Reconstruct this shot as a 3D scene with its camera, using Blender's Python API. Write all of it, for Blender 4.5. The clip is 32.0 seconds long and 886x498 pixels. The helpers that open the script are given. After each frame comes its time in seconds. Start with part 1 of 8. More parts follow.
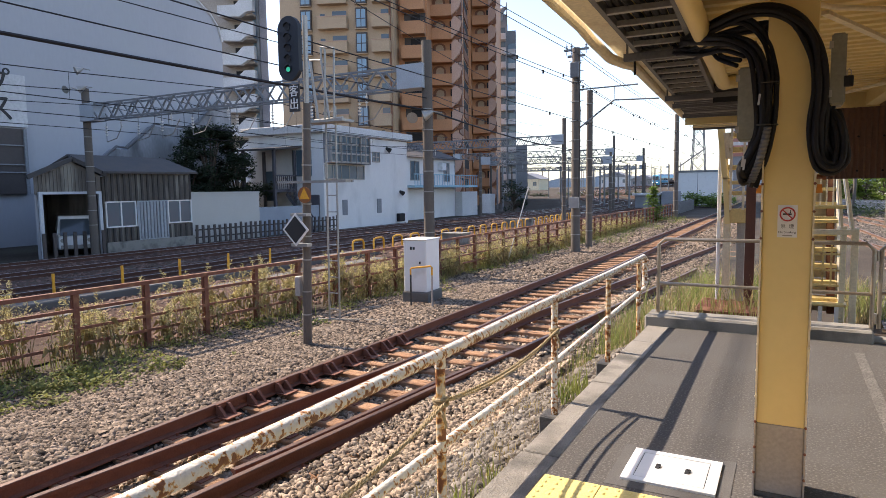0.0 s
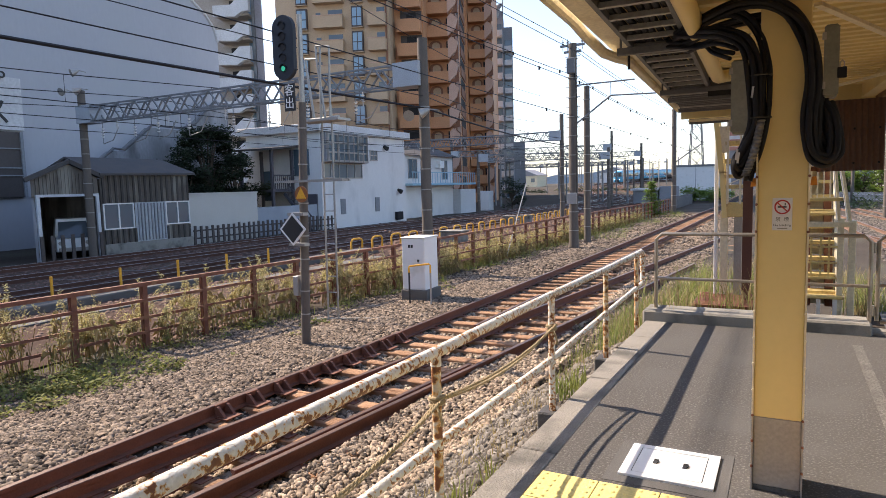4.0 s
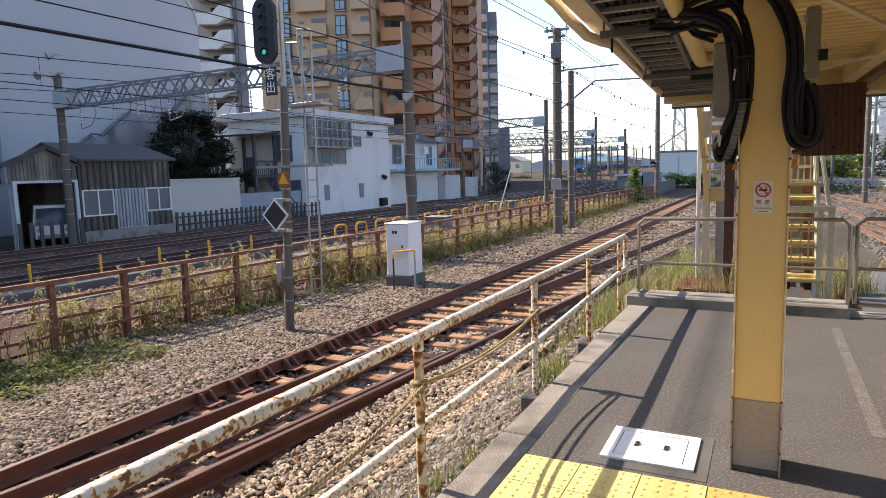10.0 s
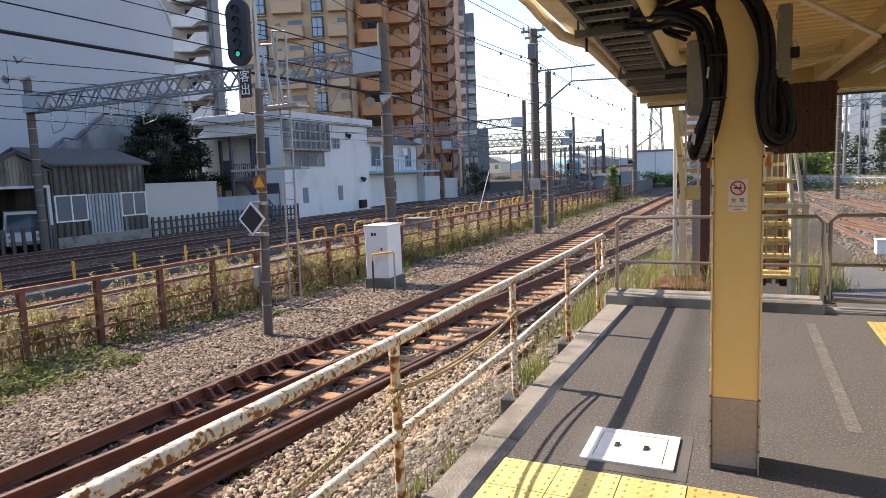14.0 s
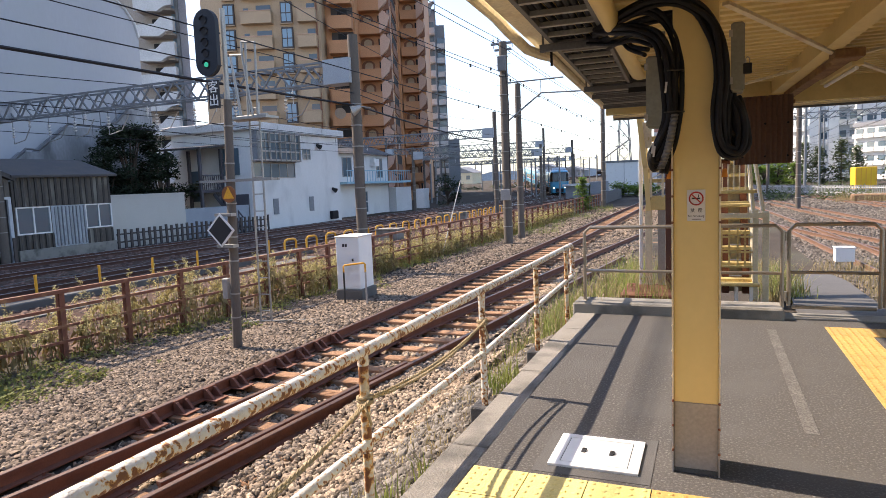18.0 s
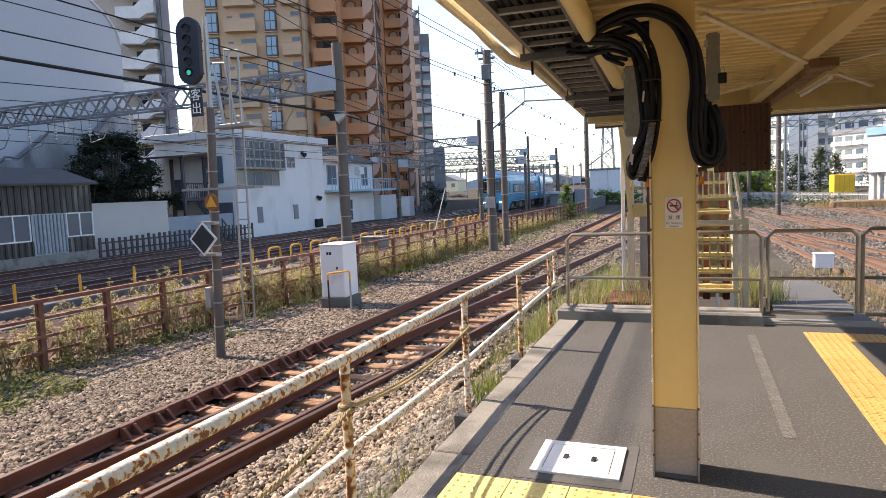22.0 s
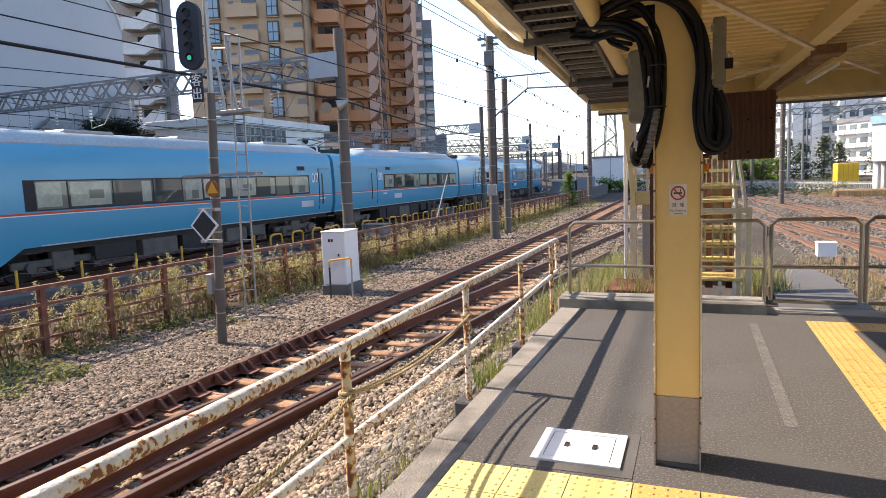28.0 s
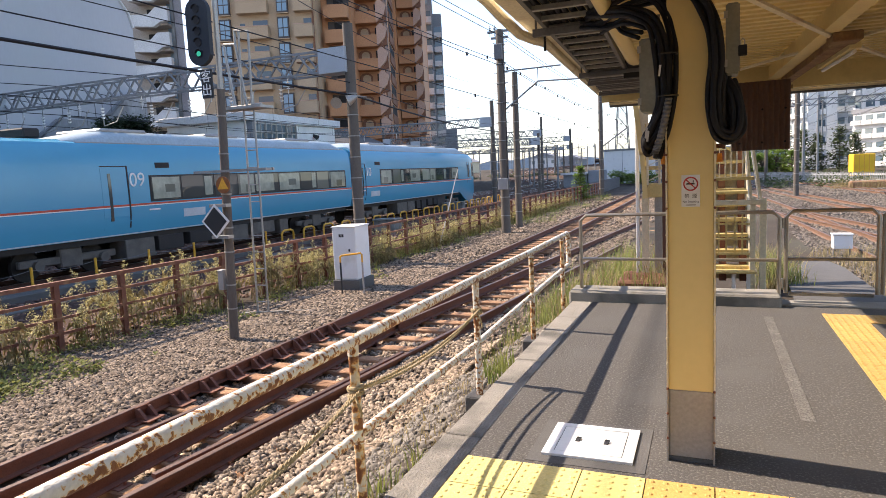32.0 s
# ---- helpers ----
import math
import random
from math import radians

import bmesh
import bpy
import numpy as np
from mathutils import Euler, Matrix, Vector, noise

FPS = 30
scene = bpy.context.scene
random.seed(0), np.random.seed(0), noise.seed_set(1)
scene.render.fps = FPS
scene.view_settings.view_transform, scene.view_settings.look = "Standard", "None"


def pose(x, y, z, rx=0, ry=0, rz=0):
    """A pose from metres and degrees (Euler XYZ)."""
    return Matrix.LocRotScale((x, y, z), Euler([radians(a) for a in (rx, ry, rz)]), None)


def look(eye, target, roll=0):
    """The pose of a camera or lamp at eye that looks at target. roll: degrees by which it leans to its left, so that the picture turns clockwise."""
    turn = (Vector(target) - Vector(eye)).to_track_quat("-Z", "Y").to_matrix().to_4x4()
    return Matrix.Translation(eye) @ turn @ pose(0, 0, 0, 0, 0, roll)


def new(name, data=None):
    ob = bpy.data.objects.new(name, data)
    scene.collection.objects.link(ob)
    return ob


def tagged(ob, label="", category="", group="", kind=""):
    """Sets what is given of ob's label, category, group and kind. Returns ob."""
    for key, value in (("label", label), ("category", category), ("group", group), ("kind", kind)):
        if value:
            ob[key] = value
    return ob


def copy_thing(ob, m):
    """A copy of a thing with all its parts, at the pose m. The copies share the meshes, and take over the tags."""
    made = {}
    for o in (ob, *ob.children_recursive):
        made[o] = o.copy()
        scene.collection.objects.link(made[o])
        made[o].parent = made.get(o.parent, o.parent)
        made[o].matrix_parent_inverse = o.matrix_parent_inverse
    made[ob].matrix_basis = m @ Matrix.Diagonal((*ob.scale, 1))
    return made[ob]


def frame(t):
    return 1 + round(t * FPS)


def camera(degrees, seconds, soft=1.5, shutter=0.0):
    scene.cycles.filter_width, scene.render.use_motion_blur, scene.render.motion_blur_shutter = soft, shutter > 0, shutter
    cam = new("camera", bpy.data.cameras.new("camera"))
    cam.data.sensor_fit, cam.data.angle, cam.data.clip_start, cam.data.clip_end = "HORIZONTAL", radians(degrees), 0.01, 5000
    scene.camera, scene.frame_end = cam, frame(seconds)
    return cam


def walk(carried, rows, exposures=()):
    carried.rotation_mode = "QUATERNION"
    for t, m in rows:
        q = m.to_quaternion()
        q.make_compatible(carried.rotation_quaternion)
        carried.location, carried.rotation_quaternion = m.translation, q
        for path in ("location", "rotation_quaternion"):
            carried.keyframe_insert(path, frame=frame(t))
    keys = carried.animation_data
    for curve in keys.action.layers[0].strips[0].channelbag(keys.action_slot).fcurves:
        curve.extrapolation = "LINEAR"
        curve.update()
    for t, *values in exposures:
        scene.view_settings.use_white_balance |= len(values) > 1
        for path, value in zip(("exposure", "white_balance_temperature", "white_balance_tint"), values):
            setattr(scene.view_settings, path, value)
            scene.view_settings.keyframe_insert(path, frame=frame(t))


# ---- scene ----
cam = camera(69.1, 32.0, soft=0.4)
PATH = [
    (0, (-0.064, -0.049, 1.513), (-1.006, 1.705, 1.33), -0.8),
    (0.5, (-0.067, -0.03, 1.511), (-1.004, 1.726, 1.316), -1.1),
    (1, (-0.064, -0.024, 1.509), (-1.01, 1.728, 1.316), -1.4),
    (1.5, (-0.061, -0.019, 1.51), (-1.004, 1.734, 1.316), -1.6),
    (2, (-0.066, -0.016, 1.508), (-1.018, 1.73, 1.301), -1.5),
    (2.5, (-0.062, -0.012, 1.507), (-1.016, 1.735, 1.301), -1.6),
    (3, (-0.061, -0.015, 1.51), (-1.005, 1.737, 1.305), -1.3),
    (3.5, (-0.055, -0.023, 1.51), (-0.998, 1.73, 1.314), -1.5),
    (5.5, (-0.042, -0.031, 1.508), (-0.969, 1.732, 1.33), -1.2),
    (6, (-0.042, -0.032, 1.507), (-0.959, 1.737, 1.334), -1.0),
    (6.5, (-0.04, -0.031, 1.506), (-0.942, 1.745, 1.33), -1.0),
    (7, (-0.042, -0.032, 1.506), (-0.941, 1.745, 1.327), -0.8),
    (7.5, (-0.042, -0.025, 1.503), (-0.932, 1.757, 1.318), -0.8),
    (8, (-0.04, -0.023, 1.503), (-0.927, 1.76, 1.317), -1.0),
    (8.5, (-0.041, -0.017, 1.5), (-0.933, 1.763, 1.311), -1.3),
    (9, (-0.041, -0.012, 1.504), (-0.938, 1.765, 1.312), -1.5),
    (9.5, (-0.043, -0.004, 1.497), (-0.94, 1.771, 1.285), -1.6),
    (10, (-0.047, 0.0, 1.497), (-0.944, 1.772, 1.263), -1.6),
    (10.5, (-0.052, 0.018, 1.494), (-0.94, 1.793, 1.242), -1.7),
    (11, (-0.053, 0.027, 1.492), (-0.936, 1.805, 1.244), -1.9),
    (11.5, (-0.053, 0.035, 1.496), (-0.927, 1.818, 1.259), -1.9),
    (12, (-0.054, 0.037, 1.494), (-0.919, 1.823, 1.249), -1.9),
    (12.5, (-0.057, 0.048, 1.495), (-0.923, 1.833, 1.249), -1.9),
    (13, (-0.052, 0.047, 1.495), (-0.91, 1.838, 1.26), -2.0),
    (13.5, (-0.047, 0.053, 1.494), (-0.894, 1.849, 1.254), -2.1),
    (14, (-0.045, 0.052, 1.496), (-0.888, 1.851, 1.264), -2.2),
    (14.5, (-0.041, 0.05, 1.496), (-0.879, 1.852, 1.271), -2.3),
    (16.5, (-0.016, 0.024, 1.501), (-0.8, 1.853, 1.303), -2.5),
    (17, (-0.013, 0.024, 1.501), (-0.789, 1.857, 1.302), -2.3),
    (17.5, (-0.009, 0.026, 1.5), (-0.781, 1.86, 1.3), -2.4),
    (18, (-0.009, 0.022, 1.499), (-0.773, 1.859, 1.296), -2.3),
    (18.5, (-0.005, 0.024, 1.498), (-0.769, 1.862, 1.301), -2.3),
    (19, (-0.003, 0.022, 1.499), (-0.757, 1.865, 1.306), -2.3),
    (19.5, (0.0, 0.021, 1.5), (-0.753, 1.864, 1.313), -2.3),
    (20, (0.003, 0.016, 1.501), (-0.743, 1.862, 1.314), -2.3),
    (20.5, (0.013, 0.012, 1.498), (-0.714, 1.866, 1.31), -2.3),
    (21, (0.014, 0.011, 1.5), (-0.704, 1.869, 1.317), -2.3),
    (21.5, (0.014, 0.015, 1.499), (-0.71, 1.871, 1.318), -2.3),
    (22, (0.015, 0.016, 1.499), (-0.707, 1.872, 1.318), -2.4),
    (22.5, (0.016, 0.018, 1.501), (-0.706, 1.874, 1.313), -2.4),
    (23, (0.018, 0.016, 1.5), (-0.703, 1.873, 1.316), -2.4),
    (23.5, (0.02, 0.016, 1.499), (-0.695, 1.875, 1.317), -2.5),
    (24, (0.019, 0.02, 1.497), (-0.691, 1.88, 1.306), -2.3),
    (24.5, (0.019, 0.017, 1.498), (-0.694, 1.876, 1.307), -2.3),
    (25, (0.018, 0.023, 1.497), (-0.694, 1.881, 1.293), -2.2),
    (25.5, (0.017, 0.022, 1.495), (-0.698, 1.88, 1.301), -2.3),
    (27.5, (0.007, 0.038, 1.493), (-0.728, 1.885, 1.274), -2.1),
    (28, (0.007, 0.041, 1.493), (-0.72, 1.891, 1.274), -2.2),
    (28.5, (0.008, 0.039, 1.493), (-0.717, 1.89, 1.275), -2.1),
    (29, (0.008, 0.042, 1.493), (-0.725, 1.89, 1.272), -2.2),
    (29.5, (0.006, 0.048, 1.49), (-0.729, 1.893, 1.261), -2.3),
    (30, (0.009, 0.051, 1.49), (-0.724, 1.898, 1.257), -2.4),
    (30.5, (0.007, 0.063, 1.489), (-0.74, 1.903, 1.251), -2.7),
    (31, (0.009, 0.068, 1.487), (-0.743, 1.906, 1.25), -2.7),
    (31.5, (0.011, 0.073, 1.487), (-0.744, 1.911, 1.256), -2.8),
    (32, (0.007, 0.079, 1.483), (-0.753, 1.914, 1.249), -2.7),
]
walk(cam, [(t, look(eye, target, roll)) for t, eye, target, roll in PATH], exposures=((0.0, 1.12), (8.0, 1.11), (14.0, 1.14), (17.0, 1.2), (23.0, 1.22), (32.0, 1.22)))

# ---- light ----
SUN_TO = Vector((-0.735, 0.077, 0.675)).normalized()
world = bpy.data.worlds.new("sky")
scene.world = world
world.use_nodes = True
wn = world.node_tree
sky = wn.nodes.new("ShaderNodeTexSky")
sky.sky_type = "NISHITA"
sky.sun_disc = False
sky.sun_elevation = math.asin(SUN_TO.z)
sky.sun_rotation = math.atan2(SUN_TO.x, SUN_TO.y)
sky.air_density, sky.dust_density, sky.ozone_density = 1.0, 0.9, 1.0
wn.links.new(sky.outputs[0], wn.nodes["Background"].inputs[0])
wn.nodes["Background"].inputs[1].default_value = 0.15
sun_data = bpy.data.lights.new("sun", "SUN")
sun_data.energy, sun_data.angle, sun_data.color = 4.5, radians(0.53), (1.0, 0.86, 0.67)
sun = new("sun", sun_data)
sun.matrix_world = look(SUN_TO * 50, (0, 0, 0))
scene.view_settings.use_white_balance = True
scene.view_settings.white_balance_temperature = 6500
scene.view_settings.white_balance_tint = 17

# ---- materials ----
def mat(name, base, rough=0.7, metal=0.0, second=None, scale=6.0, amount=0.5, fine=60.0, bump=0.15, spec=0.5, detail=6.0,
        stain=None, stain_scale=1.5, stain_cut=(0.5, 0.65), rand=0.0, stretch=(1, 1, 1), emit=None, emit_strength=1.0, speck=1.0, bump_size=0.02, speck_lo=0.3):
    """A surface in object space: two scales of noise between two colours, optional stains, relief."""
    m = bpy.data.materials.new(name)
    m.use_nodes = True
    nt = m.node_tree
    N, L = nt.nodes, nt.links
    b = N["Principled BSDF"]
    b.inputs["Roughness"].default_value, b.inputs["Metallic"].default_value = rough, metal
    b.inputs["Specular IOR Level"].default_value = spec
    geo = N.new("ShaderNodeNewGeometry")
    mp = N.new("ShaderNodeMapping")
    mp.inputs["Scale"].default_value = stretch
    L.new(geo.outputs["Position"], mp.inputs["Vector"])
    second = second or tuple(c * 0.72 for c in base)

    def noise_of(s, d):
        n = N.new("ShaderNodeTexNoise")
        n.inputs["Scale"].default_value, n.inputs["Detail"].default_value = s, d
        L.new(mp.outputs[0], n.inputs["Vector"])
        return n

    def ramp(src, lo, hi):
        r = N.new("ShaderNodeMapRange")
        r.inputs["From Min"].default_value, r.inputs["From Max"].default_value = lo, hi
        L.new(src, r.inputs["Value"])
        return r.outputs[0]

    def mix(f, a, c):
        x = N.new("ShaderNodeMix")
        x.data_type = "RGBA"
        for sock, v in ((x.inputs[0], f), (x.inputs[6], a), (x.inputs[7], c)):
            if hasattr(v, "is_linked"):
                L.new(v, sock)
            else:
                sock.default_value = v if isinstance(v, float) else (*v, 1)
        return x.outputs[2]

    big, small = noise_of(scale, detail), noise_of(fine, 4.0)
    f = N.new("ShaderNodeMath")
    f.operation = "MULTIPLY_ADD"
    L.new(ramp(big.outputs[0], 0.35, 0.65), f.inputs[0])
    f.inputs[1].default_value, f.inputs[2].default_value = amount, 0.0
    col = mix(f.outputs[0], base, second)
    col = mix(ramp(small.outputs[0], speck_lo, speck_lo + 1.0 / max(speck, 0.01)), col, tuple(c * 0.45 for c in base))
    if stain:
        st = noise_of(stain_scale, 9.0)
        col = mix(ramp(st.outputs[0], *stain_cut), col, stain)
    if rand:
        info = N.new("ShaderNodeObjectInfo")
        geo_i = geo.outputs["Random Per Island"]
        add = N.new("ShaderNodeMath")
        add.operation = "ADD"
        L.new(info.outputs["Random"], add.inputs[0])
        L.new(geo_i, add.inputs[1])
        fr = N.new("ShaderNodeMath")
        fr.operation = "FRACT"
        L.new(add.outputs[0], fr.inputs[0])
        hsv = N.new("ShaderNodeHueSaturation")
        vr = N.new("ShaderNodeMapRange")
        vr.inputs["To Min"].default_value, vr.inputs["To Max"].default_value = 1 - rand, 1 + rand
        L.new(fr.outputs[0], vr.inputs["Value"])
        L.new(vr.outputs[0], hsv.inputs["Value"])
        L.new(col, hsv.inputs["Color"])
        col = hsv.outputs[0]
    L.new(col, b.inputs["Base Color"])
    if bump:
        bp = N.new("ShaderNodeBump")
        bp.inputs["Strength"].default_value, bp.inputs["Distance"].default_value = bump, bump_size
        L.new(small.outputs[0], bp.inputs["Height"])
        L.new(bp.outputs[0], b.inputs["Normal"])
    if emit:
        b.inputs["Emission Color"].default_value, b.inputs["Emission Strength"].default_value = (*emit, 1), emit_strength
    return m


def glass_mat(name, tint, rough=0.03):
    m = bpy.data.materials.new(name)
    m.use_nodes = True
    b = m.node_tree.nodes["Principled BSDF"]
    b.inputs["Base Color"].default_value = (*tint, 1)
    b.inputs["Roughness"].default_value = rough
    b.inputs["Specular IOR Level"].default_value = 0.8
    return m


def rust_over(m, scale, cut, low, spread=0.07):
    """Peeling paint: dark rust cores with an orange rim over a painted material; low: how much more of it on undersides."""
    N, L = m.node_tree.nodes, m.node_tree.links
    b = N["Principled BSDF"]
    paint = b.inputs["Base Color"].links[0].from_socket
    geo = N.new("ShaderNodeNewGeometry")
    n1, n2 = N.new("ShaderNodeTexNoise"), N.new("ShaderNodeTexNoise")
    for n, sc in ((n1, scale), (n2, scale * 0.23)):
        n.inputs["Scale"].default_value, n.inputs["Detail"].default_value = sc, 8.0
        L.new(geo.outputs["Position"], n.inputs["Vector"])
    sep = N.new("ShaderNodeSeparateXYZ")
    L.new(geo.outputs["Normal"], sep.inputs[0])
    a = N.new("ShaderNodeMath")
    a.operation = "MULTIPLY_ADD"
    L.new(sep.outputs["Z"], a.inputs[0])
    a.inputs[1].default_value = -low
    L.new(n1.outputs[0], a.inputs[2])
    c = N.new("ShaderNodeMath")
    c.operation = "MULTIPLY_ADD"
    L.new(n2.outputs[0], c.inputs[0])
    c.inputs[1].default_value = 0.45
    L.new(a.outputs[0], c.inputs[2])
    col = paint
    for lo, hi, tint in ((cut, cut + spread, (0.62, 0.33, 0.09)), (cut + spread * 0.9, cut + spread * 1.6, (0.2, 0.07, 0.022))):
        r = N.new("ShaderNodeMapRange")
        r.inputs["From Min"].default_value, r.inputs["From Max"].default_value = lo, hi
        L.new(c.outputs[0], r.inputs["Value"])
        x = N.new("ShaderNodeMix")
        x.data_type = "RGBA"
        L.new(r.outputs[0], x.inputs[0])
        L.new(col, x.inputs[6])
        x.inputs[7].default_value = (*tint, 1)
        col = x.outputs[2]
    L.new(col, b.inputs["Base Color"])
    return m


M = {}
M["asphalt"] = mat("asphalt", (0.184, 0.174, 0.162), 0.92, second=(0.138, 0.132, 0.123), scale=0.7, fine=70, bump=0.9, bump_size=0.008, speck=5.5, speck_lo=0.3, stain=(0.104, 0.1, 0.094), stain_scale=1.6, stain_cut=(0.5, 0.72), spec=0.25)
M["patch"] = mat("patch_asphalt", (0.125, 0.122, 0.118), 0.92, scale=3, fine=170, bump=0.6, bump_size=0.006, spec=0.25)
M["concrete"] = mat("concrete", (0.30, 0.285, 0.25), 0.9, second=(0.21, 0.2, 0.175), scale=3, fine=90, bump=0.5, stain=(0.12, 0.115, 0.1), stain_scale=2.2)
M["sleeper_dark"] = mat("dark_sleeper", (0.085, 0.066, 0.054), 0.9, second=(0.055, 0.045, 0.038), scale=3, fine=40, bump=0.4, rand=0.3)
M["concrete_dark"] = mat("concrete_dark", (0.14, 0.135, 0.125), 0.9, scale=4, fine=80, bump=0.5)
M["ground"] = mat("ballast_ground", (0.085, 0.07, 0.056), 0.95, second=(0.05, 0.042, 0.035), scale=0.7, fine=26, bump=1.0, stain=(0.085, 0.08, 0.062), stain_scale=0.25, spec=0.1)
M["stone"] = mat("ballast_stone", (0.225, 0.178, 0.133), 0.92, second=(0.115, 0.078, 0.055), scale=4, fine=60, bump=0.4, rand=0.85, spec=0.2)
M["rail"] = mat("rusty_rail", (0.2, 0.078, 0.044), 0.8, second=(0.13, 0.05, 0.03), scale=5, fine=60, bump=0.25)
M["railtop"] = mat("rail_head", (0.17, 0.1, 0.07), 0.45, metal=0.3, second=(0.12, 0.065, 0.042), scale=6, fine=50, bump=0.08)
M["rail_dark"] = mat("dark_rusty_rail", (0.12, 0.052, 0.034), 0.8, second=(0.075, 0.034, 0.024), scale=5, fine=60, bump=0.2)
M["railshine"] = mat("polished_rail", (0.42, 0.40, 0.38), 0.3, metal=0.9, scale=3, fine=40, bump=0.03)
M["sleeper"] = mat("timber_sleeper", (0.46, 0.27, 0.155), 0.9, second=(0.28, 0.15, 0.085), scale=4, fine=45, bump=0.9, spec=0.2, rand=0.25, stretch=(1, 4, 4))
M["fence"] = mat("rusty_fence", (0.2, 0.075, 0.045), 0.8, second=(0.13, 0.052, 0.035), scale=7, fine=70, bump=0.3, stain=(0.24, 0.12, 0.06), stain_scale=5)
M["handrail"] = mat("peeling_white_paint", (0.8, 0.77, 0.7), 0.5, second=(0.72, 0.64, 0.5), scale=9, fine=60, bump=0.3)
M["rustpost"] = rust_over(mat("rusted_post_paint", (0.74, 0.66, 0.5), 0.6, second=(0.6, 0.42, 0.2), scale=8, fine=70, bump=0.4), 26, 0.66, 0.0, 0.09)
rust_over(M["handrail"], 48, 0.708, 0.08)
M["cream"] = mat("cream_paint", (0.73, 0.58, 0.255), 0.45, second=(0.69, 0.54, 0.23), scale=2.5, fine=25, bump=0.03, speck=0.15)
M["cream_pale"] = mat("pale_cream_paint", (0.78, 0.7, 0.5), 0.5, second=(0.7, 0.6, 0.4), scale=3, fine=40, bump=0.08, stain=(0.5, 0.36, 0.2), stain_scale=3, stain_cut=(0.62, 0.75))
M["grey_paint"] = mat("grey_paint", (0.40, 0.375, 0.345), 0.5, scale=3, fine=60, bump=0.08)
M["steel"] = mat("galvanised_steel", (0.42, 0.41, 0.38), 0.5, metal=0.6, second=(0.34, 0.31, 0.27), scale=5, fine=50, bump=0.08)
M["stainless"] = mat("weathered_steel_tube", (0.42, 0.37, 0.30), 0.42, metal=0.75, second=(0.33, 0.26, 0.19), scale=6, fine=60, bump=0.06)
M["tray"] = mat("cable_tray", (0.17, 0.17, 0.175), 0.6, metal=0.2, scale=6, fine=60, bump=0.1)
M["cable"] = mat("black_cable", (0.013, 0.013, 0.016), 0.62, scale=8, fine=60, bump=0.1, spec=0.3)
M["gantry"] = mat("gantry_steel", (0.25, 0.265, 0.275), 0.6, metal=0.3, second=(0.17, 0.17, 0.17), scale=3, fine=30, bump=0.1)
M["pole"] = mat("concrete_pole", (0.14, 0.118, 0.098), 0.85, second=(0.09, 0.077, 0.065), scale=3, fine=50, bump=0.25, stretch=(1, 1, 0.3))
M["band"] = mat("pole_band", (0.36, 0.35, 0.32), 0.6, metal=0.3)
M["white"] = mat("white_paint", (0.78, 0.78, 0.76), 0.5, second=(0.72, 0.72, 0.7), scale=3, fine=40, bump=0.03, speck=0.2, stain=(0.55, 0.53, 0.48), stain_scale=2, stain_cut=(0.6, 0.8))
M["white_wall"] = mat("white_render", (0.74, 0.735, 0.72), 0.85, second=(0.66, 0.655, 0.64), scale=0.8, fine=18, bump=0.06, speck=0.3, stain=(0.5, 0.5, 0.49), stain_scale=0.6, stain_cut=(0.55, 0.8), stretch=(1, 1, 0.5))
M["grey_wall"] = mat("grey_hall_wall", (0.42, 0.43, 0.46), 0.85, second=(0.385, 0.395, 0.42), scale=0.25, fine=6, bump=0.03, speck=0.2, stain=(0.4, 0.415, 0.43), stain_scale=0.18, stain_cut=(0.55, 0.75), stretch=(1, 1, 0.35))
M["tile_orange"] = mat("ochre_tile", (0.56, 0.27, 0.125), 0.65, second=(0.47, 0.22, 0.1), scale=0.6, fine=12, bump=0.1)
M["tile_tan"] = mat("tan_tile", (0.5, 0.355, 0.225), 0.65, second=(0.43, 0.3, 0.185), scale=0.6, fine=12, bump=0.1)
# pale pink holds the sunlight on the tower's slanting fins
M["tile_pink_lit"] = mat("sunlit_pink_tile", (0.58, 0.37, 0.28), 0.65, second=(0.56, 0.33, 0.22), scale=0.6, fine=12, bump=0.1)
# brown of downpipe and parapets, also painted shade at fins and arches
M["tile_brown_shade"] = mat("brown_shade_tile", (0.24, 0.1, 0.05), 0.65, second=(0.19, 0.08, 0.045), scale=0.6, fine=12, bump=0.1)
M["facade_white"] = mat("white_facade", (0.66, 0.66, 0.66), 0.8, scale=0.5, fine=8, bump=0.05)
M["facade_grey"] = mat("grey_facade", (0.27, 0.28, 0.3), 0.8, scale=0.5, fine=8, bump=0.05)
M["window"] = glass_mat("window_glass", (0.09, 0.13, 0.16), 0.08)
# paler blue base colour puts a sky reflection into the glass
M["window_sky"] = glass_mat("painted_sky_glass", (0.2, 0.3, 0.38), 0.12)
M["window_dim"] = glass_mat("dim_glass", (0.07, 0.085, 0.1), 0.1)
M["frame_dark"] = mat("dark_frame", (0.075, 0.06, 0.055), 0.6, scale=0.6, fine=12, bump=0.05)
M["porch"] = mat("dark_weathered_wood", (0.11, 0.105, 0.12), 0.85, scale=1.5, fine=20, bump=0.2)
M["canopy"] = mat("aged_canopy_cream", (0.75, 0.605, 0.275), 0.6, second=(0.66, 0.525, 0.235), scale=1.6, fine=25, bump=0.05, speck=0.3, stain=(0.42, 0.31, 0.15), stain_scale=1.1, stain_cut=(0.56, 0.75))
M["plate"] = mat("painted_end_plate", (0.42, 0.46, 0.5), 0.6, scale=2, fine=30, bump=0.05)
M["signal"] = mat("signal_black_blue", (0.014, 0.019, 0.028), 0.6, scale=3, fine=40, bump=0.05)
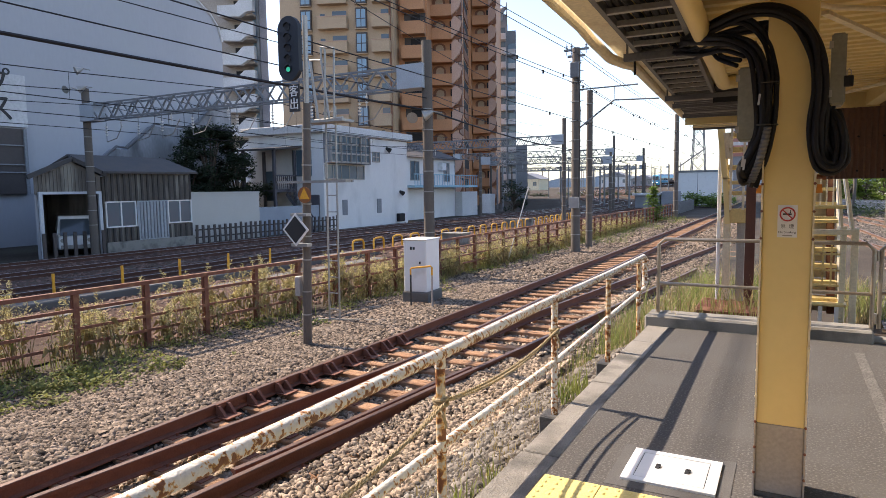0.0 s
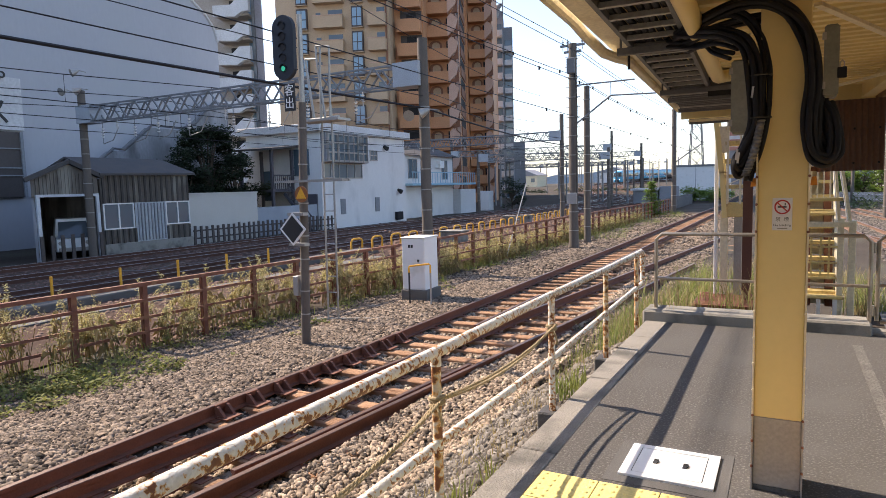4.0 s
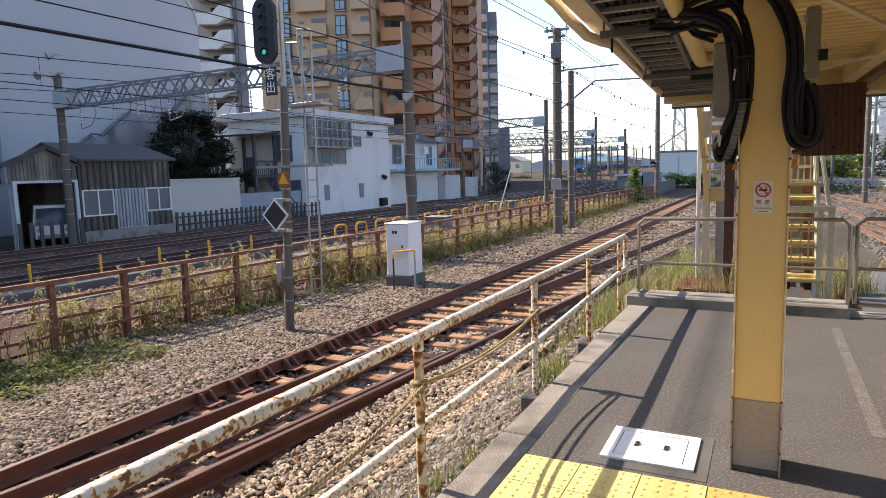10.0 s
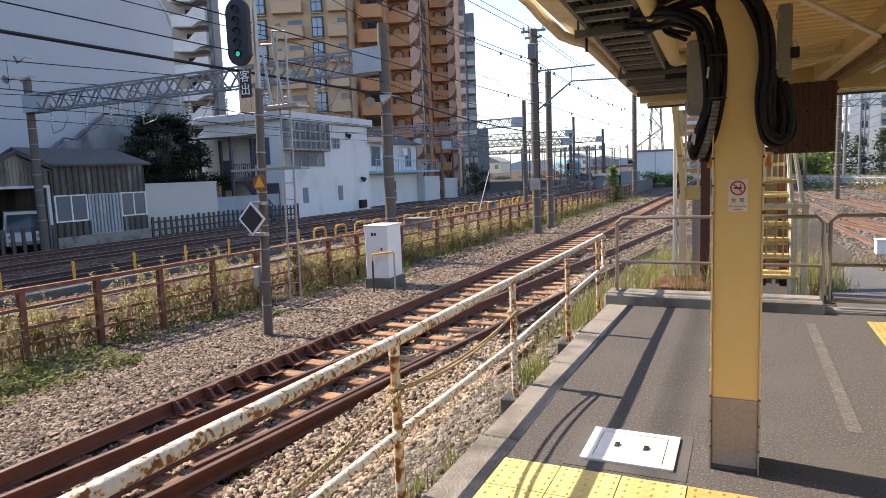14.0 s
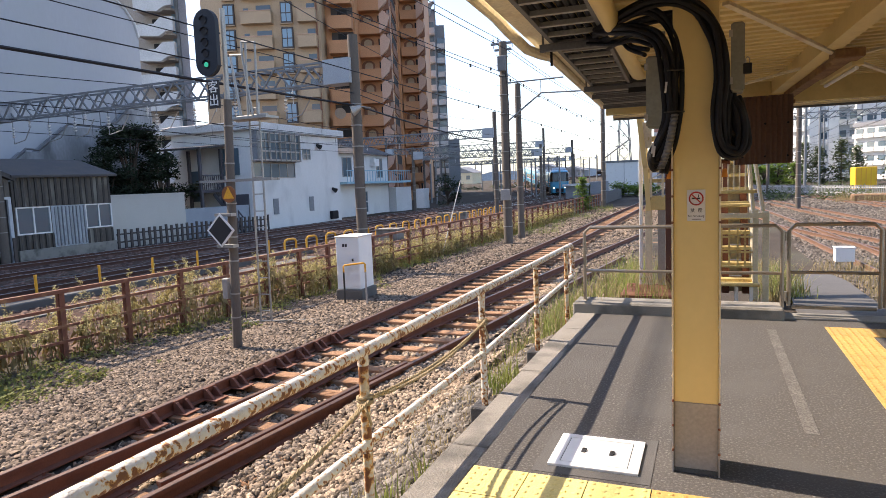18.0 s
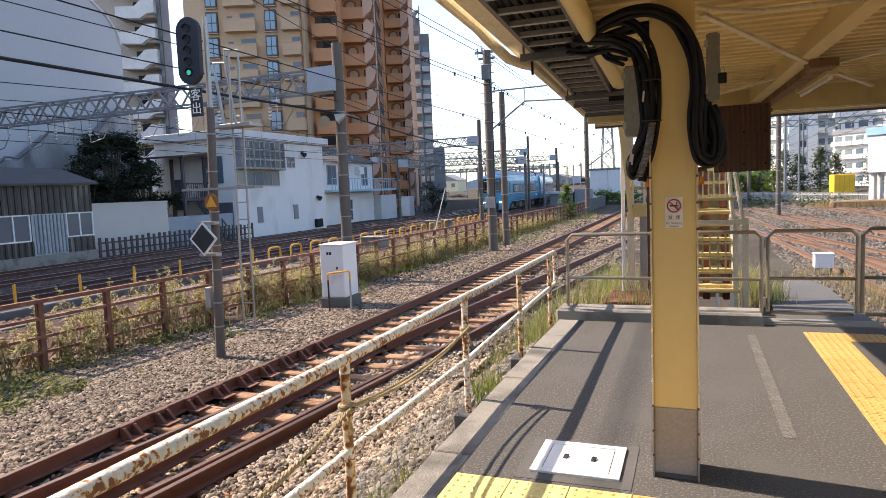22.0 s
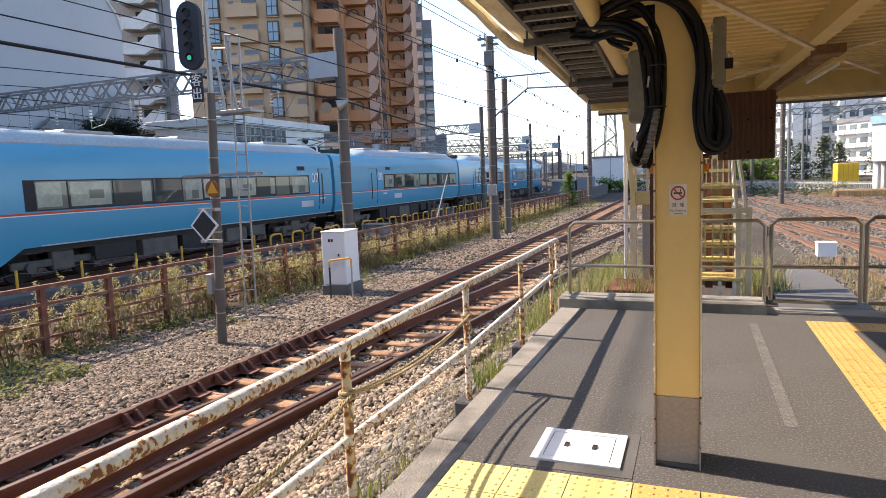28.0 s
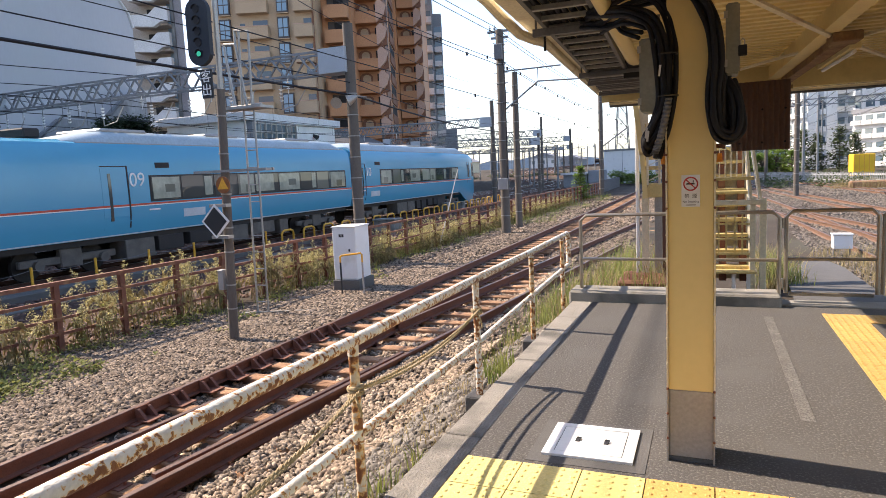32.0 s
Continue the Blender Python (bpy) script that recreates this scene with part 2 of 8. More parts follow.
M["box_grey"] = mat("grey_green_enamel", (0.23, 0.235, 0.2), 0.5, scale=4, fine=60, bump=0.05)
M["flat_cream"] = mat("cream_flat_wall", (0.42, 0.37, 0.32), 0.85, scale=0.5, fine=8, bump=0.05)
M["flat_mauve"] = mat("mauve_flat_wall", (0.36, 0.345, 0.37), 0.85, scale=0.5, fine=8, bump=0.05)
M["bed"] = mat("dark_track_bed", (0.085, 0.052, 0.04), 0.95, second=(0.05, 0.036, 0.03), scale=1.2, fine=22, bump=1.0, stain=(0.09, 0.07, 0.052), stain_scale=0.4, spec=0.1)
# near-black of lenses and housings, also painted shade in building openings
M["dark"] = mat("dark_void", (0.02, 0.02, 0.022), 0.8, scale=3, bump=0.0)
M["corrug"] = mat("weathered_corrugated_sheet", (0.15, 0.13, 0.11), 0.8, second=(0.09, 0.078, 0.066), scale=2, fine=30, bump=0.2, stain=(0.28, 0.26, 0.22), stain_scale=1.2, stretch=(1, 1, 0.25))
M["corrug_pale"] = mat("pale_corrugated_sheet", (0.6, 0.63, 0.66), 0.6, scale=2, fine=30, bump=0.1)
M["roof"] = mat("dark_roof_sheet", (0.07, 0.07, 0.072), 0.8, second=(0.12, 0.1, 0.085), scale=1.5, fine=25, bump=0.2)
M["yellow"] = mat("yellow_paint", (0.82, 0.42, 0.03), 0.5, second=(0.7, 0.33, 0.03), scale=6, fine=50, bump=0.08)
M["tactile"] = mat("tactile_yellow", (0.62, 0.385, 0.11), 0.7, second=(0.52, 0.32, 0.09), scale=4, fine=90, bump=0.25, rand=0.08)
M["tactile_pale"] = mat("tactile_pale_yellow", (0.80, 0.66, 0.24), 0.7, second=(0.74, 0.58, 0.2), scale=4, fine=90, bump=0.25, rand=0.06)
M["blue"] = mat("train_blue", (0.075, 0.33, 0.5), 0.2, second=(0.07, 0.31, 0.475), scale=0.6, fine=10, bump=0.0, spec=0.6, speck=0.05)
M["train_roof"] = mat("train_roof_grey", (0.4, 0.5, 0.56), 0.55, scale=1.0, fine=15, bump=0.05)
M["train_dark"] = mat("underframe_dark", (0.03, 0.026, 0.024), 0.8, second=(0.055, 0.042, 0.034), scale=1.5, fine=25, bump=0.2)
M["train_box"] = mat("underframe_box", (0.15, 0.13, 0.11), 0.75, second=(0.05, 0.04, 0.034), scale=3, fine=25, bump=0.1)
M["train_glass"] = glass_mat("train_glass", (0.035, 0.05, 0.052), 0.04)
M["red"] = mat("red_stripe", (0.6, 0.07, 0.03), 0.4, scale=2, bump=0.0)
M["lamp_on"] = mat("lit_headlamp", (0.9, 0.9, 0.85), 0.4, bump=0.0, emit=(1.0, 0.95, 0.85), emit_strength=7.0)
M["green_on"] = mat("lit_green_signal", (0.05, 0.6, 0.35), 0.4, bump=0.0, emit=(0.05, 1.0, 0.5), emit_strength=0.12)
M["bark"] = mat("bark", (0.1, 0.075, 0.055), 0.9, scale=4, fine=30, bump=0.5)
M["rope"] = mat("old_rope", (0.42, 0.33, 0.19), 0.9, second=(0.28, 0.21, 0.11), scale=20, fine=90, bump=0.4)
# distance haze is put into the hills' pale blue base colour
M["distant"] = mat("hazy_hills", (0.33, 0.4, 0.48), 0.9, scale=0.01, fine=0.3, bump=0.0)
M["skyblue"] = mat("sky_blue_sheet", (0.32, 0.55, 0.68), 0.7, scale=0.5, fine=10, bump=0.0)
M["box_red"] = mat("red_enamel", (0.55, 0.04, 0.03), 0.4, bump=0.0)
M["ink"] = mat("black_ink", (0.03, 0.03, 0.03), 0.6, bump=0.0)
M["orange_sheet"] = mat("orange_cap", (0.75, 0.28, 0.03), 0.6, bump=0.0)


# ---- mesh helpers ----
class Build:
    """Gathers vertices and faces for one mesh; several materials by slot."""

    def __init__(self):
        self.v, self.f, self.mi, self.slot = [], [], [], 0

    def add(self, vs, fs):
        o = len(self.v)
        self.v += [tuple(p) for p in vs]
        self.f += [tuple(i + o for i in f) for f in fs]
        self.mi += [self.slot] * len(fs)
        return self

    def use(self, slot):
        self.slot = slot
        return self

    def box(self, x0, y0, z0, x1, y1, z1, m=None, chamfer=0.0):
        if chamfer:
            bm = bmesh.new()
            bmesh.ops.create_cube(bm, size=1.0)
            for v in bm.verts:
                v.co = Vector(((x0 + x1) / 2 + v.co.x * (x1 - x0), (y0 + y1) / 2 + v.co.y * (y1 - y0), (z0 + z1) / 2 + v.co.z * (z1 - z0)))
            bmesh.ops.bevel(bm, geom=bm.edges[:], offset=chamfer, segments=1, affect="EDGES")
            bm.verts.index_update()
            vs, fs = [v.co.copy() for v in bm.verts], [[v.index for v in f.verts] for f in bm.faces]
            bm.free()
        else:
            vs = [Vector((x, y, z)) for z in (z0, z1) for y in (y0, y1) for x in (x0, x1)]
            fs = [(0, 2, 3, 1), (4, 5, 7, 6), (0, 1, 5, 4), (2, 6, 7, 3), (0, 4, 6, 2), (1, 3, 7, 5)]
        if m is not None:
            vs = [m @ v for v in vs]
        return self.add(vs, fs)

    def tube(self, pts, r, n=8, caps=True, r1=None):
        """A round bar along points; r1: radius at the far end."""
        pts = [Vector(p) for p in pts]
        vs, fs = [], []
        up = None
        for i, p in enumerate(pts):
            d = (pts[min(i + 1, len(pts) - 1)] - pts[max(i - 1, 0)]).normalized()
            if up is None:
                up = Vector((0, 0, 1)) if abs(d.z) < 0.9 else Vector((1, 0, 0))
            a = d.cross(up).normalized()
            b = a.cross(d).normalized()
            up = b
            rr = r if r1 is None else r + (r1 - r) * i / (len(pts) - 1)
            for k in range(n):
                w = 2 * math.pi * k / n
                vs.append(p + a * (math.cos(w) * rr) + b * (math.sin(w) * rr))
        for i in range(len(pts) - 1):
            for k in range(n):
                fs.append((i * n + k, i * n + (k + 1) % n, (i + 1) * n + (k + 1) % n, (i + 1) * n + k))
        if caps:
            fs.append(tuple(reversed(range(n))))
            fs.append(tuple(range((len(pts) - 1) * n, len(pts) * n)))
        return self.add(vs, fs)

    def bar(self, p, q, w, h, up=(0, 0, 1)):
        """A rectangular bar from p to q, w wide and h high."""
        p, q = Vector(p), Vector(q)
        d = (q - p).normalized()
        u = Vector(up)
        if abs(d.dot(u)) > 0.95:
            u = Vector((1, 0, 0))
        a = d.cross(u).normalized() * (w / 2)
        b = a.cross(d).normalized() * (h / 2)
        vs = [c + s * a + t * b for c in (p, q) for s, t in ((-1, -1), (1, -1), (1, 1), (-1, 1))]
        return self.add(vs, [(0, 3, 2, 1), (4, 5, 6, 7), (0, 1, 5, 4), (1, 2, 6, 5), (2, 3, 7, 6), (3, 0, 4, 7)])

    def prism(self, outline, a, b):
        """An outline of 2D points swept from matrix a to matrix b."""
        n = len(outline)
        vs = [m @ Vector((x, y, 0)) for m in (a, b) for x, y in outline]
        fs = [tuple(reversed(range(n))), tuple(range(n, 2 * n))] + [(i, (i + 1) % n, n + (i + 1) % n, n + i) for i in range(n)]
        return self.add(vs, fs)

    def sweep(self, outline, frames, close=True):
        """An outline swept through a list of matrices."""
        n = len(outline)
        vs = [m @ Vector((x, y, 0)) for m in frames for x, y in outline]
        fs = [(j * n + i, j * n + (i + 1) % n, (j + 1) * n + (i + 1) % n, (j + 1) * n + i) for j in range(len(frames) - 1) for i in range(n)]
        if close:
            fs += [tuple(reversed(range(n))), tuple(range((len(frames) - 1) * n, len(frames) * n))]
        return self.add(vs, fs)

    def mesh(self, name, mats, smooth=False):
        me = bpy.data.meshes.new(name)
        me.from_pydata(self.v, [], self.f)
        for m in mats if isinstance(mats, (list, tuple)) else [mats]:
            me.materials.append(m)
        me.polygons.foreach_set("material_index", self.mi)
        if smooth:
            me.polygons.foreach_set("use_smooth", [True] * len(self.f))
            me.set_sharp_from_angle(angle=radians(35))
        me.update()
        return me


def thing(name, label, category, at=None, group="", kind=""):
    ob = new(name)
    ob.matrix_world = at or Matrix()
    return tagged(ob, label, category, group, kind)


def part(name, build, material, parent, label="", smooth=False, at=None):
    ob = new(name, build.mesh(name, material, smooth))
    ob.parent = parent
    if at is not None:
        ob.matrix_local = at
    return tagged(ob, label)


def solo(name, build, material, label, category="", group="", kind="", smooth=False, at=None):
    ob = new(name, build.mesh(name, material, smooth))
    ob.matrix_world = at or Matrix()
    return tagged(ob, label, category, group, kind)


# ---- setting: ground, platform, verge ----
RAIL_Z = -1.01
GROUND_Z = -1.17


def sheet(xs, ys, height, name, material, label, category, kind="structure"):
    b = Build()
    n = len(xs)
    vs = [(x, y, height(x, y)) for y in ys for x in xs]
    fs = [(j * n + i, j * n + i + 1, (j + 1) * n + i + 1, (j + 1) * n + i) for j in range(len(ys) - 1) for i in range(n - 1)]
    b.add(vs, fs)
    return solo(name, b, M[material], label, category, kind=kind, smooth=True)


def bank(x, y):
    """Height of the railway ground: flat by the station, a low embankment under the far curve."""
    rise = 0.0
    if y > 120 and x < -8:
        rise = float(np.interp(y, [126, 134, 152, 169, 187, 204, 230, 290, 340], [0, 0.05, 0.8, 1.45, 1.8, 2.0, 2.3, 2.9, 3.2])) * min(1.0, max(0.0, (-8 - x) / 14))
    dip = -0.1 * max(0.0, min(1.0, (x + 6.15) / 0.3, (-3.55 - x) / 0.4))
    if -9.2 < x < -6.1 and y < 70:
        dip += 0.055 * min(1.0, (x + 9.2) / 1.6, (-6.0 - x) / 0.25)
    return GROUND_Z + dip + rise + 0.035 * noise.noise((x * 0.35, y * 0.35, 0)) + 0.02 * noise.noise((x * 1.3, y * 1.3, 3))


def steps(a, b, d):
    n = max(1, int(round((b - a) / d)))
    return [a + (b - a) * i / n for i in range(n + 1)]


gx = [-900, -400, -200, -120] + steps(-90, -30, 4) + steps(-28, -10, 0.9) + steps(-9.6, -3, 0.2) + steps(-2, 30, 2.5) + [60, 120, 250, 500, 900]
gy = [-80, -40, -20] + steps(-10, 30, 0.8) + steps(32, 80, 2.5) + steps(84, 200, 6) + [230, 280, 360, 500, 800, 1400, 2400]
sheet(gx, gy, bank, "ground", "ground", "brown weathered ballast and dirt of a railway yard", "ground")

# platform body with asphalt top, edged with separate coping stones
P_END, P_EDGE, P_IN = 7.25, -1.39, -1.16
b = Build()
b.box(P_EDGE + 0.02, -9, -1.3, 3.3, P_END, -0.16)
platform = solo("platform", b, M["concrete_dark"], "low asphalt station platform with pale concrete coping", "platform", kind="structure")
b = Build()
b.box(P_IN, -9, -0.16, 3.3, P_END, 0.0)
part("asphalt_top", b, M["asphalt"], platform, "worn grey asphalt")
b = Build()
b.box(0.5, 4.05, 0.0, 0.575, 6.7, 0.003)
part("pale_patch", b, mat("pale_asphalt_patch", (0.19, 0.18, 0.168), 0.92, second=(0.135, 0.129, 0.12), scale=7, amount=1.0, fine=85, bump=0.7, bump_size=0.006, speck=4.5, speck_lo=0.4, spec=0.25), platform, "paler strip of patched asphalt")
b = Build()
b.box(-0.86, 3.14, 0.0, -0.27, 3.7, 0.003)
part("dark_patch", b, M["patch"], platform, "darker asphalt round the hatch")
M["coping"] = mat("weathered_coping", (0.3, 0.28, 0.245), 0.9, second=(0.2, 0.187, 0.165), scale=3, fine=80, bump=0.6, stain=(0.1, 0.095, 0.085), stain_scale=2.0)
y = -8.65
k = 0
while y < P_END - 0.1:
    b = Build()
    b.box(P_EDGE + 0.004 * (k % 3), y, -0.17, P_IN, min(y + 1.48, P_END) + 0.004, 0.003 + 0.001 * (k % 2), chamfer=0.006)
    part("coping_stone", b, M["coping"], platform)
    y += 1.5
    k += 1

# raised kerb that ends the platform
b = Build()
b.box(-1.42, 7.12, -0.3, 0.69, 7.5, 0.12, chamfer=0.02)
kerb = solo("end_kerb", b, M["concrete"], "raised pale concrete kerb across the platform end", "kerb", kind="structure")
b = Build()
b.box(0.69, 7.2, -0.2, 1.75, 7.5, 0.012, chamfer=0.006)
solo("gate_sill", b, M["concrete"], "flat concrete sill under the gate", "sill", kind="structure")
# asphalt path that runs down from the gate
b = Build()
b.add([(0.85, 7.5, -0.02), (1.75, 7.5, -0.02), (2.3, 13.5, -0.55), (1.3, 13.5, -0.55), (2.6, 17, -0.95), (1.7, 17, -0.95)], [(0, 1, 2, 3), (3, 2, 4, 5)])
solo("path", b, M["patch"], "narrow asphalt path running down from the gate", "path", kind="structure")


def verge_height(x, y):
    f = min(1.0, max(0.0, (-1.3 - x) / 1.9))
    f = f * f * (3 - 2 * f)
    return -0.2 - 0.9 * f + 0.03 * noise.noise((x * 2.3, y * 2.3, 1))


sheet(steps(-3.4, -1.3, 0.15), steps(-6, P_END, 0.2), verge_height, "verge", "ground", "stony weed-grown slope beside the platform edge", "verge")


def end_height(x, y):
    d = max(0.0, min(1.0, (y - 7.0) / 16))
    w = max(0.0, min(1.0, (-0.9 - x) / 2.3)) if x < 0 else max(0.0, min(1.0, (x - 1.2) / 2.4))
    base = -0.12 - 0.6 * d
    return base + (GROUND_Z - base - 0.02) * (w * w * (3 - 2 * w)) * 1.0 - (0.4 * d) + 0.04 * noise.noise((x * 1.4, y * 1.4, 7))


sheet(steps(-3.4, 4.2, 0.25), steps(P_END - 0.15, 24, 0.4), end_height, "end_slope", "ground", "grassy earth slope beyond the platform end", "slope")

# distance
b = Build()
pts = []
for i in range(81):
    x = -1500 + 3000 * i / 80
    pts.append((x, 22 + 26 * noise.noise((x * 0.004, 0, 0)) + 8 * noise.noise((x * 0.02, 5, 0))))
n = len(pts)
b.add([(x, 1500, -5) for x, z in pts] + [(x, 1500, max(4, z)) for x, z in pts], [(i, i + 1, n + i + 1, n + i) for i in range(n - 1)])
solo("backdrop", b, M["distant"], "low hazy blue hills on the horizon", "hills", kind="structure")
# a wall that closes the place behind the camera
b = Build()
b.box(-30, -14, -1.3, 8, -13.6, 6)
solo("wall_south", b, M["concrete"], "plain concrete wall closing the station", "wall", kind="structure")


# ---- tracks ----
RAIL = [(-0.06, 0), (0.06, 0), (0.06, 0.012), (0.01, 0.03), (0.01, 0.11), (0.033, 0.12), (0.033, 0.15), (0.028, 0.155), (-0.028, 0.155), (-0.033, 0.15), (-0.033, 0.12), (-0.01, 0.11), (-0.01, 0.03), (-0.06, 0.012)]


def rail_build(points, lift=0.0):
    """A rail along points on its head's line; slot 0 its sides, slot 1 its head."""
    pts = [Vector(p) for p in points]
    mats = []
    for i, p in enumerate(pts):
        d = (pts[min(i + 1, len(pts) - 1)] - pts[max(i - 1, 0)]).normalized()
        a = d.cross(Vector((0, 0, 1))).normalized()
        u = a.cross(d)
        mats.append(Matrix(((a.x, u.x, -d.x, p.x), (a.y, u.y, -d.y, p.y), (a.z, u.z, -d.z, p.z - 0.155 + lift), (0, 0, 0, 1))))
    b = Build()
    b.sweep(RAIL, mats)
    n = len(RAIL)
    for k in range(len(b.f) - 2):
        if k % n in (6, 7, 8):
            b.mi[k] = 1
    return b


def sleeper_mesh(length, mat_name):
    b = Build()
    b.box(-length / 2, -0.11, -0.13, length / 2, 0.11, 0.0, chamfer=0.012)
    for x in (-0.56, 0.56):
        b.box(x - 0.1, -0.08, 0.0, x + 0.1, 0.08, 0.018)
    return b.mesh("sleeper", M[mat_name])


def put_mesh(name, mesh, parent, m):
    ob = new(name, mesh)
    ob.parent = parent
    ob.matrix_local = m
    return ob


CONC = sleeper_mesh(2.0, "sleeper_dark")
SX, GAUGE = -5.5, 1.13


def branch_x(y):
    """Near rail of the branch that leaves towards the platform."""
    return -4.4 + 0.108 * (y - 3.5)


def timber(x0, x1, seed):
    """A worn timber sleeper with split ends and two rail plates, from x0 to x1."""
    rng = random.Random(seed)
    b = Build()
    b.box(x0, -0.105, -0.13, x1, 0.105, 0.0, chamfer=0.014)
    for k in range(3):
        w = rng.uniform(-0.08, 0.08)
        a = rng.uniform(x0, x1 - 0.5)
        b.box(a, w - 0.004, 0.0, a + rng.uniform(0.2, 0.5), w + 0.004, 0.004)
    return b


siding = thing("siding_track", "rusty siding track with timber sleepers and a turnout", "railway track")
RUST = [M["rail"], M["railtop"]]
for side in (-0.5, 0.5):
    x = SX + side * GAUGE
    part("rail", rail_build([(x, y, RAIL_Z) for y in steps(-9, 60, 3)] + [(x - 0.00035 * (y - 60) ** 2, y, RAIL_Z) for y in steps(64, 130, 6)]), RUST, siding)
part("rail", rail_build([(branch_x(y), y, RAIL_Z) for y in steps(-9, 21, 1.5)]), RUST, siding)
part("rail", rail_build([(branch_x(y) - GAUGE, y, RAIL_Z) for y in steps(-9, 8.5, 1.5)]), RUST, siding)
part("rail", rail_build([(branch_x(y) - GAUGE, y, RAIL_Z) for y in steps(9.7, 31, 1.5)]), RUST, siding)
part("check_rail", rail_build([(branch_x(y) - 0.115 - 0.05 * max(0, 4.6 - y), y, RAIL_Z - 0.004) for y in steps(4.05, 8.1, 0.4)]), RUST, siding, "short check rail with a bright cut end")
part("check_rail", rail_build([(SX + 0.5 * GAUGE - 0.12, y, RAIL_Z - 0.01) for y in steps(10.5, 14, 0.7)]), RUST, siding)
for k, y in enumerate(steps(0.4, 60, 0.6)):
    ends = [(-6.12, branch_x(y) + 0.62)] if y < 12 else [(-6.22 if y > 20 else -6.12, -4.6)] + ([(branch_x(y) - GAUGE - 0.32, branch_x(y) + 0.4)] if y < 30 else [])
    for x0, x1 in ends:
        e = random.uniform(-0.07, 0.07)
        part("sleeper", timber(x0, x1 + 2 * e, k), M["sleeper"], siding, at=pose(0, y, RAIL_Z - 0.165 + random.uniform(-0.012, 0.004), 0, 0, random.uniform(-0.3, 0.3)))
        for x in (SX - 0.5 * GAUGE, SX + 0.5 * GAUGE, branch_x(y) - GAUGE, branch_x(y)):
            if y < 16 and x0 < x < x1:
                b = Build()
                b.box(-0.15, -0.075, 0, 0.15, 0.075, 0.014)
                for sx in (-0.1, 0.1):
                    b.tube([(sx, 0.03 * (1 if sx > 0 else -1), 0.014), (sx, 0.03 * (1 if sx > 0 else -1), 0.05)], 0.016, 6)
                part("tie_plate", b, M["rail"], siding, at=pose(x, y, RAIL_Z - 0.168))
for i, y in enumerate(steps(5.35, 9.4, 0.5)):
    b = Build()
    for o in (-0.075, 0.075):
        b.prism([(0, 0), (0.17, 0), (0.05, 0.13), (0, 0.14)], Matrix(((1, 0, 0, 0), (0, 0, 1, o - 0.02), (0, 1, 0, 0), (0, 0, 0, 1))), Matrix(((1, 0, 0, 0), (0, 0, 1, o + 0.02), (0, 1, 0, 0), (0, 0, 0, 1))))
    b.box(-0.01, -0.12, 0.0, 0.22, 0.12, 0.014)
    b.box(0.0, -0.1, 0.1, 0.02, 0.1, 0.15)
    part("rail_brace", b, M["rail"], siding, at=pose(SX - 0.5 * GAUGE + 0.034, y, RAIL_Z - 0.15))

# the line that the train takes, from far to near, and its neighbours
LINE = [(-30, 330, 2.4), (-39, 290, 2.3), (-46.5, 252, 2.0), (-50.6, 226, 1.6), (-51.2, 204, 1.3), (-49.2, 187, 1.1), (-44.6, 169, 0.75), (-38.8, 152, 0.1), (-32, 134.5, -0.75), (-26.2, 119, -1.0), (-22.9, 106, -1.01),
        (-20.9, 94, -1.01), (-20.1, 84, -1.01), (-19.7, 74, -1.01), (-19.2, 64, -1.01), (-18.7, 55, -1.01), (-18.3, 46, -1.01), (-18.2, 36, -1.01), (-18.2, 20, -1.01), (-18.2, 0, -1.01), (-18.2, -40, -1.01), (-18.2, -80, -1.01), (-18.2, -120, -1.01)]


def spline(points, per=8):
    P = [Vector(p) for p in points]
    out = []
    for i in range(len(P) - 1):
        a, b, c, d = P[max(i - 1, 0)], P[i], P[i + 1], P[min(i + 2, len(P) - 1)]
        for k in range(per):
            t = k / per
            out.append(0.5 * (2 * b + (c - a) * t + (2 * a - 5 * b + 4 * c - d) * t * t + (3 * b - a - 3 * c + d) * t ** 3))
    return out + [P[-1]]


LINE_PTS = spline(LINE)
LINE_S = [0.0]
for p, q in zip(LINE_PTS, LINE_PTS[1:]):
    LINE_S.append(LINE_S[-1] + (q - p).length)


def on_line(s):
    """The place at arc length s along the train's line."""
    i = min(max(int(np.searchsorted(LINE_S, s)) - 1, 0), len(LINE_PTS) - 2)
    f = (s - LINE_S[i]) / (LINE_S[i + 1] - LINE_S[i])
    return LINE_PTS[i].lerp(LINE_PTS[i + 1], f)


def s_at_y(y):
    """Arc length where the line passes a given y."""
    ys = [-p.y for p in LINE_PTS]
    return float(np.interp(-y, ys, LINE_S))


def offset_line(points, off):
    out = []
    for i, p in enumerate(points):
        d = points[min(i + 1, len(points) - 1)] - points[max(i - 1, 0)]
        a = Vector((d.y, -d.x, 0)).normalized()
        out.append(p + a * off)
    return out


def running_track(points, label, spacing=0.7, near=(2, 70), shine=True):
    t = thing("running_track", label, "railway track", group="main line tracks")
    for o in (-0.55, 0.55):
        part("rail", rail_build(offset_line(points, o)), [M["rail_dark"], M["railshine" if shine else "railtop"]], t)
    acc = 0.0
    for p, q in zip(points, points[1:]):
        d = q - p
        L = d.length
        while acc < L:
            c = p + d * (acc / L)
            if near[0] < c.y < near[1]:
                put_mesh("sleeper", CONC, t, Matrix.Translation((c.x, c.y, c.z - 0.165)) @ Matrix.Rotation(math.atan2(d.y, d.x) + math.pi / 2, 4, "Z"))
            acc += spacing
        acc -= L
    return t


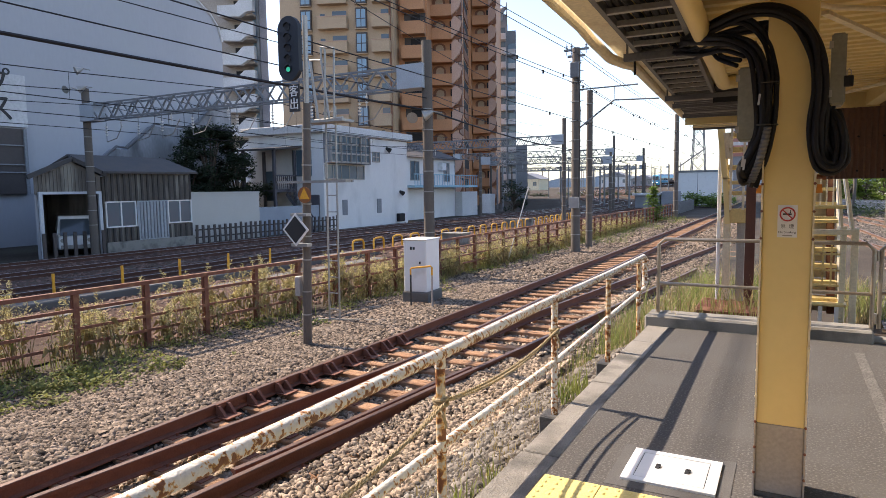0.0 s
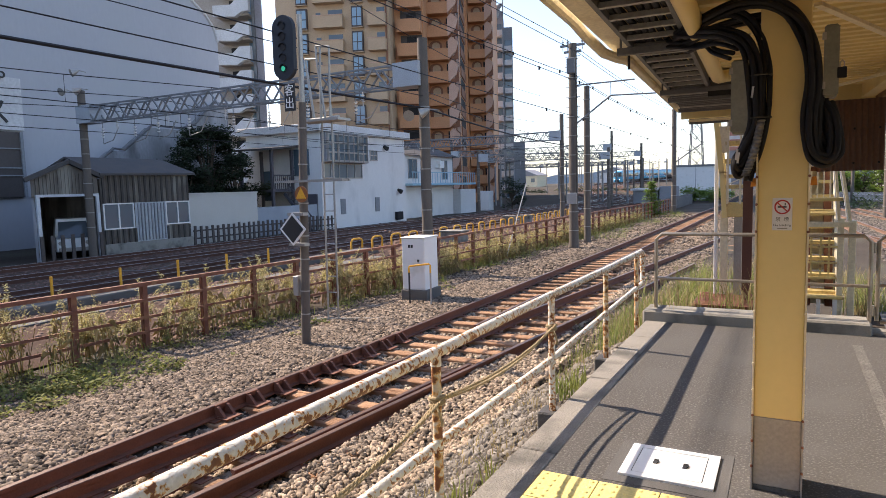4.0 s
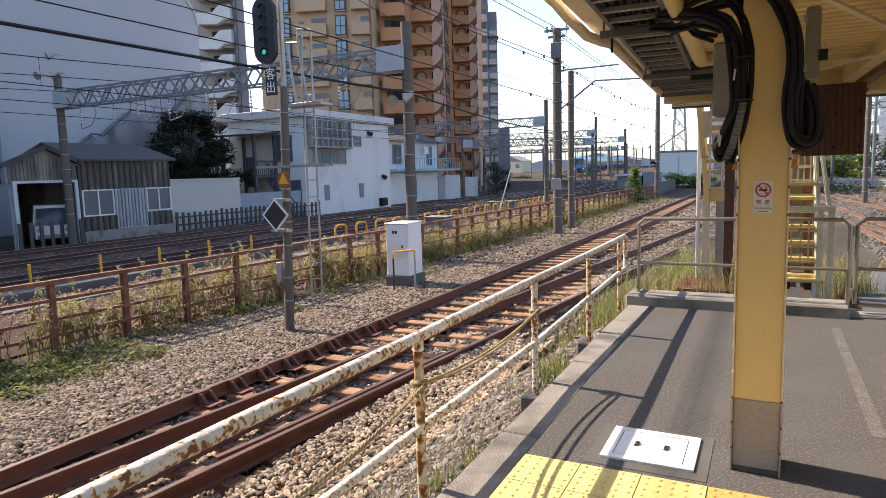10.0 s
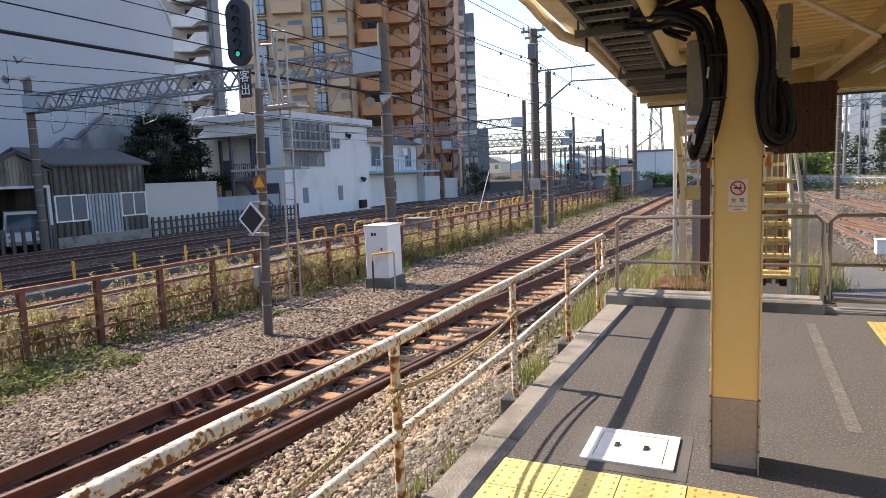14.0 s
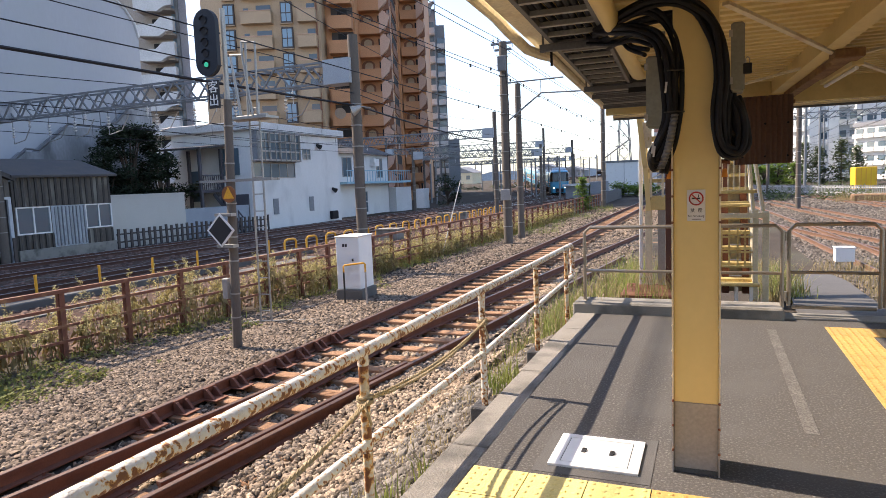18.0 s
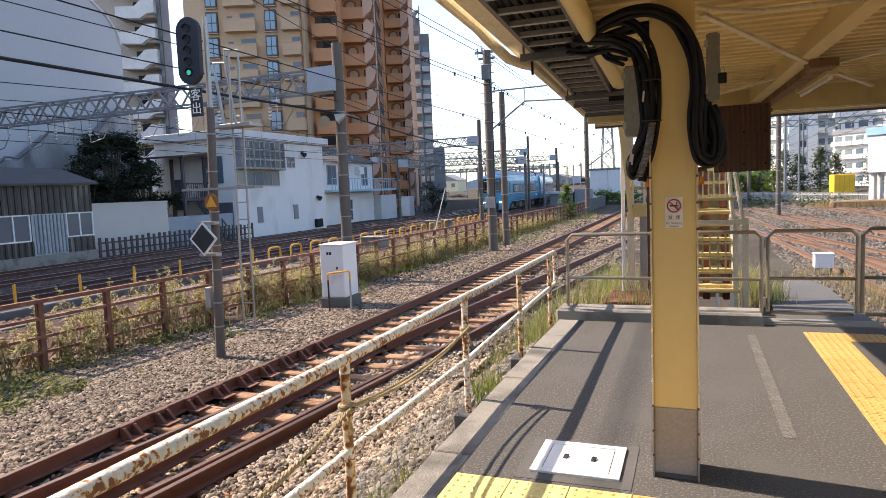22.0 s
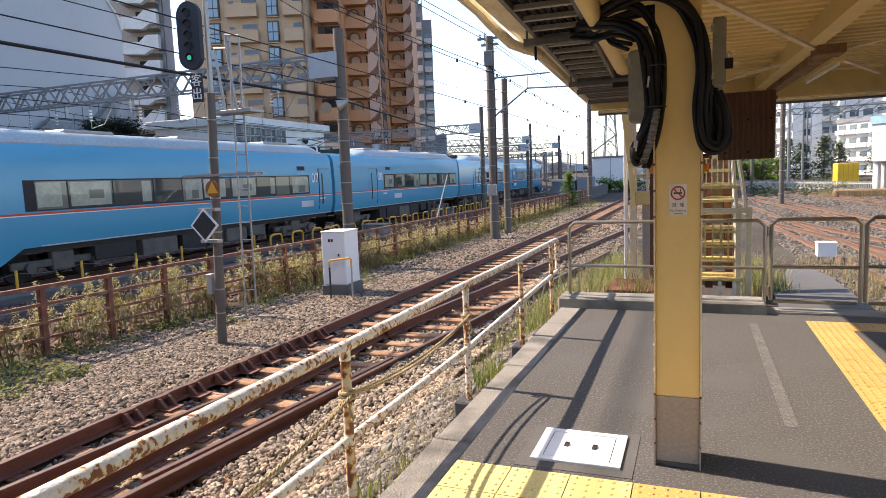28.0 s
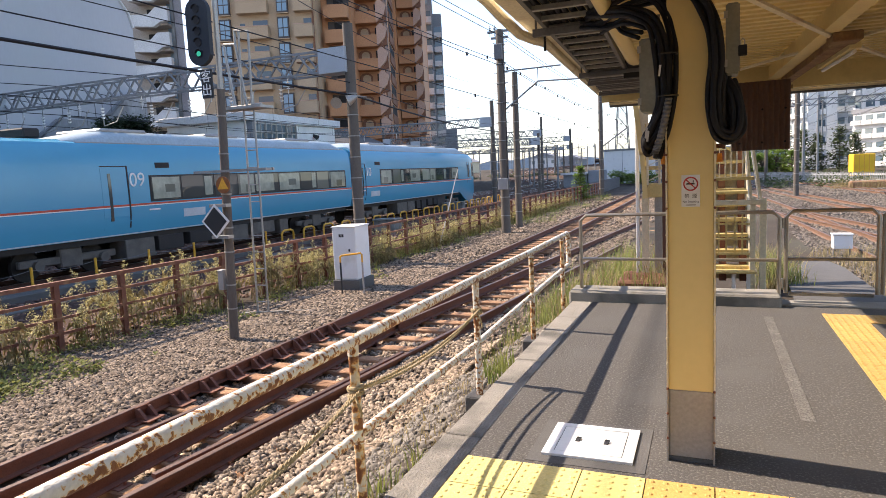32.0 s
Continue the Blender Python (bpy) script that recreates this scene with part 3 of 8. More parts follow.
main_pts = [p for p in LINE_PTS if p.y > -25]
running_track(main_pts, "main line track with polished rail heads on dark ballast", near=(4, 60))
running_track(offset_line(main_pts, 3.75), "main line track with polished rail heads on dark ballast", near=(4, 60))
running_track([Vector((-25.4 - 0.00002 * max(0, y - 30) ** 2.3, y, RAIL_Z)) for y in steps(-20, 150, 5)], "main line track beside the trackside buildings", near=(8, 50))
# a line that swings across in the middle distance
FAR_CURVE = spline([(-19.0, 60, RAIL_Z), (-16.6, 80, RAIL_Z), (-15.2, 96, RAIL_Z), (-16.5, 112, RAIL_Z), (-21, 128, RAIL_Z + 0.05), (-28.5, 145, RAIL_Z + 0.8), (-36, 163, 0.5), (-42, 183, 1.0), (-44.5, 205, 1.3), (-43, 230, 1.6)], 5)
running_track(FAR_CURVE, "curving track in the middle distance", near=(0, 0))
# dark ballast beds under the main line and the far curves
sheet(steps(-27.2, -10.4, 0.6), steps(-12, 66, 1.0), lambda x, y: bank(x, y) + 0.035, "main_bed", "bed", "dark brown ballast bed of the main line", "track bed")


def bed(points, w0, w1, label):
    b = Build()
    L, R = offset_line(points, w0), offset_line(points, w1)
    vs = []
    for l, r in zip(L, R):
        e = (r - l).normalized() * 0.9
        z = l.z - 0.15
        vs += [(l.x - e.x, l.y - e.y, z - 0.9), (l.x, l.y, z), (r.x, r.y, z), (r.x + e.x, r.y + e.y, z - 0.9)]
    b.add(vs, [(4 * i + k, 4 * i + k + 1, 4 * i + k + 5, 4 * i + k + 4) for i in range(len(points) - 1) for k in range(3)])
    return solo("track_bed", b, M["bed"], label, "track bed", kind="structure")


bed([p for p in LINE_PTS if p.y > 62], -2.4, 6.2, "dark ballast bed under the curving main line")
bed(FAR_CURVE, -2.2, 2.2, "dark ballast bed under the far curving track")
# tracks on the far side of the platform
BRIGHT_RUST = mat("bright_rusty_rail", (0.2, 0.115, 0.075), 0.75, second=(0.13, 0.07, 0.045), scale=5, fine=60, bump=0.2)
for pts, lab in (([Vector((7.2 - 0.1 * (y - 32) + 0.00025 * max(0, y - 40) ** 2, y, RAIL_Z)) for y in steps(6, 130, 4)], "track beyond the platform with rusty rails"),
                 ([Vector((4.15 - 0.055 * (y - 22), y, RAIL_Z)) for y in steps(8, 90, 4)], "track beyond the platform with rusty rails"),
                 ([Vector((3.6 + 0.19 * (33 - y), y, RAIL_Z)) for y in steps(9, 33, 3)], "rusty crossover track beyond the platform end"),
                 ([Vector((12.5 - 0.1 * (y - 32) + 0.00025 * max(0, y - 40) ** 2, y, RAIL_Z)) for y in steps(6, 130, 4)], "track beyond the platform with rusty rails")):
    t = running_track(pts, lab, near=(10, 40), shine=False)
    for o in t.children:
        if o.name.startswith("rail"):
            o.data.materials[0] = BRIGHT_RUST


# ---- on the platform ----
# tactile paving, tile by tile
def tile_mesh(size, mat_name, n=5):
    b = Build()
    h = size / 2 - 0.003
    b.box(-h, -h, 0, h, h, 0.006)
    d = size / n
    for i in range(n):
        for j in range(n):
            cx, cy = -size / 2 + d * (i + 0.5), -size / 2 + d * (j + 0.5)
            r, q = 0.015, 0.009
            vs = [(cx + r * math.cos(a), cy + r * math.sin(a), 0.006) for a in (k * math.pi / 3 for k in range(6))] + [(cx + q * math.cos(a), cy + q * math.sin(a), 0.011) for a in (k * math.pi / 3 for k in range(6))]
            b.add(vs, [(k, (k + 1) % 6, 6 + (k + 1) % 6, 6 + k) for k in range(6)] + [(6, 7, 8, 9, 10, 11)])
    return b.mesh("tactile_tile", M[mat_name])


def tactile_row(label, tiles):
    t = thing("tactile_paving", label, "tactile paving", group="tactile paving strips")
    for mesh, x, y in tiles:
        put_mesh("tile", mesh, t, pose(x, y, 0.0))
    return t


T_PALE, T_OR = tile_mesh(0.3, "tactile_pale"), tile_mesh(0.3, "tactile")
T_SIDE = tile_mesh(0.33, "tactile", 6)
tactile_row("worn yellow studded tactile tiles across the platform", [(T_PALE if -1.01 + 0.3 * i < -0.2 else T_OR, -1.01 + 0.3 * i, 2.95 - 0.3 * j) for j in range(3) for i in range(9)])
tactile_row("short return of orange-yellow tactile tiles before the gate", [(T_SIDE, 1.165 + 0.33 * i, 6.74) for i in range(1, 2)])
tactile_row("orange-yellow studded tactile tiles along the platform edge", [(T_SIDE, 1.165, 6.74 - 0.33 * j) for j in range(26) if not 2.02 < 6.74 - 0.33 * j < 3.27])

# hatch in the platform
hatch = thing("hatch_cover", "white painted steel hatch cover with two lifting rings", "hatch", pose(-0.565, 3.43, 0.0035))
b = Build()
for x0, y0, x1, y1 in ((-0.23, -0.21, 0.23, -0.165), (-0.23, 0.165, 0.23, 0.21), (-0.23, -0.165, -0.175, 0.165), (0.175, -0.165, 0.23, 0.165)):
    b.box(x0, y0, 0, x1, y1, 0.012)
part("frame", b, M["white"], hatch)
b = Build()
b.box(-0.17, -0.16, 0.0, 0.17, 0.16, 0.011)
part("lid", b, M["white"], hatch)
b = Build()
b.box(-0.175, -0.165, 0, 0.175, 0.165, 0.006)
part("gap", b, M["dark"], hatch, "dark gap round the lid")
for x in (-0.075, 0.075):
    b = Build()
    b.box(x - 0.012, -0.028, 0.011, x + 0.012, 0.028, 0.0135)
    b.tube([(x + 0.012, -0.018, 0.016), (x + 0.014, 0.012, 0.018), (x - 0.006, 0.02, 0.016)], 0.004, 6)
    part("lifting_ring", b, M["ink"], hatch)

# column
COL = pose(-0.067, 3.445, 0)
column = thing("platform_column", "cream steel platform column with a grey painted foot", "column", COL)
b = Build()
b.box(-0.103, -0.098, 0.365, 0.103, 0.098, 2.36, chamfer=0.004)
part("shaft", b, M["cream"], column)
b = Build()
b.box(-0.103, -0.098, 0.022, 0.103, 0.098, 0.365, chamfer=0.004)
part("foot", b, M["grey_paint"], column, "grey painted foot")
b = Build()
b.box(-0.102, -0.097, 0.0, 0.102, 0.097, 0.022)
part("base_plate", b, M["concrete_dark"], column, "dark base plate")
for sx in (-1, 1):
    for z0, z1, m in ((0.0, 0.365, "grey_paint"), (0.365, 1.98, "cream_pale")):
        b = Build()
        b.box(min(sx * 0.103, sx * 0.111), -0.113, z0, max(sx * 0.103, sx * 0.111), 0.113, z1)
        part("flange", b, M[m], column, "edge flange with rivets")
    for z in steps(0.12, 1.9, 0.13):
        b = Build()
        b.tube([(sx * 0.107, -0.112, z), (sx * 0.107, -0.121, z)], 0.0065, 6)
        part("rivet", b, M["fence" if int(z * 50) % 3 == 0 else "cream_pale"], column)
for sx in (-1, 1):
    b = Build()
    b.box(sx * 0.1 - 0.012, -0.06, 1.535, sx * 0.1 + 0.012, 0.06, 1.565)
    b.tube([(sx * 0.1, -0.03, 1.55), (sx * 0.145, -0.03, 1.55)], 0.012, 6)
    b.box(sx * 0.145 - 0.006, -0.05, 1.535, sx * 0.145 + 0.006, -0.01, 1.565)
    part("cable_clamp", b, M["rail"], column, "rusty cable clamp")

# no-smoking sign on the column
sign = thing("no_smoking_sign", "white no smoking sign with a red ring", "sign", pose(-0.066, 3.445 - 0.1, 1.345, 90))
b = Build()
b.box(-0.041, -0.075, 0, 0.041, 0.075, 0.002)
part("plate", b, M["white"], sign)
b = Build()
ring = [(0.03 * math.cos(a), 0.033 + 0.03 * math.sin(a), 0.0035) for a in steps(0, 2 * math.pi, 0.26)]
b.tube(ring, 0.0036, 5)
b.tube([(-0.021, 0.054, 0.0035), (0.021, 0.012, 0.0035)], 0.003, 5)
part("red_ring", b, M["box_red"], sign)
b = Build()
b.box(-0.019, 0.03, 0.002, 0.017, 0.037, 0.003)
b.box(0.009, 0.039, 0.002, 0.013, 0.052, 0.003)
part("cigarette", b, M["ink"], sign)
b = Build()
for x0, x1, y0, y1 in ((-0.02, 0.022, -0.069, -0.064),):
    b.box(x0, y0, 0.002, x1, y1, 0.003)
part("fine_print", b, M["grey_paint"], sign)


def lettering(body, size, material, parent, m, name="lettering"):
    c = bpy.data.curves.new(name, "FONT")
    c.body, c.size, c.extrude = body, size, size * 0.02
    c.align_x, c.align_y = "CENTER", "CENTER"
    c.materials.append(M[material])
    ob = new(name, c)
    ob.parent = parent
    ob.matrix_local = m
    return ob


lettering("No Smoking", 0.0145, "ink", sign, pose(0, -0.051, 0.0025))
lettering("禁  煙", 0.022, "ink", sign, pose(0, -0.025, 0.0025))

# rusty handrail beside the platform, with its rope
rail_fence = thing("handrail_fence", "white tube handrail fence with peeling paint and rust", "handrail")
HX = -1.5
b = Build()
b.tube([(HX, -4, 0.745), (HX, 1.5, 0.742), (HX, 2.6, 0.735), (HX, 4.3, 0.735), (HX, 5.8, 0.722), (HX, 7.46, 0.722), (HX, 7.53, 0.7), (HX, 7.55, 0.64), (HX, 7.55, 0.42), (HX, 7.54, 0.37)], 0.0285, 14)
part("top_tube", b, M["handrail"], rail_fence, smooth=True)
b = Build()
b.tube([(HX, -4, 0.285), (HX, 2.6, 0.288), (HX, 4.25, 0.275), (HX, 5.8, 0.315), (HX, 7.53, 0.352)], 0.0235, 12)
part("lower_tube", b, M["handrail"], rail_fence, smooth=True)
for y in (-1.2, 0.7, 2.58, 4.28, 5.83, 7.2):
    b = Build()
    b.tube([(HX, y, -0.32), (HX, y, 0.71)], 0.0235, 12)
    part("post", b, M["rustpost" if y != 4.28 else "handrail"], rail_fence, "rust-eaten tube post", smooth=True)
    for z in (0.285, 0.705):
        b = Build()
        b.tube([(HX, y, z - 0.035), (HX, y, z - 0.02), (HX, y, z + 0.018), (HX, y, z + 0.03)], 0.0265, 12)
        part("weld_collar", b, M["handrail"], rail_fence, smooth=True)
for y in (0.7, 2.58, 4.28, 5.83):
    b = Build()
    b.box(HX - 0.09, y - 0.08, -0.42, HX + 0.07, y + 0.1, -0.1, chamfer=0.01)
    part("footing", b, M["concrete_dark"], rail_fence)


def rope_points(p, q, sag, n=16):
    p, q = Vector(p), Vector(q)
    return [p.lerp(q, i / n) - Vector((0, 0, sag * 4 * (i / n) * (1 - i / n))) for i in range(n + 1)]


rope = thing("rope", "old twisted rope tied along the handrail posts", "rope")
for y0, y1, runs in ((2.6, 4.27, ((0.035, 0.52, 0.53, 0.055), (0.012, 0.505, 0.51, 0.075))), (0.72, 2.56, ((0.035, 0.5, 0.51, 0.1), (0.01, 0.5, 0.5, 0.13)))):
    for dx, z0, z1, sag in runs:
        n = 150
        pts = rope_points((HX + dx, y0, z0), (HX + dx, y1, z1), sag, n)
        for ph in (0, 2.09, 4.19):
            b = Build()
            b.tube([p + Vector((0.0045 * math.cos(i * 0.95 + ph), 0, 0.0045 * math.sin(i * 0.95 + ph))) for i, p in enumerate(pts)], 0.0046, 5)
            part("strand", b, M["rope"], rope, smooth=True)
for y in (0.7, 2.58, 4.28):
    for dz, tilt in ((0.0, 0.3), (0.018, -0.25), (0.034, 0.1)):
        b = Build()
        b.tube([(HX + 0.033 * math.cos(a), y + 0.033 * math.sin(a), 0.485 + dz + 0.03 * tilt * math.cos(a)) for a in steps(0, 2 * math.pi, 0.35)], 0.009, 6)
        part("knot", b, M["rope"], rope, smooth=True)
    b = Build()
    b.tube([(HX + 0.02, y - 0.045, 0.5), (HX + 0.05, y - 0.07, 0.47), (HX + 0.06, y - 0.06, 0.42), (HX + 0.05, y - 0.05, 0.4)], 0.007, 6)
    part("loose_end", b, M["rope"], rope, smooth=True)

# steel tube barrier and gate across the platform end
def barrier(name, label, x0, x1, y, z0, z1, mid, group=""):
    t = thing(name, label, "barrier", group=group)
    r = 0.06
    c = lambda cx, cz, a0, a1: [(cx + r * math.cos(a), y, cz + r * math.sin(a)) for a in steps(a0, a1, 0.4)]
    pts = [(x0, y, z0)] + c(x0 + r, z1 - r, math.pi, math.pi / 2) + c(x1 - r, z1 - r, math.pi / 2, 0) + [(x1, y, z0)]
    b = Build()
    b.tube(pts, 0.02, 10)
    part("frame_tube", b, M["stainless"], t, smooth=True)
    b = Build()
    b.tube([(x0, y, mid), (x1, y, mid)], 0.017, 10)
    part("mid_tube", b, M["stainless"], t, smooth=True)
    return t


barrier("end_barrier", "weathered steel tube barrier on the platform end kerb", -1.31, 0.68, 7.32, 0.1, 0.94, 0.45)
gate = barrier("gate", "closed steel tube gate at the platform end", 0.75, 1.55, 7.42, 0.1, 0.94, 0.45, "tube gates")
b = Build()
b.tube([(0.78, 7.42, 0.09), (1.52, 7.42, 0.09)], 0.02, 10)
part("bottom_tube", b, M["stainless"], gate, smooth=True)
for z in (0.2, 0.82):
    b = Build()
    b.tube([(0.715, 7.4, z - 0.05), (0.715, 7.4, z + 0.05)], 0.016, 8)
    part("hinge", b, M["stainless"], gate)
gate2 = barrier("gate", "closed steel tube gate at the platform end", 1.6, 2.5, 7.45, 0.1, 0.95, 0.46, "tube gates")
b = Build()
b.tube([(1.63, 7.45, 0.09), (2.47, 7.45, 0.09)], 0.02, 10)
part("bottom_tube", b, M["stainless"], gate2, smooth=True)

# ---- canopy ----
M["rustbrown"] = mat("rust_brown_steel", (0.19, 0.095, 0.045), 0.8, second=(0.42, 0.29, 0.13), scale=6, fine=50, bump=0.3)
TURN = Matrix.Translation((0, 3.0, 0)) @ Matrix.Rotation(radians(2.6), 4, "Z") @ Matrix.Translation((0, -3.0, 0))
CZ = 2.52
b = Build()
b.box(-1.02, -9, CZ + 0.06, 6.0, 8.75, CZ + 0.09)
y = -9.0
while y < 8.7:
    b.prism([(0, 0), (0.1, 0), (0.085, 0.05), (0.02, 0.05)], Matrix(((0, 0, 1, -1.0), (1, 0, 0, y), (0, -1, 0, CZ + 0.06), (0, 0, 0, 1))), Matrix(((0, 0, 1, 6.0), (1, 0, 0, y), (0, -1, 0, CZ + 0.06), (0, 0, 0, 1))))
    y += 0.16
ceil = solo("ceiling", b, M["canopy"], "cream ribbed sheet underside of the platform canopy", "canopy", kind="structure", at=TURN)
canopy = thing("canopy_frame", "cream steel beams and braces under the platform canopy", "canopy frame", TURN)
b = Build()
b.box(-1.1, -9, CZ - 0.06, -1.02, 8.75, CZ + 0.16)
part("fascia", b, M["cream_pale"], canopy, "pale peeling fascia board")
b = Build()
b.box(-1.02, -9, CZ - 0.07, -0.93, 8.75, CZ - 0.05)
part("soffit_strip", b, M["cream_pale"], canopy)
for x in (0.98, 2.9, 4.8):
    b = Build()
    b.box(x - 0.06, -9, CZ - 0.13, x + 0.06, 8.7, CZ + 0.02)
    part("purlin", b, M["canopy"], canopy)
for y in (-2.6, 8.66):
    b = Build()
    b.box(-0.98, y - 0.05, CZ - 0.24, 6.0, y + 0.05, CZ + 0.02)
    part("cross_beam", b, M["canopy"], canopy)
b = Build()
b.box(-0.9, 8.72, CZ - 0.275, 6.0, 8.76, CZ - 0.245)
part("end_trim", b, M["cream_pale"], canopy)
b = Build()
b.box(-0.9, 8.765, CZ - 0.3, 6.0, 8.8, CZ - 0.2)
part("end_strip", b, M["tray"], canopy, "dark edge strip")
for p, q in (((0.12, 4.0, CZ - 0.1), (1.05, 5.95, CZ - 0.14)), ((1.05, 5.95, CZ - 0.14), (2.05, 8.1, CZ - 0.1)), ((0.15, 8.5, CZ - 0.1), (0.98, 6.6, CZ - 0.12)), ((0.98, 6.6, CZ - 0.12), (2.9, 3.5, CZ - 0.1))):
    b = Build()
    b.bar(p, q, 0.04, 0.02)
    part("brace", b, M["cream_pale"], canopy, "thin cross brace")
b = Build()
b.box(1.0, 5.74, CZ - 0.2, 1.2, 5.98, CZ - 0.13, chamfer=0.008)
part("gusset", b, M["rustbrown"], canopy, "rust-stained joint plate")
b = Build()
b.box(1.04, 5.95, CZ - 0.2, 1.16, 7.0, CZ - 0.13, chamfer=0.008)
b.box(1.05, 7.0, CZ - 0.19, 1.15, 8.6, CZ - 0.13)
part("rusty_channel", b, M["rustbrown"], canopy, "rusty steel channel under the purlin")
b = Build()
b.tube([(-0.08, 3.54, CZ - 0.12), (0.15, 3.82, CZ - 0.12), (0.41, 4.0, CZ - 0.12), (0.62, 4.02, CZ - 0.115), (0.9, 4.1, CZ - 0.1), (1.6, 4.3, CZ - 0.08)], 0.014, 8)
part("thin_conduit", b, M["cream_pale"], canopy, "thin pale conduit")
lamp = thing("tube_lamp", "unlit white tube lamp under the canopy", "lamp", TURN @ pose(1.205, 6.6, CZ - 0.225))
b = Build()
b.box(-0.04, -0.6, 0.0, 0.04, 0.6, 0.05)
part("housing", b, M["canopy"], lamp)
b = Build()
b.tube([(0, -0.57, -0.02), (0, 0.57, -0.02)], 0.016, 8)
part("tube", b, M["white"], lamp)
# gutter pipe under the eave
pipe = thing("gutter_pipe", "cream gutter pipe along the canopy eave", "pipe", TURN)
b = Build()
b.tube([(-1.18, -8, CZ - 0.02), (-1.18, 4.0, CZ - 0.02), (-1.17, 4.25, CZ - 0.05), (-1.1, 4.5, CZ - 0.13), (-1.06, 4.8, CZ - 0.12), (-1.04, 5.1, CZ - 0.09), (-1.04, 9.0, CZ - 0.09)], 0.035, 10)
part("pipe_run", b, M["cream_pale"], pipe, smooth=True)
# conduit that drops to the column
b = Build()
b.tube([(-0.41, 0.6, 2.33), (-0.48, 3.04, 2.33), (-0.555, 5.62, 2.33), (-0.55, 5.7, 2.335), (-0.5, 5.76, 2.35), (-0.3, 5.78, 2.36)], 0.05, 14)
solo("conduit", b, M["cream"], "thick cream conduit pipe under the canopy", "conduit", smooth=True)
# cable tray
tray = thing("cable_tray", "grey ladder cable tray carrying black cables under the canopy", "cable tray", TURN)
TZ = CZ - 0.14
for x in (-0.9, -0.56):
    b = Build()
    b.box(x - 0.014, -6, TZ, x + 0.012, 7.0, TZ + 0.07)
    part("side_rail", b, M["tray"], tray)
for y in steps(0.6, 6.9, 0.27):
    b = Build()
    b.box(-0.9, y - 0.018, TZ + 0.002, -0.56, y + 0.018, TZ + 0.03)
    part("rung", b, M["steel"], tray)
for i, x in enumerate((-0.868, -0.825, -0.78, -0.735, -0.69, -0.645, -0.6)):
    b = Build()
    b.tube([(x + 0.01 * math.sin(k * 1.7 + i), y, TZ + 0.05 + 0.006 * math.sin(k * 2.1 + 2 * i)) for k, y in enumerate(steps(0.0, 7.1, 0.35))], 0.019, 8)
    part("cable", b, M["cable"], tray, "black cable", smooth=True)
for y in (4.35, 6.55, 7.2, 8.3):
    b = Build()
    b.box(-0.98, y - 0.02, TZ - 0.05, -0.2, y + 0.02, TZ - 0.005)
    part("hanger_bar", b, M["tray"], tray, "flat hanger bar")
    for x in (-0.96,):
        b = Build()
        b.tube([(x, y, TZ - 0.05), (x, y, CZ + 0.05)], 0.008, 6)
        part("hanger_rod", b, M["tray"], tray)
for k in range(12):
    b = Build()
    b.box(-0.93, 6.62 + 0.15 * k, TZ - 0.03, -0.14, 6.655 + 0.15 * k, TZ + 0.012)
    part("slat", b, M["steel" if k % 4 == 1 else "tray"], tray)
b = Build()
b.box(-0.95, 6.5, TZ + 0.05, -0.12, 8.6, TZ + 0.075)
part("tray_floor", b, M["train_dark"], tray, "dark tray floor")
b = Build()
b.box(-0.5, 5.55, TZ - 0.21, -0.2, 5.62, TZ - 0.17)
part("black_arm", b, M["cable"], tray, "black arm under the tray")
b = Build()
b.tube([(-0.95, 4.6, TZ + 0.12), (-0.95, 4.6, TZ - 0.1)], 0.009, 6)
part("hanger_rod", b, M["cable"], tray)

# cables that curl down the column
bundle = thing("cable_bundle", "thick black cables looping down both sides of the column", "cables")
def curl(pts, r, jit=0.0, seed=0, material="cable", lab=""):
    """A cable through points, with small irregular bends."""
    rng = random.Random(seed)
    b = Build()
    b.tube(spline([Vector(p) + Vector((rng.gauss(0, jit), rng.gauss(0, jit), rng.gauss(0, jit))) for p in pts], 7), r, 9)
    part("cable", b, M[material], bundle, lab, smooth=True)


def beside(pts, off, dy):
    """A line beside another in the upright plane, off to its side and dy deeper."""
    P, out = [Vector(p) for p in pts], []
    for i, p in enumerate(P):
        d = P[min(i + 1, len(P) - 1)] - P[max(i - 1, 0)]
        out.append(p + Vector((d.z, 0, -d.x)).normalized() * off + Vector((0, dy, 0)))
    return out


OVER = [(-0.66, 4.1, 2.37), (-0.42, 3.55, 2.325), (-0.27, 3.36, 2.325), (-0.15, 3.3, 2.305), (-0.055, 3.29, 2.25), (0.008, 3.29, 2.16), (0.034, 3.285, 2.055), (0.042, 3.285, 1.93), (0.035, 3.285, 1.8), (0.035, 3.285, 1.69), (0.058, 3.285, 1.615), (0.098, 3.29, 1.585), (0.131, 3.3, 1.62), (0.142, 3.31, 1.7), (0.122, 3.32, 1.78), (0.1, 3.34, 1.84)]
for k, (o, dy, r) in enumerate(((-0.019, 0.0, 0.013), (0.004, -0.008, 0.014), (0.022, 0.004, 0.011), (-0.008, 0.022, 0.013), (0.014, 0.026, 0.014))):
    curl(beside(OVER, o, dy), r, 0.004, k)
curl([(-0.55, 3.9, 2.31), (-0.36, 3.5, 2.27), (-0.2, 3.4, 2.275), (-0.08, 3.36, 2.24), (0.0, 3.33, 2.13), (0.03, 3.32, 2.0), (0.045, 3.32, 1.85), (0.07, 3.32, 1.72), (0.1, 3.33, 1.66), (0.118, 3.34, 1.72), (0.1, 3.35, 1.8)], 0.012, 0.003, 11)
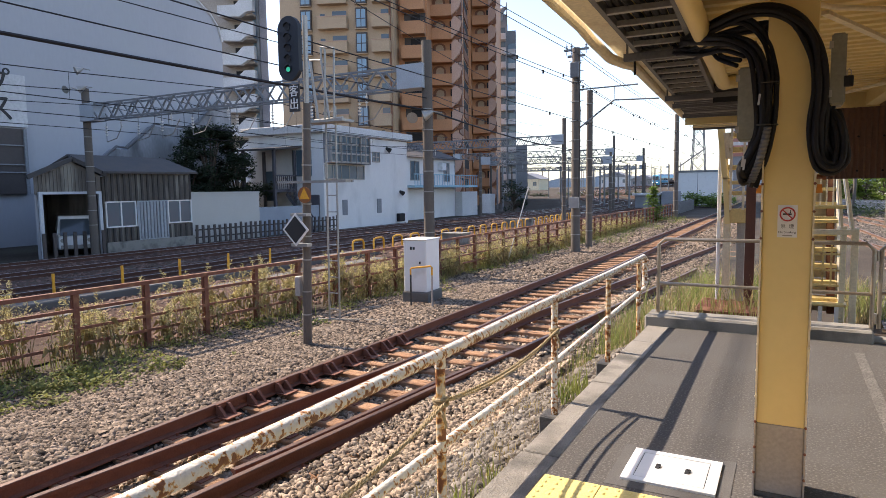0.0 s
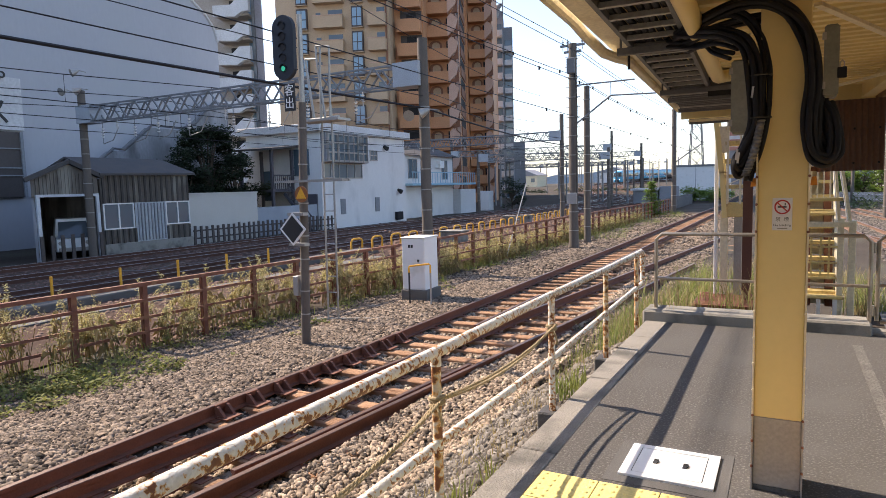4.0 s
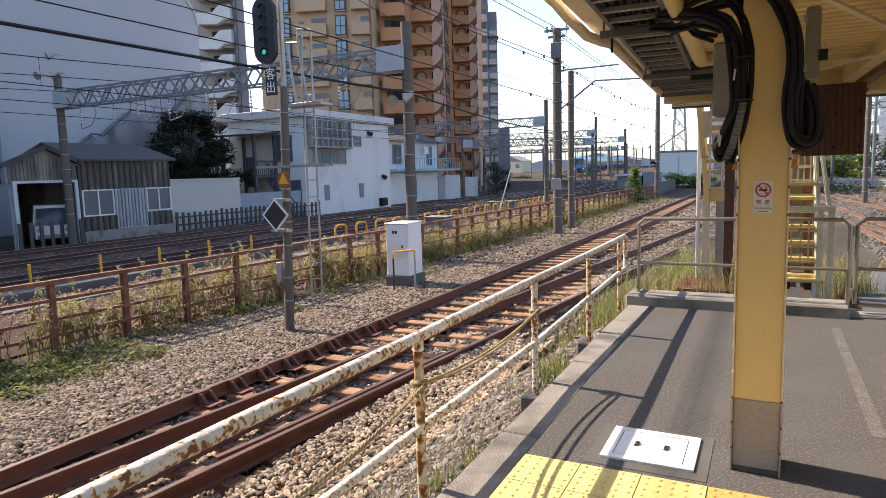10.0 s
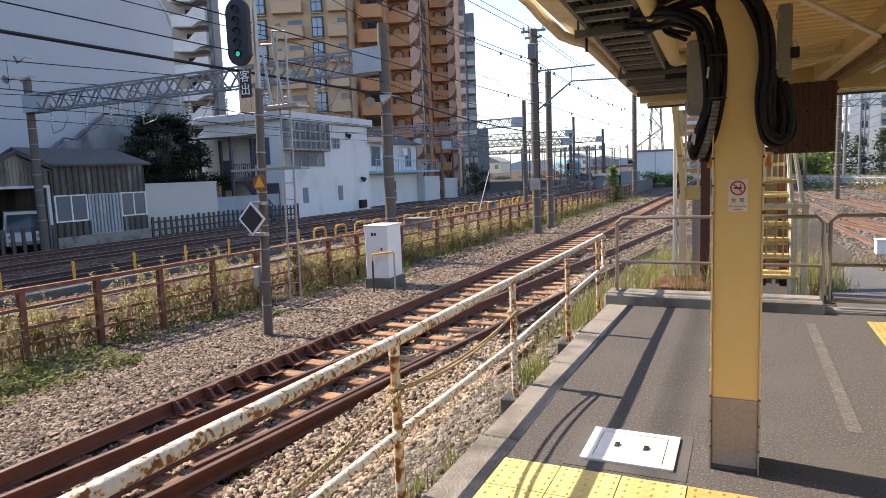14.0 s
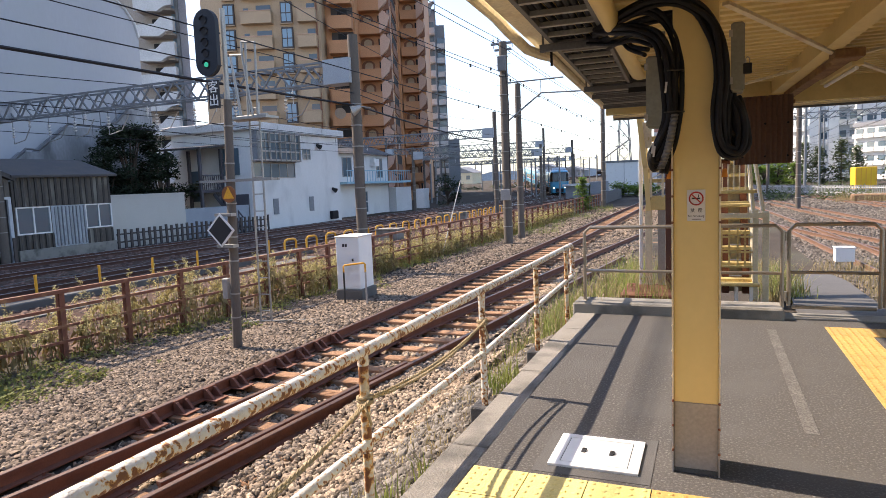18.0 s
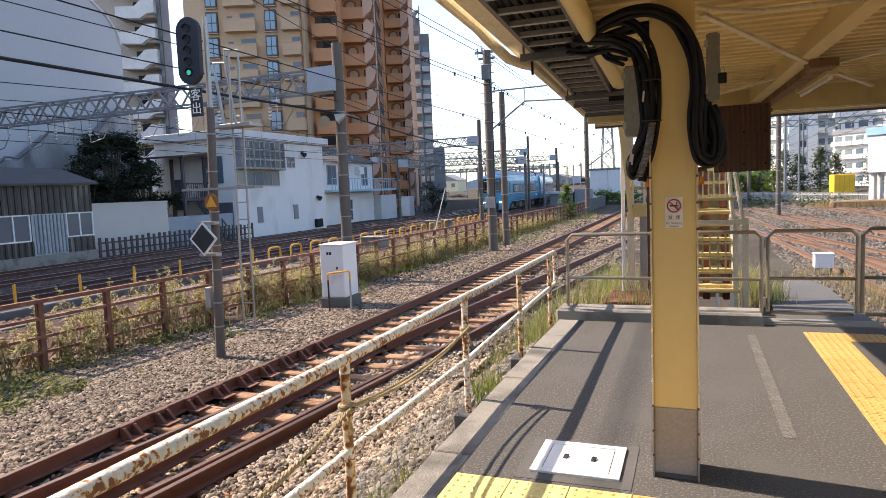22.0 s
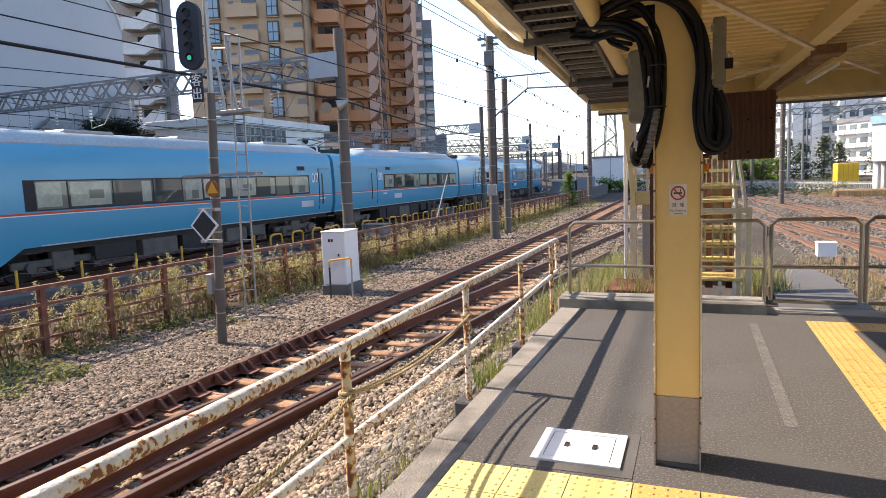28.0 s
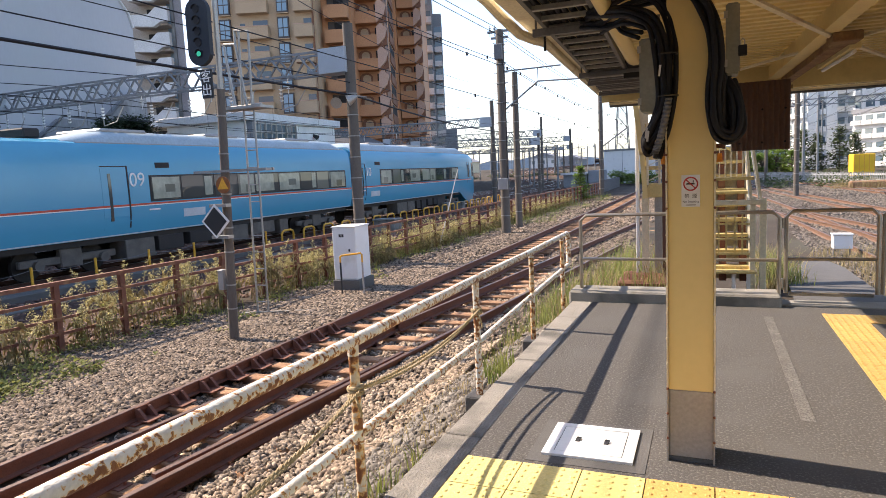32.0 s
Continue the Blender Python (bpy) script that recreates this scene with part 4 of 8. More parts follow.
for k, (o, dy, r) in enumerate(((0.03, 0.03, 0.013), (0.045, 0.05, 0.013), (0.058, 0.07, 0.012))):
    curl(beside(OVER[7:], -o, dy), r, 0.004, 60 + k)
DOWN = [(-0.62, 4.0, 2.35), (-0.44, 3.6, 2.26), (-0.33, 3.42, 2.21), (-0.235, 3.33, 2.135), (-0.196, 3.3, 2.03), (-0.183, 3.3, 1.9), (-0.192, 3.3, 1.765), (-0.224, 3.3, 1.66), (-0.262, 3.3, 1.585), (-0.252, 3.31, 1.55), (-0.22, 3.33, 1.575)]
for k, (o, dy, r) in enumerate(((-0.02, 0.0, 0.012), (0.0, -0.01, 0.014), (0.02, 0.0, 0.012), (-0.01, 0.024, 0.013), (0.012, 0.028, 0.012))):
    curl(beside(DOWN, o, dy), r, 0.005, 20 + k)
INNER = [(-0.5, 3.8, 2.36), (-0.3, 3.42, 2.3), (-0.19, 3.36, 2.2), (-0.15, 3.34, 2.06), (-0.143, 3.34, 1.94), (-0.154, 3.34, 1.81), (-0.178, 3.34, 1.66), (-0.205, 3.35, 1.56), (-0.215, 3.36, 1.51)]
for k, (o, dy, r) in enumerate(((-0.014, 0.0, 0.012), (0.01, 0.004, 0.013), (0.0, 0.03, 0.014))):
    curl(beside(INNER, o, dy), r, 0.004, 30 + k)
for k, pts in enumerate(([(-0.7, 4.2, 2.36), (-0.5, 3.9, 2.27), (-0.38, 3.66, 2.24), (-0.26, 3.5, 2.16)], [(-0.75, 4.4, 2.38), (-0.58, 4.0, 2.31), (-0.42, 3.7, 2.3), (-0.2, 3.5, 2.29), (-0.1, 3.45, 2.25)], [(-0.6, 4.3, 2.33), (-0.46, 3.95, 2.29), (-0.4, 3.75, 2.2), (-0.3, 3.55, 2.13)])):
    curl(pts, 0.012, 0.006, 40 + k)
    curl(beside(pts, 0.026, 0.01), 0.011, 0.006, 50 + k)
# a ribbed grey flexible conduit among them, and pale tape ends
b = Build()
flex = spline([(-0.16, 3.29, 1.78), (-0.172, 3.285, 1.7), (-0.19, 3.285, 1.62), (-0.214, 3.29, 1.55), (-0.225, 3.3, 1.525)], 9)
n = 10
b.add([p + Vector((math.cos(k * 2 * math.pi / n), math.sin(k * 2 * math.pi / n), 0)) * (0.02 if i % 2 else 0.0155) for i, p in enumerate(flex) for k in range(n)], [(i * n + k, i * n + (k + 1) % n, (i + 1) * n + (k + 1) % n, (i + 1) * n + k) for i in range(len(flex) - 1) for k in range(n)])
part("flexible_conduit", b, M["tray"], bundle, "ribbed grey flexible conduit", smooth=True)
for x, z in ((-0.262, 1.6), (-0.255, 1.585), (-0.2, 1.88)):
    b = Build()
    b.bar((x, 3.276, z), (x + 0.006, 3.276, z + 0.05), 0.009, 0.004, (0, 1, 0))
    part("tape_end", b, M["facade_white"], bundle, "pale tape end")
for z in (1.98, 1.79):
    b = Build()
    b.tube([(-0.167 + 0.048 * math.cos(a), 3.31 + 0.04 * math.sin(a), z) for a in steps(0, 2 * math.pi, 0.4)], 0.004, 5)
    part("cable_tie", b, M["ink"], bundle)
for x0, x1, z0, z1, lab in ((-0.284, -0.218, 1.723, 2.06, "grey steel junction box beside the column"), (0.085, 0.135, 1.86, 2.17, "grey steel junction box beside the column")):
    jb = thing("junction_box", lab, "junction box", group="junction boxes")
    b = Build()
    b.box(x0, 3.3, z0, x1, 3.42, z1, chamfer=0.006)
    part("case", b, M["box_grey"], jb)
    b = Build()
    b.box(x0 - 0.004, 3.292, z0 + 0.01, x1 + 0.004, 3.3, z1 - 0.01)
    part("lid", b, M["box_grey"], jb)
    for z in (z0 + 0.05, z1 - 0.05):
        b = Build()
        b.box(x0 - 0.012, 3.285, z - 0.015, x0 + 0.004, 3.3, z + 0.015)
        part("latch", b, M["steel"], jb)
pad = thing("padlock", "small dark padlock hanging from the junction box", "padlock", pose(0.15, 3.29, 1.99))
b = Build()
b.box(-0.018, -0.008, -0.055, 0.018, 0.008, -0.008, chamfer=0.003)
part("body", b, M["cable"], pad)
b = Build()
b.tube([(-0.008, 0, -0.01), (-0.008, 0, 0.012), (0, 0, 0.02), (0.008, 0, 0.012), (0.008, 0, -0.01)], 0.003, 6)
part("shackle", b, M["steel"], pad)
for x in (-0.19, 0.06):
    b = Build()
    b.prism([(-0.014, 0), (0.014, 0), (0.009, 0.04), (-0.009, 0.04)], pose(x, 3.4, 1.475, 90), pose(x, 3.44, 1.475, 90))
    solo("orange_cap", b, M["orange_sheet"], "orange plastic cap behind the column cables", "cap")

# corrugated screen hanging from the canopy end
b = Build()
pts = []
for i in range(56):
    x = 0.25 + 0.57 * i / 55
    pts.append((x, 0.012 * math.sin(i * 2 * math.pi / 5)))
n = len(pts)
b.add([(x, 7.9 + d, z) for z in (1.57, 2.3) for x, d in pts] + [(x, 7.905 + d, z) for z in (1.57, 2.3) for x, d in pts],
      [(i, i + 1, n + i + 1, n + i) for i in range(n - 1)] + [(2 * n + i, 3 * n + i, 3 * n + i + 1, 2 * n + i + 1) for i in range(n - 1)])
screen = solo("corrugated_screen", b, M["rustpost"], "brown corrugated sheet screen hanging from the canopy end", "screen", smooth=True)
for x in (0.33, 0.55, 0.77):
    for z in (1.65, 2.0):
        b = Build()
        b.tube([(x, 7.885, z), (x, 7.87, z)], 0.012, 6)
        part("bolt", b, M["cable"], screen, "dark fixing bolt")
b = Build()
b.box(0.24, 7.925, 2.2, 0.84, 7.95, 2.24)
part("top_rail", b, M["rustbrown"], screen, "rusty hanging rail")
screen.data.materials[0] = mat("brown_corrugated_sheet", (0.13, 0.07, 0.045), 0.7, second=(0.1, 0.055, 0.04), scale=3, fine=30, bump=0.1)


# ---- trackside ----
def fence_x(y):
    return -9.95 + 0.075 * (y - 5) if y < 14 else -9.275 + 0.012 * (y - 14)


fence = thing("trackside_fence", "rust-red steel fence overgrown with weeds between the tracks", "fence")
ys = steps(-2.4, 60, 1.2)
FB = Build()
FB.box(-0.045, -0.045, -1.2, 0.045, 0.045, 0.0)
FB.box(-0.01, -0.06, -1.2, 0.01, 0.06, 0.0)
post_mesh = FB.mesh("post", M["fence"])
for y in ys:
    put_mesh("post", post_mesh, fence, pose(fence_x(y), y, random.uniform(-0.02, 0.02), random.uniform(-1, 1), random.uniform(-1, 1)))
for z, w, h in ((0.0, 0.08, 0.065), (-0.28, 0.045, 0.05), (-0.58, 0.04, 0.045), (-0.83, 0.04, 0.045)):
    for y0, y1 in ((-2.4, 14.4), (14.4, 32), (32, 60)):
        b = Build()
        b.bar((fence_x(y0) + 0.05, y0, z), (fence_x(y1) + 0.05, y1, z), w, h)
        part("rail_bar", b, M["fence"], fence)

# signal mast
SP = pose(-7.33, 8.5, 0)
mast = thing("signal_mast", "concrete signal mast with a green signal and warning boards", "railway signal", SP)
b = Build()
b.tube([(-0.03, 0, -1.2), (0.13, 0, 2.98)], 0.08, 14, r1=0.066)
part("pole", b, M["pole"], mast, smooth=True)
b = Build()
b.tube([(0.13, 0, 2.6), (0.15, 0, 4.4)], 0.045, 10)
part("upper_tube", b, M["steel"], mast, smooth=True)
for z in (-0.6, -0.2, 0.35, 0.75, 1.3, 1.95, 2.55):
    b = Build()
    b.tube([(0.016 + 0.038 * z, 0, z), (0.017 + 0.038 * z, 0, z + 0.022)], 0.083, 14)
    part("band", b, M["band"], mast)
head = None
b = Build()
outline = [(0.22 * math.cos(a), (0.3 if math.sin(a) >= 0 else -0.3) + 0.22 * math.sin(a)) for a in steps(0, 2 * math.pi, 0.3)[:-1]]
b.prism(outline, pose(-0.05, -0.2, 3.86, 90), pose(-0.05, -0.12, 3.86, 90))
head = part("signal_head", b, M["signal"], mast, "oval black signal backboard")
for k, z in enumerate((4.2, 4.03, 3.86, 3.69, 3.52)):
    b = Build()
    b.tube([(-0.05, -0.2, z), (-0.05, -0.212, z)], 0.058, 14)
    part("lens", b, M["dark"] if k != 4 else M["cable"], head)
    b = Build()
    arc = steps(0.2, math.pi - 0.2, 0.3)
    b.add([(-0.05 + 0.072 * math.cos(q), y, z + 0.072 * math.sin(q)) for q in arc for y in (-0.2, -0.235)], [(2 * i, 2 * i + 1, 2 * i + 3, 2 * i + 2) for i in range(len(arc) - 1)])
    part("hood", b, M["signal"], head)
b = Build()
b.tube([(-0.05, -0.213, 3.52), (-0.05, -0.222, 3.52)], 0.04, 12)
part("green_lens", b, M["green_on"], head, "lit green lens")
plate = None
b = Build()
b.box(-0.12, -0.14, 2.84, 0.1, -0.12, 3.28)
plate = part("letter_plate", b, M["ink"], mast, "black plate with white characters")
for ch, z in (("客", 3.165), ("出", 2.955)):
    lettering(ch, 0.2, "white", plate, pose(-0.01, -0.145, z, 90))
b = Build()
b.tube([(0.12, -0.125, 1.46), (0.12, -0.105, 1.46)], 0.135, 20)
disc = part("warning_disc", b, mat("brown_disc", (0.28, 0.1, 0.03), 0.6, bump=0.0), mast, "brown disc with a yellow triangle")
b = Build()
b.add([(0.01, -0.128, 1.39), (0.23, -0.128, 1.39), (0.12, -0.128, 1.58), (0.01, -0.124, 1.39), (0.23, -0.124, 1.39), (0.12, -0.124, 1.58)], [(0, 1, 2), (3, 5, 4), (0, 3, 4, 1), (1, 4, 5, 2), (2, 5, 3, 0)])
part("yellow_triangle", b, M["yellow"], disc)
b = Build()
d = 0.28
b.add([(-0.03 - d, -0.2, 0.88), (-0.03, -0.2, 0.88 - d), (-0.03 + d, -0.2, 0.88), (-0.03, -0.2, 0.88 + d), (-0.03 - d, -0.185, 0.88), (-0.03, -0.185, 0.88 - d), (-0.03 + d, -0.185, 0.88), (-0.03, -0.185, 0.88 + d)], [(0, 1, 2, 3), (4, 7, 6, 5), (0, 4, 5, 1), (1, 5, 6, 2), (2, 6, 7, 3), (3, 7, 4, 0)])
dia = part("diamond_board", b, M["white"], mast, "black diamond board with a white border")
b = Build()
d = 0.235
b.add([(-0.03 - d, -0.204, 0.88), (-0.03, -0.204, 0.88 - d), (-0.03 + d, -0.204, 0.88), (-0.03, -0.204, 0.88 + d), (-0.03, -0.201, 0.88)], [(0, 1, 2, 3)])
part("black_field", b, M["ink"], dia)
for z in (0.62, 1.13):
    b = Build()
    b.box(-0.14, -0.19, z - 0.025, 0.2, -0.06, z + 0.025)
    part("bracket", b, M["steel"], mast)
b = Build()
b.box(-0.5, -0.08, 1.66, 0.95, -0.04, 1.7)
b.box(-0.5, 0.1, 1.66, 0.95, 0.14, 1.7)
for x in (-0.45, 0.3, 0.6, 0.92):
    b.box(x - 0.015, -0.06, 1.665, x + 0.015, 0.12, 1.69)
part("step_bracket", b, M["steel"], mast)
b = Build()
b.box(-0.21, -0.06, -0.28, -0.1, 0.06, 0.06, chamfer=0.008)
part("small_box", b, M["grey_paint"], mast)
# ladder up to the signal
ladder = thing("signal_ladder", "pale steel ladder with a cage reaching up to the signal", "ladder")
for x0, x1 in ((-8.36, -8.3), (-8.1, -8.06)):
    b = Build()
    b.tube([(x0, 10.4, -1.2), (x1, 10.4, 3.2)], 0.02, 8)
    part("stile", b, M["steel"], ladder)
for z in steps(-0.9, 3.1, 0.32):
    b = Build()
    b.tube([(-8.34, 10.4, z), (-8.08, 10.4, z)], 0.012, 6)
    part("rung", b, M["steel"], ladder)
for p, q in (((-8.5, 10.4, 2.9), (-8.66, 10.4, 4.15)), ((-8.66, 10.4, 4.15), (-8.3, 10.3, 4.1)), ((-8.3, 10.3, 4.1), (-8.3, 10.3, 4.35)), ((-8.3, 10.3, 4.35), (-7.98, 10.3, 4.3)), ((-7.98, 10.3, 4.3), (-8.02, 10.3, 2.95)), ((-8.3, 10.3, 4.1), (-8.14, 10.3, 2.95)), ((-8.6, 10.4, 2.95), (-7.8, 10.3, 2.95)), ((-8.66, 10.4, 4.15), (-8.48, 10.4, 2.9)), ((-8.2, 10.3, 4.32), (-8.25, 10.3, 2.95))):
    b = Build()
    b.tube([p, q], 0.022, 8)
    part("cage_tube", b, M["steel"], ladder)
b = Build()
b.box(-8.7, 10.2, 2.88, -7.75, 10.6, 2.93)
part("landing", b, M["steel"], ladder)

# relay cabinet
cab = thing("relay_cabinet", "white steel relay cabinet on a dark concrete base", "cabinet", pose(-7.86, 13.2, 0, 0, 0, 4))
b = Build()
b.box(-0.17, -0.42, -0.86, 0.42, 0.3, 0.35, chamfer=0.012)
part("case", b, M["white"], cab)
b = Build()
b.box(-0.19, -0.44, 0.35, 0.44, 0.32, 0.38, chamfer=0.01)
part("lid", b, M["white"], cab)
b = Build()
b.box(-0.15, -0.425, -0.83, 0.4, -0.415, 0.32)
door = part("door", b, M["white"], cab)
b = Build()
b.box(0.24, -0.45, -0.2, 0.275, -0.42, -0.14)
part("handle", b, M["ink"], door, "dark handle")
b = Build()
b.box(0.0, -0.428, 0.13, 0.055, -0.425, 0.2)
b.box(0.07, -0.428, 0.13, 0.125, -0.425, 0.2)
part("stencil_mark", b, M["ink"], door)
b = Build()
b.box(-0.2, -0.46, -1.2, 0.47, 0.35, -0.86, chamfer=0.015)
part("plinth", b, M["concrete_dark"], cab)
guard = thing("cabinet_guard", "bent yellow and black guard tube before the cabinet", "guard rail", pose(-7.26, 12.35, 0.12, 0, 0, 10))
b = Build()
b.tube([(-0.28, 0, -1.2), (-0.28, 0, -0.5)], 0.022, 8)
part("leg", b, M["ink"], guard)
b = Build()
b.tube([(-0.28, 0, -0.5), (-0.28, 0, -0.38), (-0.25, 0, -0.35), (0.2, 0, -0.3), (0.23, 0, -0.33), (0.23, 0, -0.5)], 0.022, 8)
part("bow", b, M["yellow"], guard)
b = Build()
b.tube([(0.23, 0, -0.5), (0.23, 0, -1.2)], 0.022, 8)
part("leg", b, M["grey_paint"], guard)
b = Build()
for i in range(3):
    b.box(-8.4 + 0.02 * i, 11.9 + 0.3 * i, -1.17, -7.2, 12.18 + 0.3 * i, -1.12)
solo("concrete_pad", b, M["concrete"], "flat concrete slabs in front of the cabinet", "slab")

# yellow posts with chains and yellow hoops along the main line
vp = [(-15.7 + 0.05 * k, 9.1 + 1.8 * k) for k in range(7)]
yp = Build()
yp.tube([(0, 0, -0.96), (0, 0, -0.38)], 0.035, 8)
ypm = yp.mesh("post_tube", M["yellow"])
for x, y in vp:
    t = thing("yellow_post", "short yellow marker post beside the main line", "post", pose(x, y, 0), group="yellow marker posts")
    put_mesh("post_tube", ypm, t, Matrix())
ch = thing("chain", "slack grey chain between the yellow posts", "chain")
for (x0, y0), (x1, y1) in zip(vp, vp[1:]):
    b = Build()
    b.tube(rope_points((x0, y0, -0.45), (x1, y1, -0.45), 0.09, 8), 0.008, 5)
    part("chain_run", b, M["tray"], ch)
hb = Build()
hb.tube([(0, -0.4, -1.2), (0, -0.4, -0.72), (0, -0.34, -0.62), (0, -0.22, -0.58), (0, 0.22, -0.58), (0, 0.34, -0.62), (0, 0.4, -0.72), (0, 0.4, -1.2)], 0.045, 8)
hoop_mesh = hb.mesh("hoop_tube", M["yellow"], True)
for k in range(22):
    y = 22.5 + 1.5 * k
    x = -16.3 + 0.05 * k if k < 10 else -15.8 - 0.06 * (k - 10)
    t = thing("hoop_barrier", "rounded yellow tube hoop beside the main line", "barrier", pose(x, y, 0), group="yellow hoops")
    put_mesh("hoop_tube", hoop_mesh, t, Matrix())
b = Build()
b.box(-16.0, 5, -1.25, -15.2, 22.5, -0.95, chamfer=0.03)
solo("edge_strip", b, M["concrete_dark"], "low concrete edge strip under the yellow posts", "kerb", kind="structure")
b = Build()
b.box(-14.5, 5, -1.19, -13.9, 21, -1.1, chamfer=0.01)
solo("cable_trough", b, M["concrete_dark"], "pale concrete cable trough beside the main line", "cable trough")
for x, y, s in ((-14.2, 27.6, 1.0), (-17.0, 41.5, 0.7), (-16.2, 42.5, 0.7), (-12.5, 56, 0.8)):
    jb = thing("trackside_box", "small pale trackside equipment box", "equipment box", pose(x, y, 0), group="trackside boxes")
    b = Build()
    b.box(-0.55 * s, -0.4 * s, -1.2, 0.55 * s, 0.4 * s, -0.62, chamfer=0.02)
    part("case", b, M["concrete"], jb)
    b = Build()
    b.box(-0.6 * s, -0.45 * s, -0.62, 0.6 * s, 0.45 * s, -0.55, chamfer=0.01)
    part("lid", b, M["concrete"], jb)


# poles and gantries
def pole(name, label, x, y, top, r=0.16, bands=True, material="pole", group="overhead line poles"):
    t = thing(name, label, "pole", pose(x, y, 0), group=group)
    b = Build()
    b.tube([(0, 0, -1.3), (0, 0, top)], r, 14, r1=r * 0.85)
    part("shaft", b, M[material], t, smooth=True)
    if bands:
        for z in steps(-0.4, top - 0.6, 0.75):
            b = Build()
            b.tube([(0, 0, z), (0, 0, z + 0.03)], r * 1.05, 14)
            part("band", b, M["band"], t)
    return t


def truss(parent, p, q, h, w, bay):
    """A lattice beam between two points: four chords with laced sides."""
    p, q = Vector(p), Vector(q)
    d = (q - p).normalized()
    a = d.cross(Vector((0, 0, 1))).normalized() * (w / 2)
    u = Vector((0, 0, h / 2))
    for s in (-1, 1):
        for t in (-1, 1):
            b = Build()
            b.bar(p + s * a + t * u, q + s * a + t * u, 0.06, 0.06)
            part("chord", b, M["gantry"], parent)
    n = max(2, int(round((q - p).length / bay)))
    for s in (-1, 1):
        b = Build()
        for i in range(n):
            if i:
                part("lacing", b, M["gantry"], parent)
                b = Build()
            c0, c1 = p.lerp(q, i / n), p.lerp(q, (i + 1) / n)
            mid = p.lerp(q, (i + 0.5) / n)
            b.bar(c0 + s * a - u, mid + s * a + u, 0.05, 0.05)
            b.bar(mid + s * a + u, c1 + s * a - u, 0.05, 0.05)
        part("lacing", b, M["gantry"], parent)
    for i in range(n + 1):
        c0 = p.lerp(q, i / n)
        for v in (-u, u):
            b = Build()
            b.bar(c0 - a + v, c0 + a + v, 0.04, 0.04)
            part("tie", b, M["gantry"], parent)


def insulator(b, x, y, z):
    for k in range(4):
        b.tube([(x, y, z - 0.06 * k), (x, y, z - 0.06 * k - 0.025)], 0.05, 8)
    b.tube([(x, y, z + 0.1), (x, y, z - 0.35)], 0.012, 6)


def gantry(label, L, R, z, top, h=0.62, r=0.17, drops=5, w=0.5, bay=0.75, bands=True):
    t = thing("gantry", label, "gantry", group="overhead line gantries")
    for x, y in (L, R):
        b = Build()
        b.tube([(x, y, -1.3), (x, y, top)], r, 14, r1=r * 0.9)
        part("post", b, M["pole"], t, smooth=True)
        if bands:
            for zz in steps(0.2, z - 1.0, 0.62):
                b = Build()
                b.tube([(x, y, zz), (x, y, zz + 0.03)], r * 1.04, 12)
                part("band", b, M["band"], t)
    dx, dy = (Vector(R) - Vector(L)).normalized()
    p, q = Vector((L[0] + dx * 0.1, L[1] + dy * 0.1, z)), Vector((R[0] - dx * 0.1, R[1] - dy * 0.1, z))
    truss(t, p, q, h, w, bay)
    for e, s in ((p, 1), (q, -1)):
        b = Build()
        m = Matrix.Translation(e) @ Matrix.Rotation(math.atan2(dy, dx), 4, "Z")
        x0, x1 = (-0.1, 0.8) if s > 0 else (-0.8, 0.1)
        b.box(x0, -w / 2 - 0.05, -h / 2 - 0.05, x1, w / 2 + 0.05, h / 2 + 0.06, m)
        part("end_box", b, M["plate"], t, "plated beam end")
    for k in range(drops):
        c = p.lerp(q, (k + 0.7) / (drops + 0.4))
        b = Build()
        insulator(b, c.x, c.y, c.z - h / 2 - 0.12)
        part("insulator", b, M["facade_white"], t)
    return t


g1 = gantry("grey lattice gantry spanning the main line tracks", (-26.5, 17.3), (-9.85, 17.3), 4.95, 6.0, bay=1.05)
for (x, y, z, yaw) in ((-26.1, 17.0, 6.7, 0), (-27.0, 17.0, 6.0, 30), (-26.0, 17.0, 5.95, -30), (-10.15, 17.0, 3.75, 40), (-9.5, 17.0, 3.8, -40)):
    fl = thing("flood_lamp", "grey bell-shaped flood lamp on the gantry post", "lamp", pose(x, y, z, 0, 0, yaw), group="flood lamps")
    b = Build()
    b.tube([(0, 0, 0.05), (-0.05, -0.12, -0.02), (-0.1, -0.26, -0.08)], 0.05, 12, r1=0.17)
    part("reflector", b, M["steel"], fl, smooth=True)
    b = Build()
    b.tube([(0, 0, 0.05), (0.12, 0.25, 0.0)], 0.02, 6)
    part("arm", b, M["steel"], fl)
gantry("grey lattice gantry spanning the main line tracks", (-31.0, 47), (-14.95, 47), 5.13, 6.7)
gantry("grey lattice gantry spanning the curving tracks", (-26.0, 56), (-15.6, 64), 4.2, 5.0, r=0.15)
gantry("grey lattice gantry spanning the curving tracks", (-36.0, 70), (-17.2, 72), 5.45, 7.2, r=0.15)
gantry("grey lattice gantry spanning the curving tracks", (-40.0, 90), (-17.5, 90), 5.4, 6.75, r=0.18, bands=False)
gantry("far lattice gantry over the curving tracks", (-46, 108), (-21.5, 112), 4.9, 5.6, r=0.16, bands=False, bay=1.2)
gantry("far lattice gantry over the curving tracks", (-52, 128), (-27.5, 134), 5.4, 6.2, r=0.16, bands=False, bay=1.5)
gantry("far lattice gantry over the curving tracks", (-62, 150), (-34.5, 158), 6.2, 7.0, r=0.16, bands=False, bay=1.8)
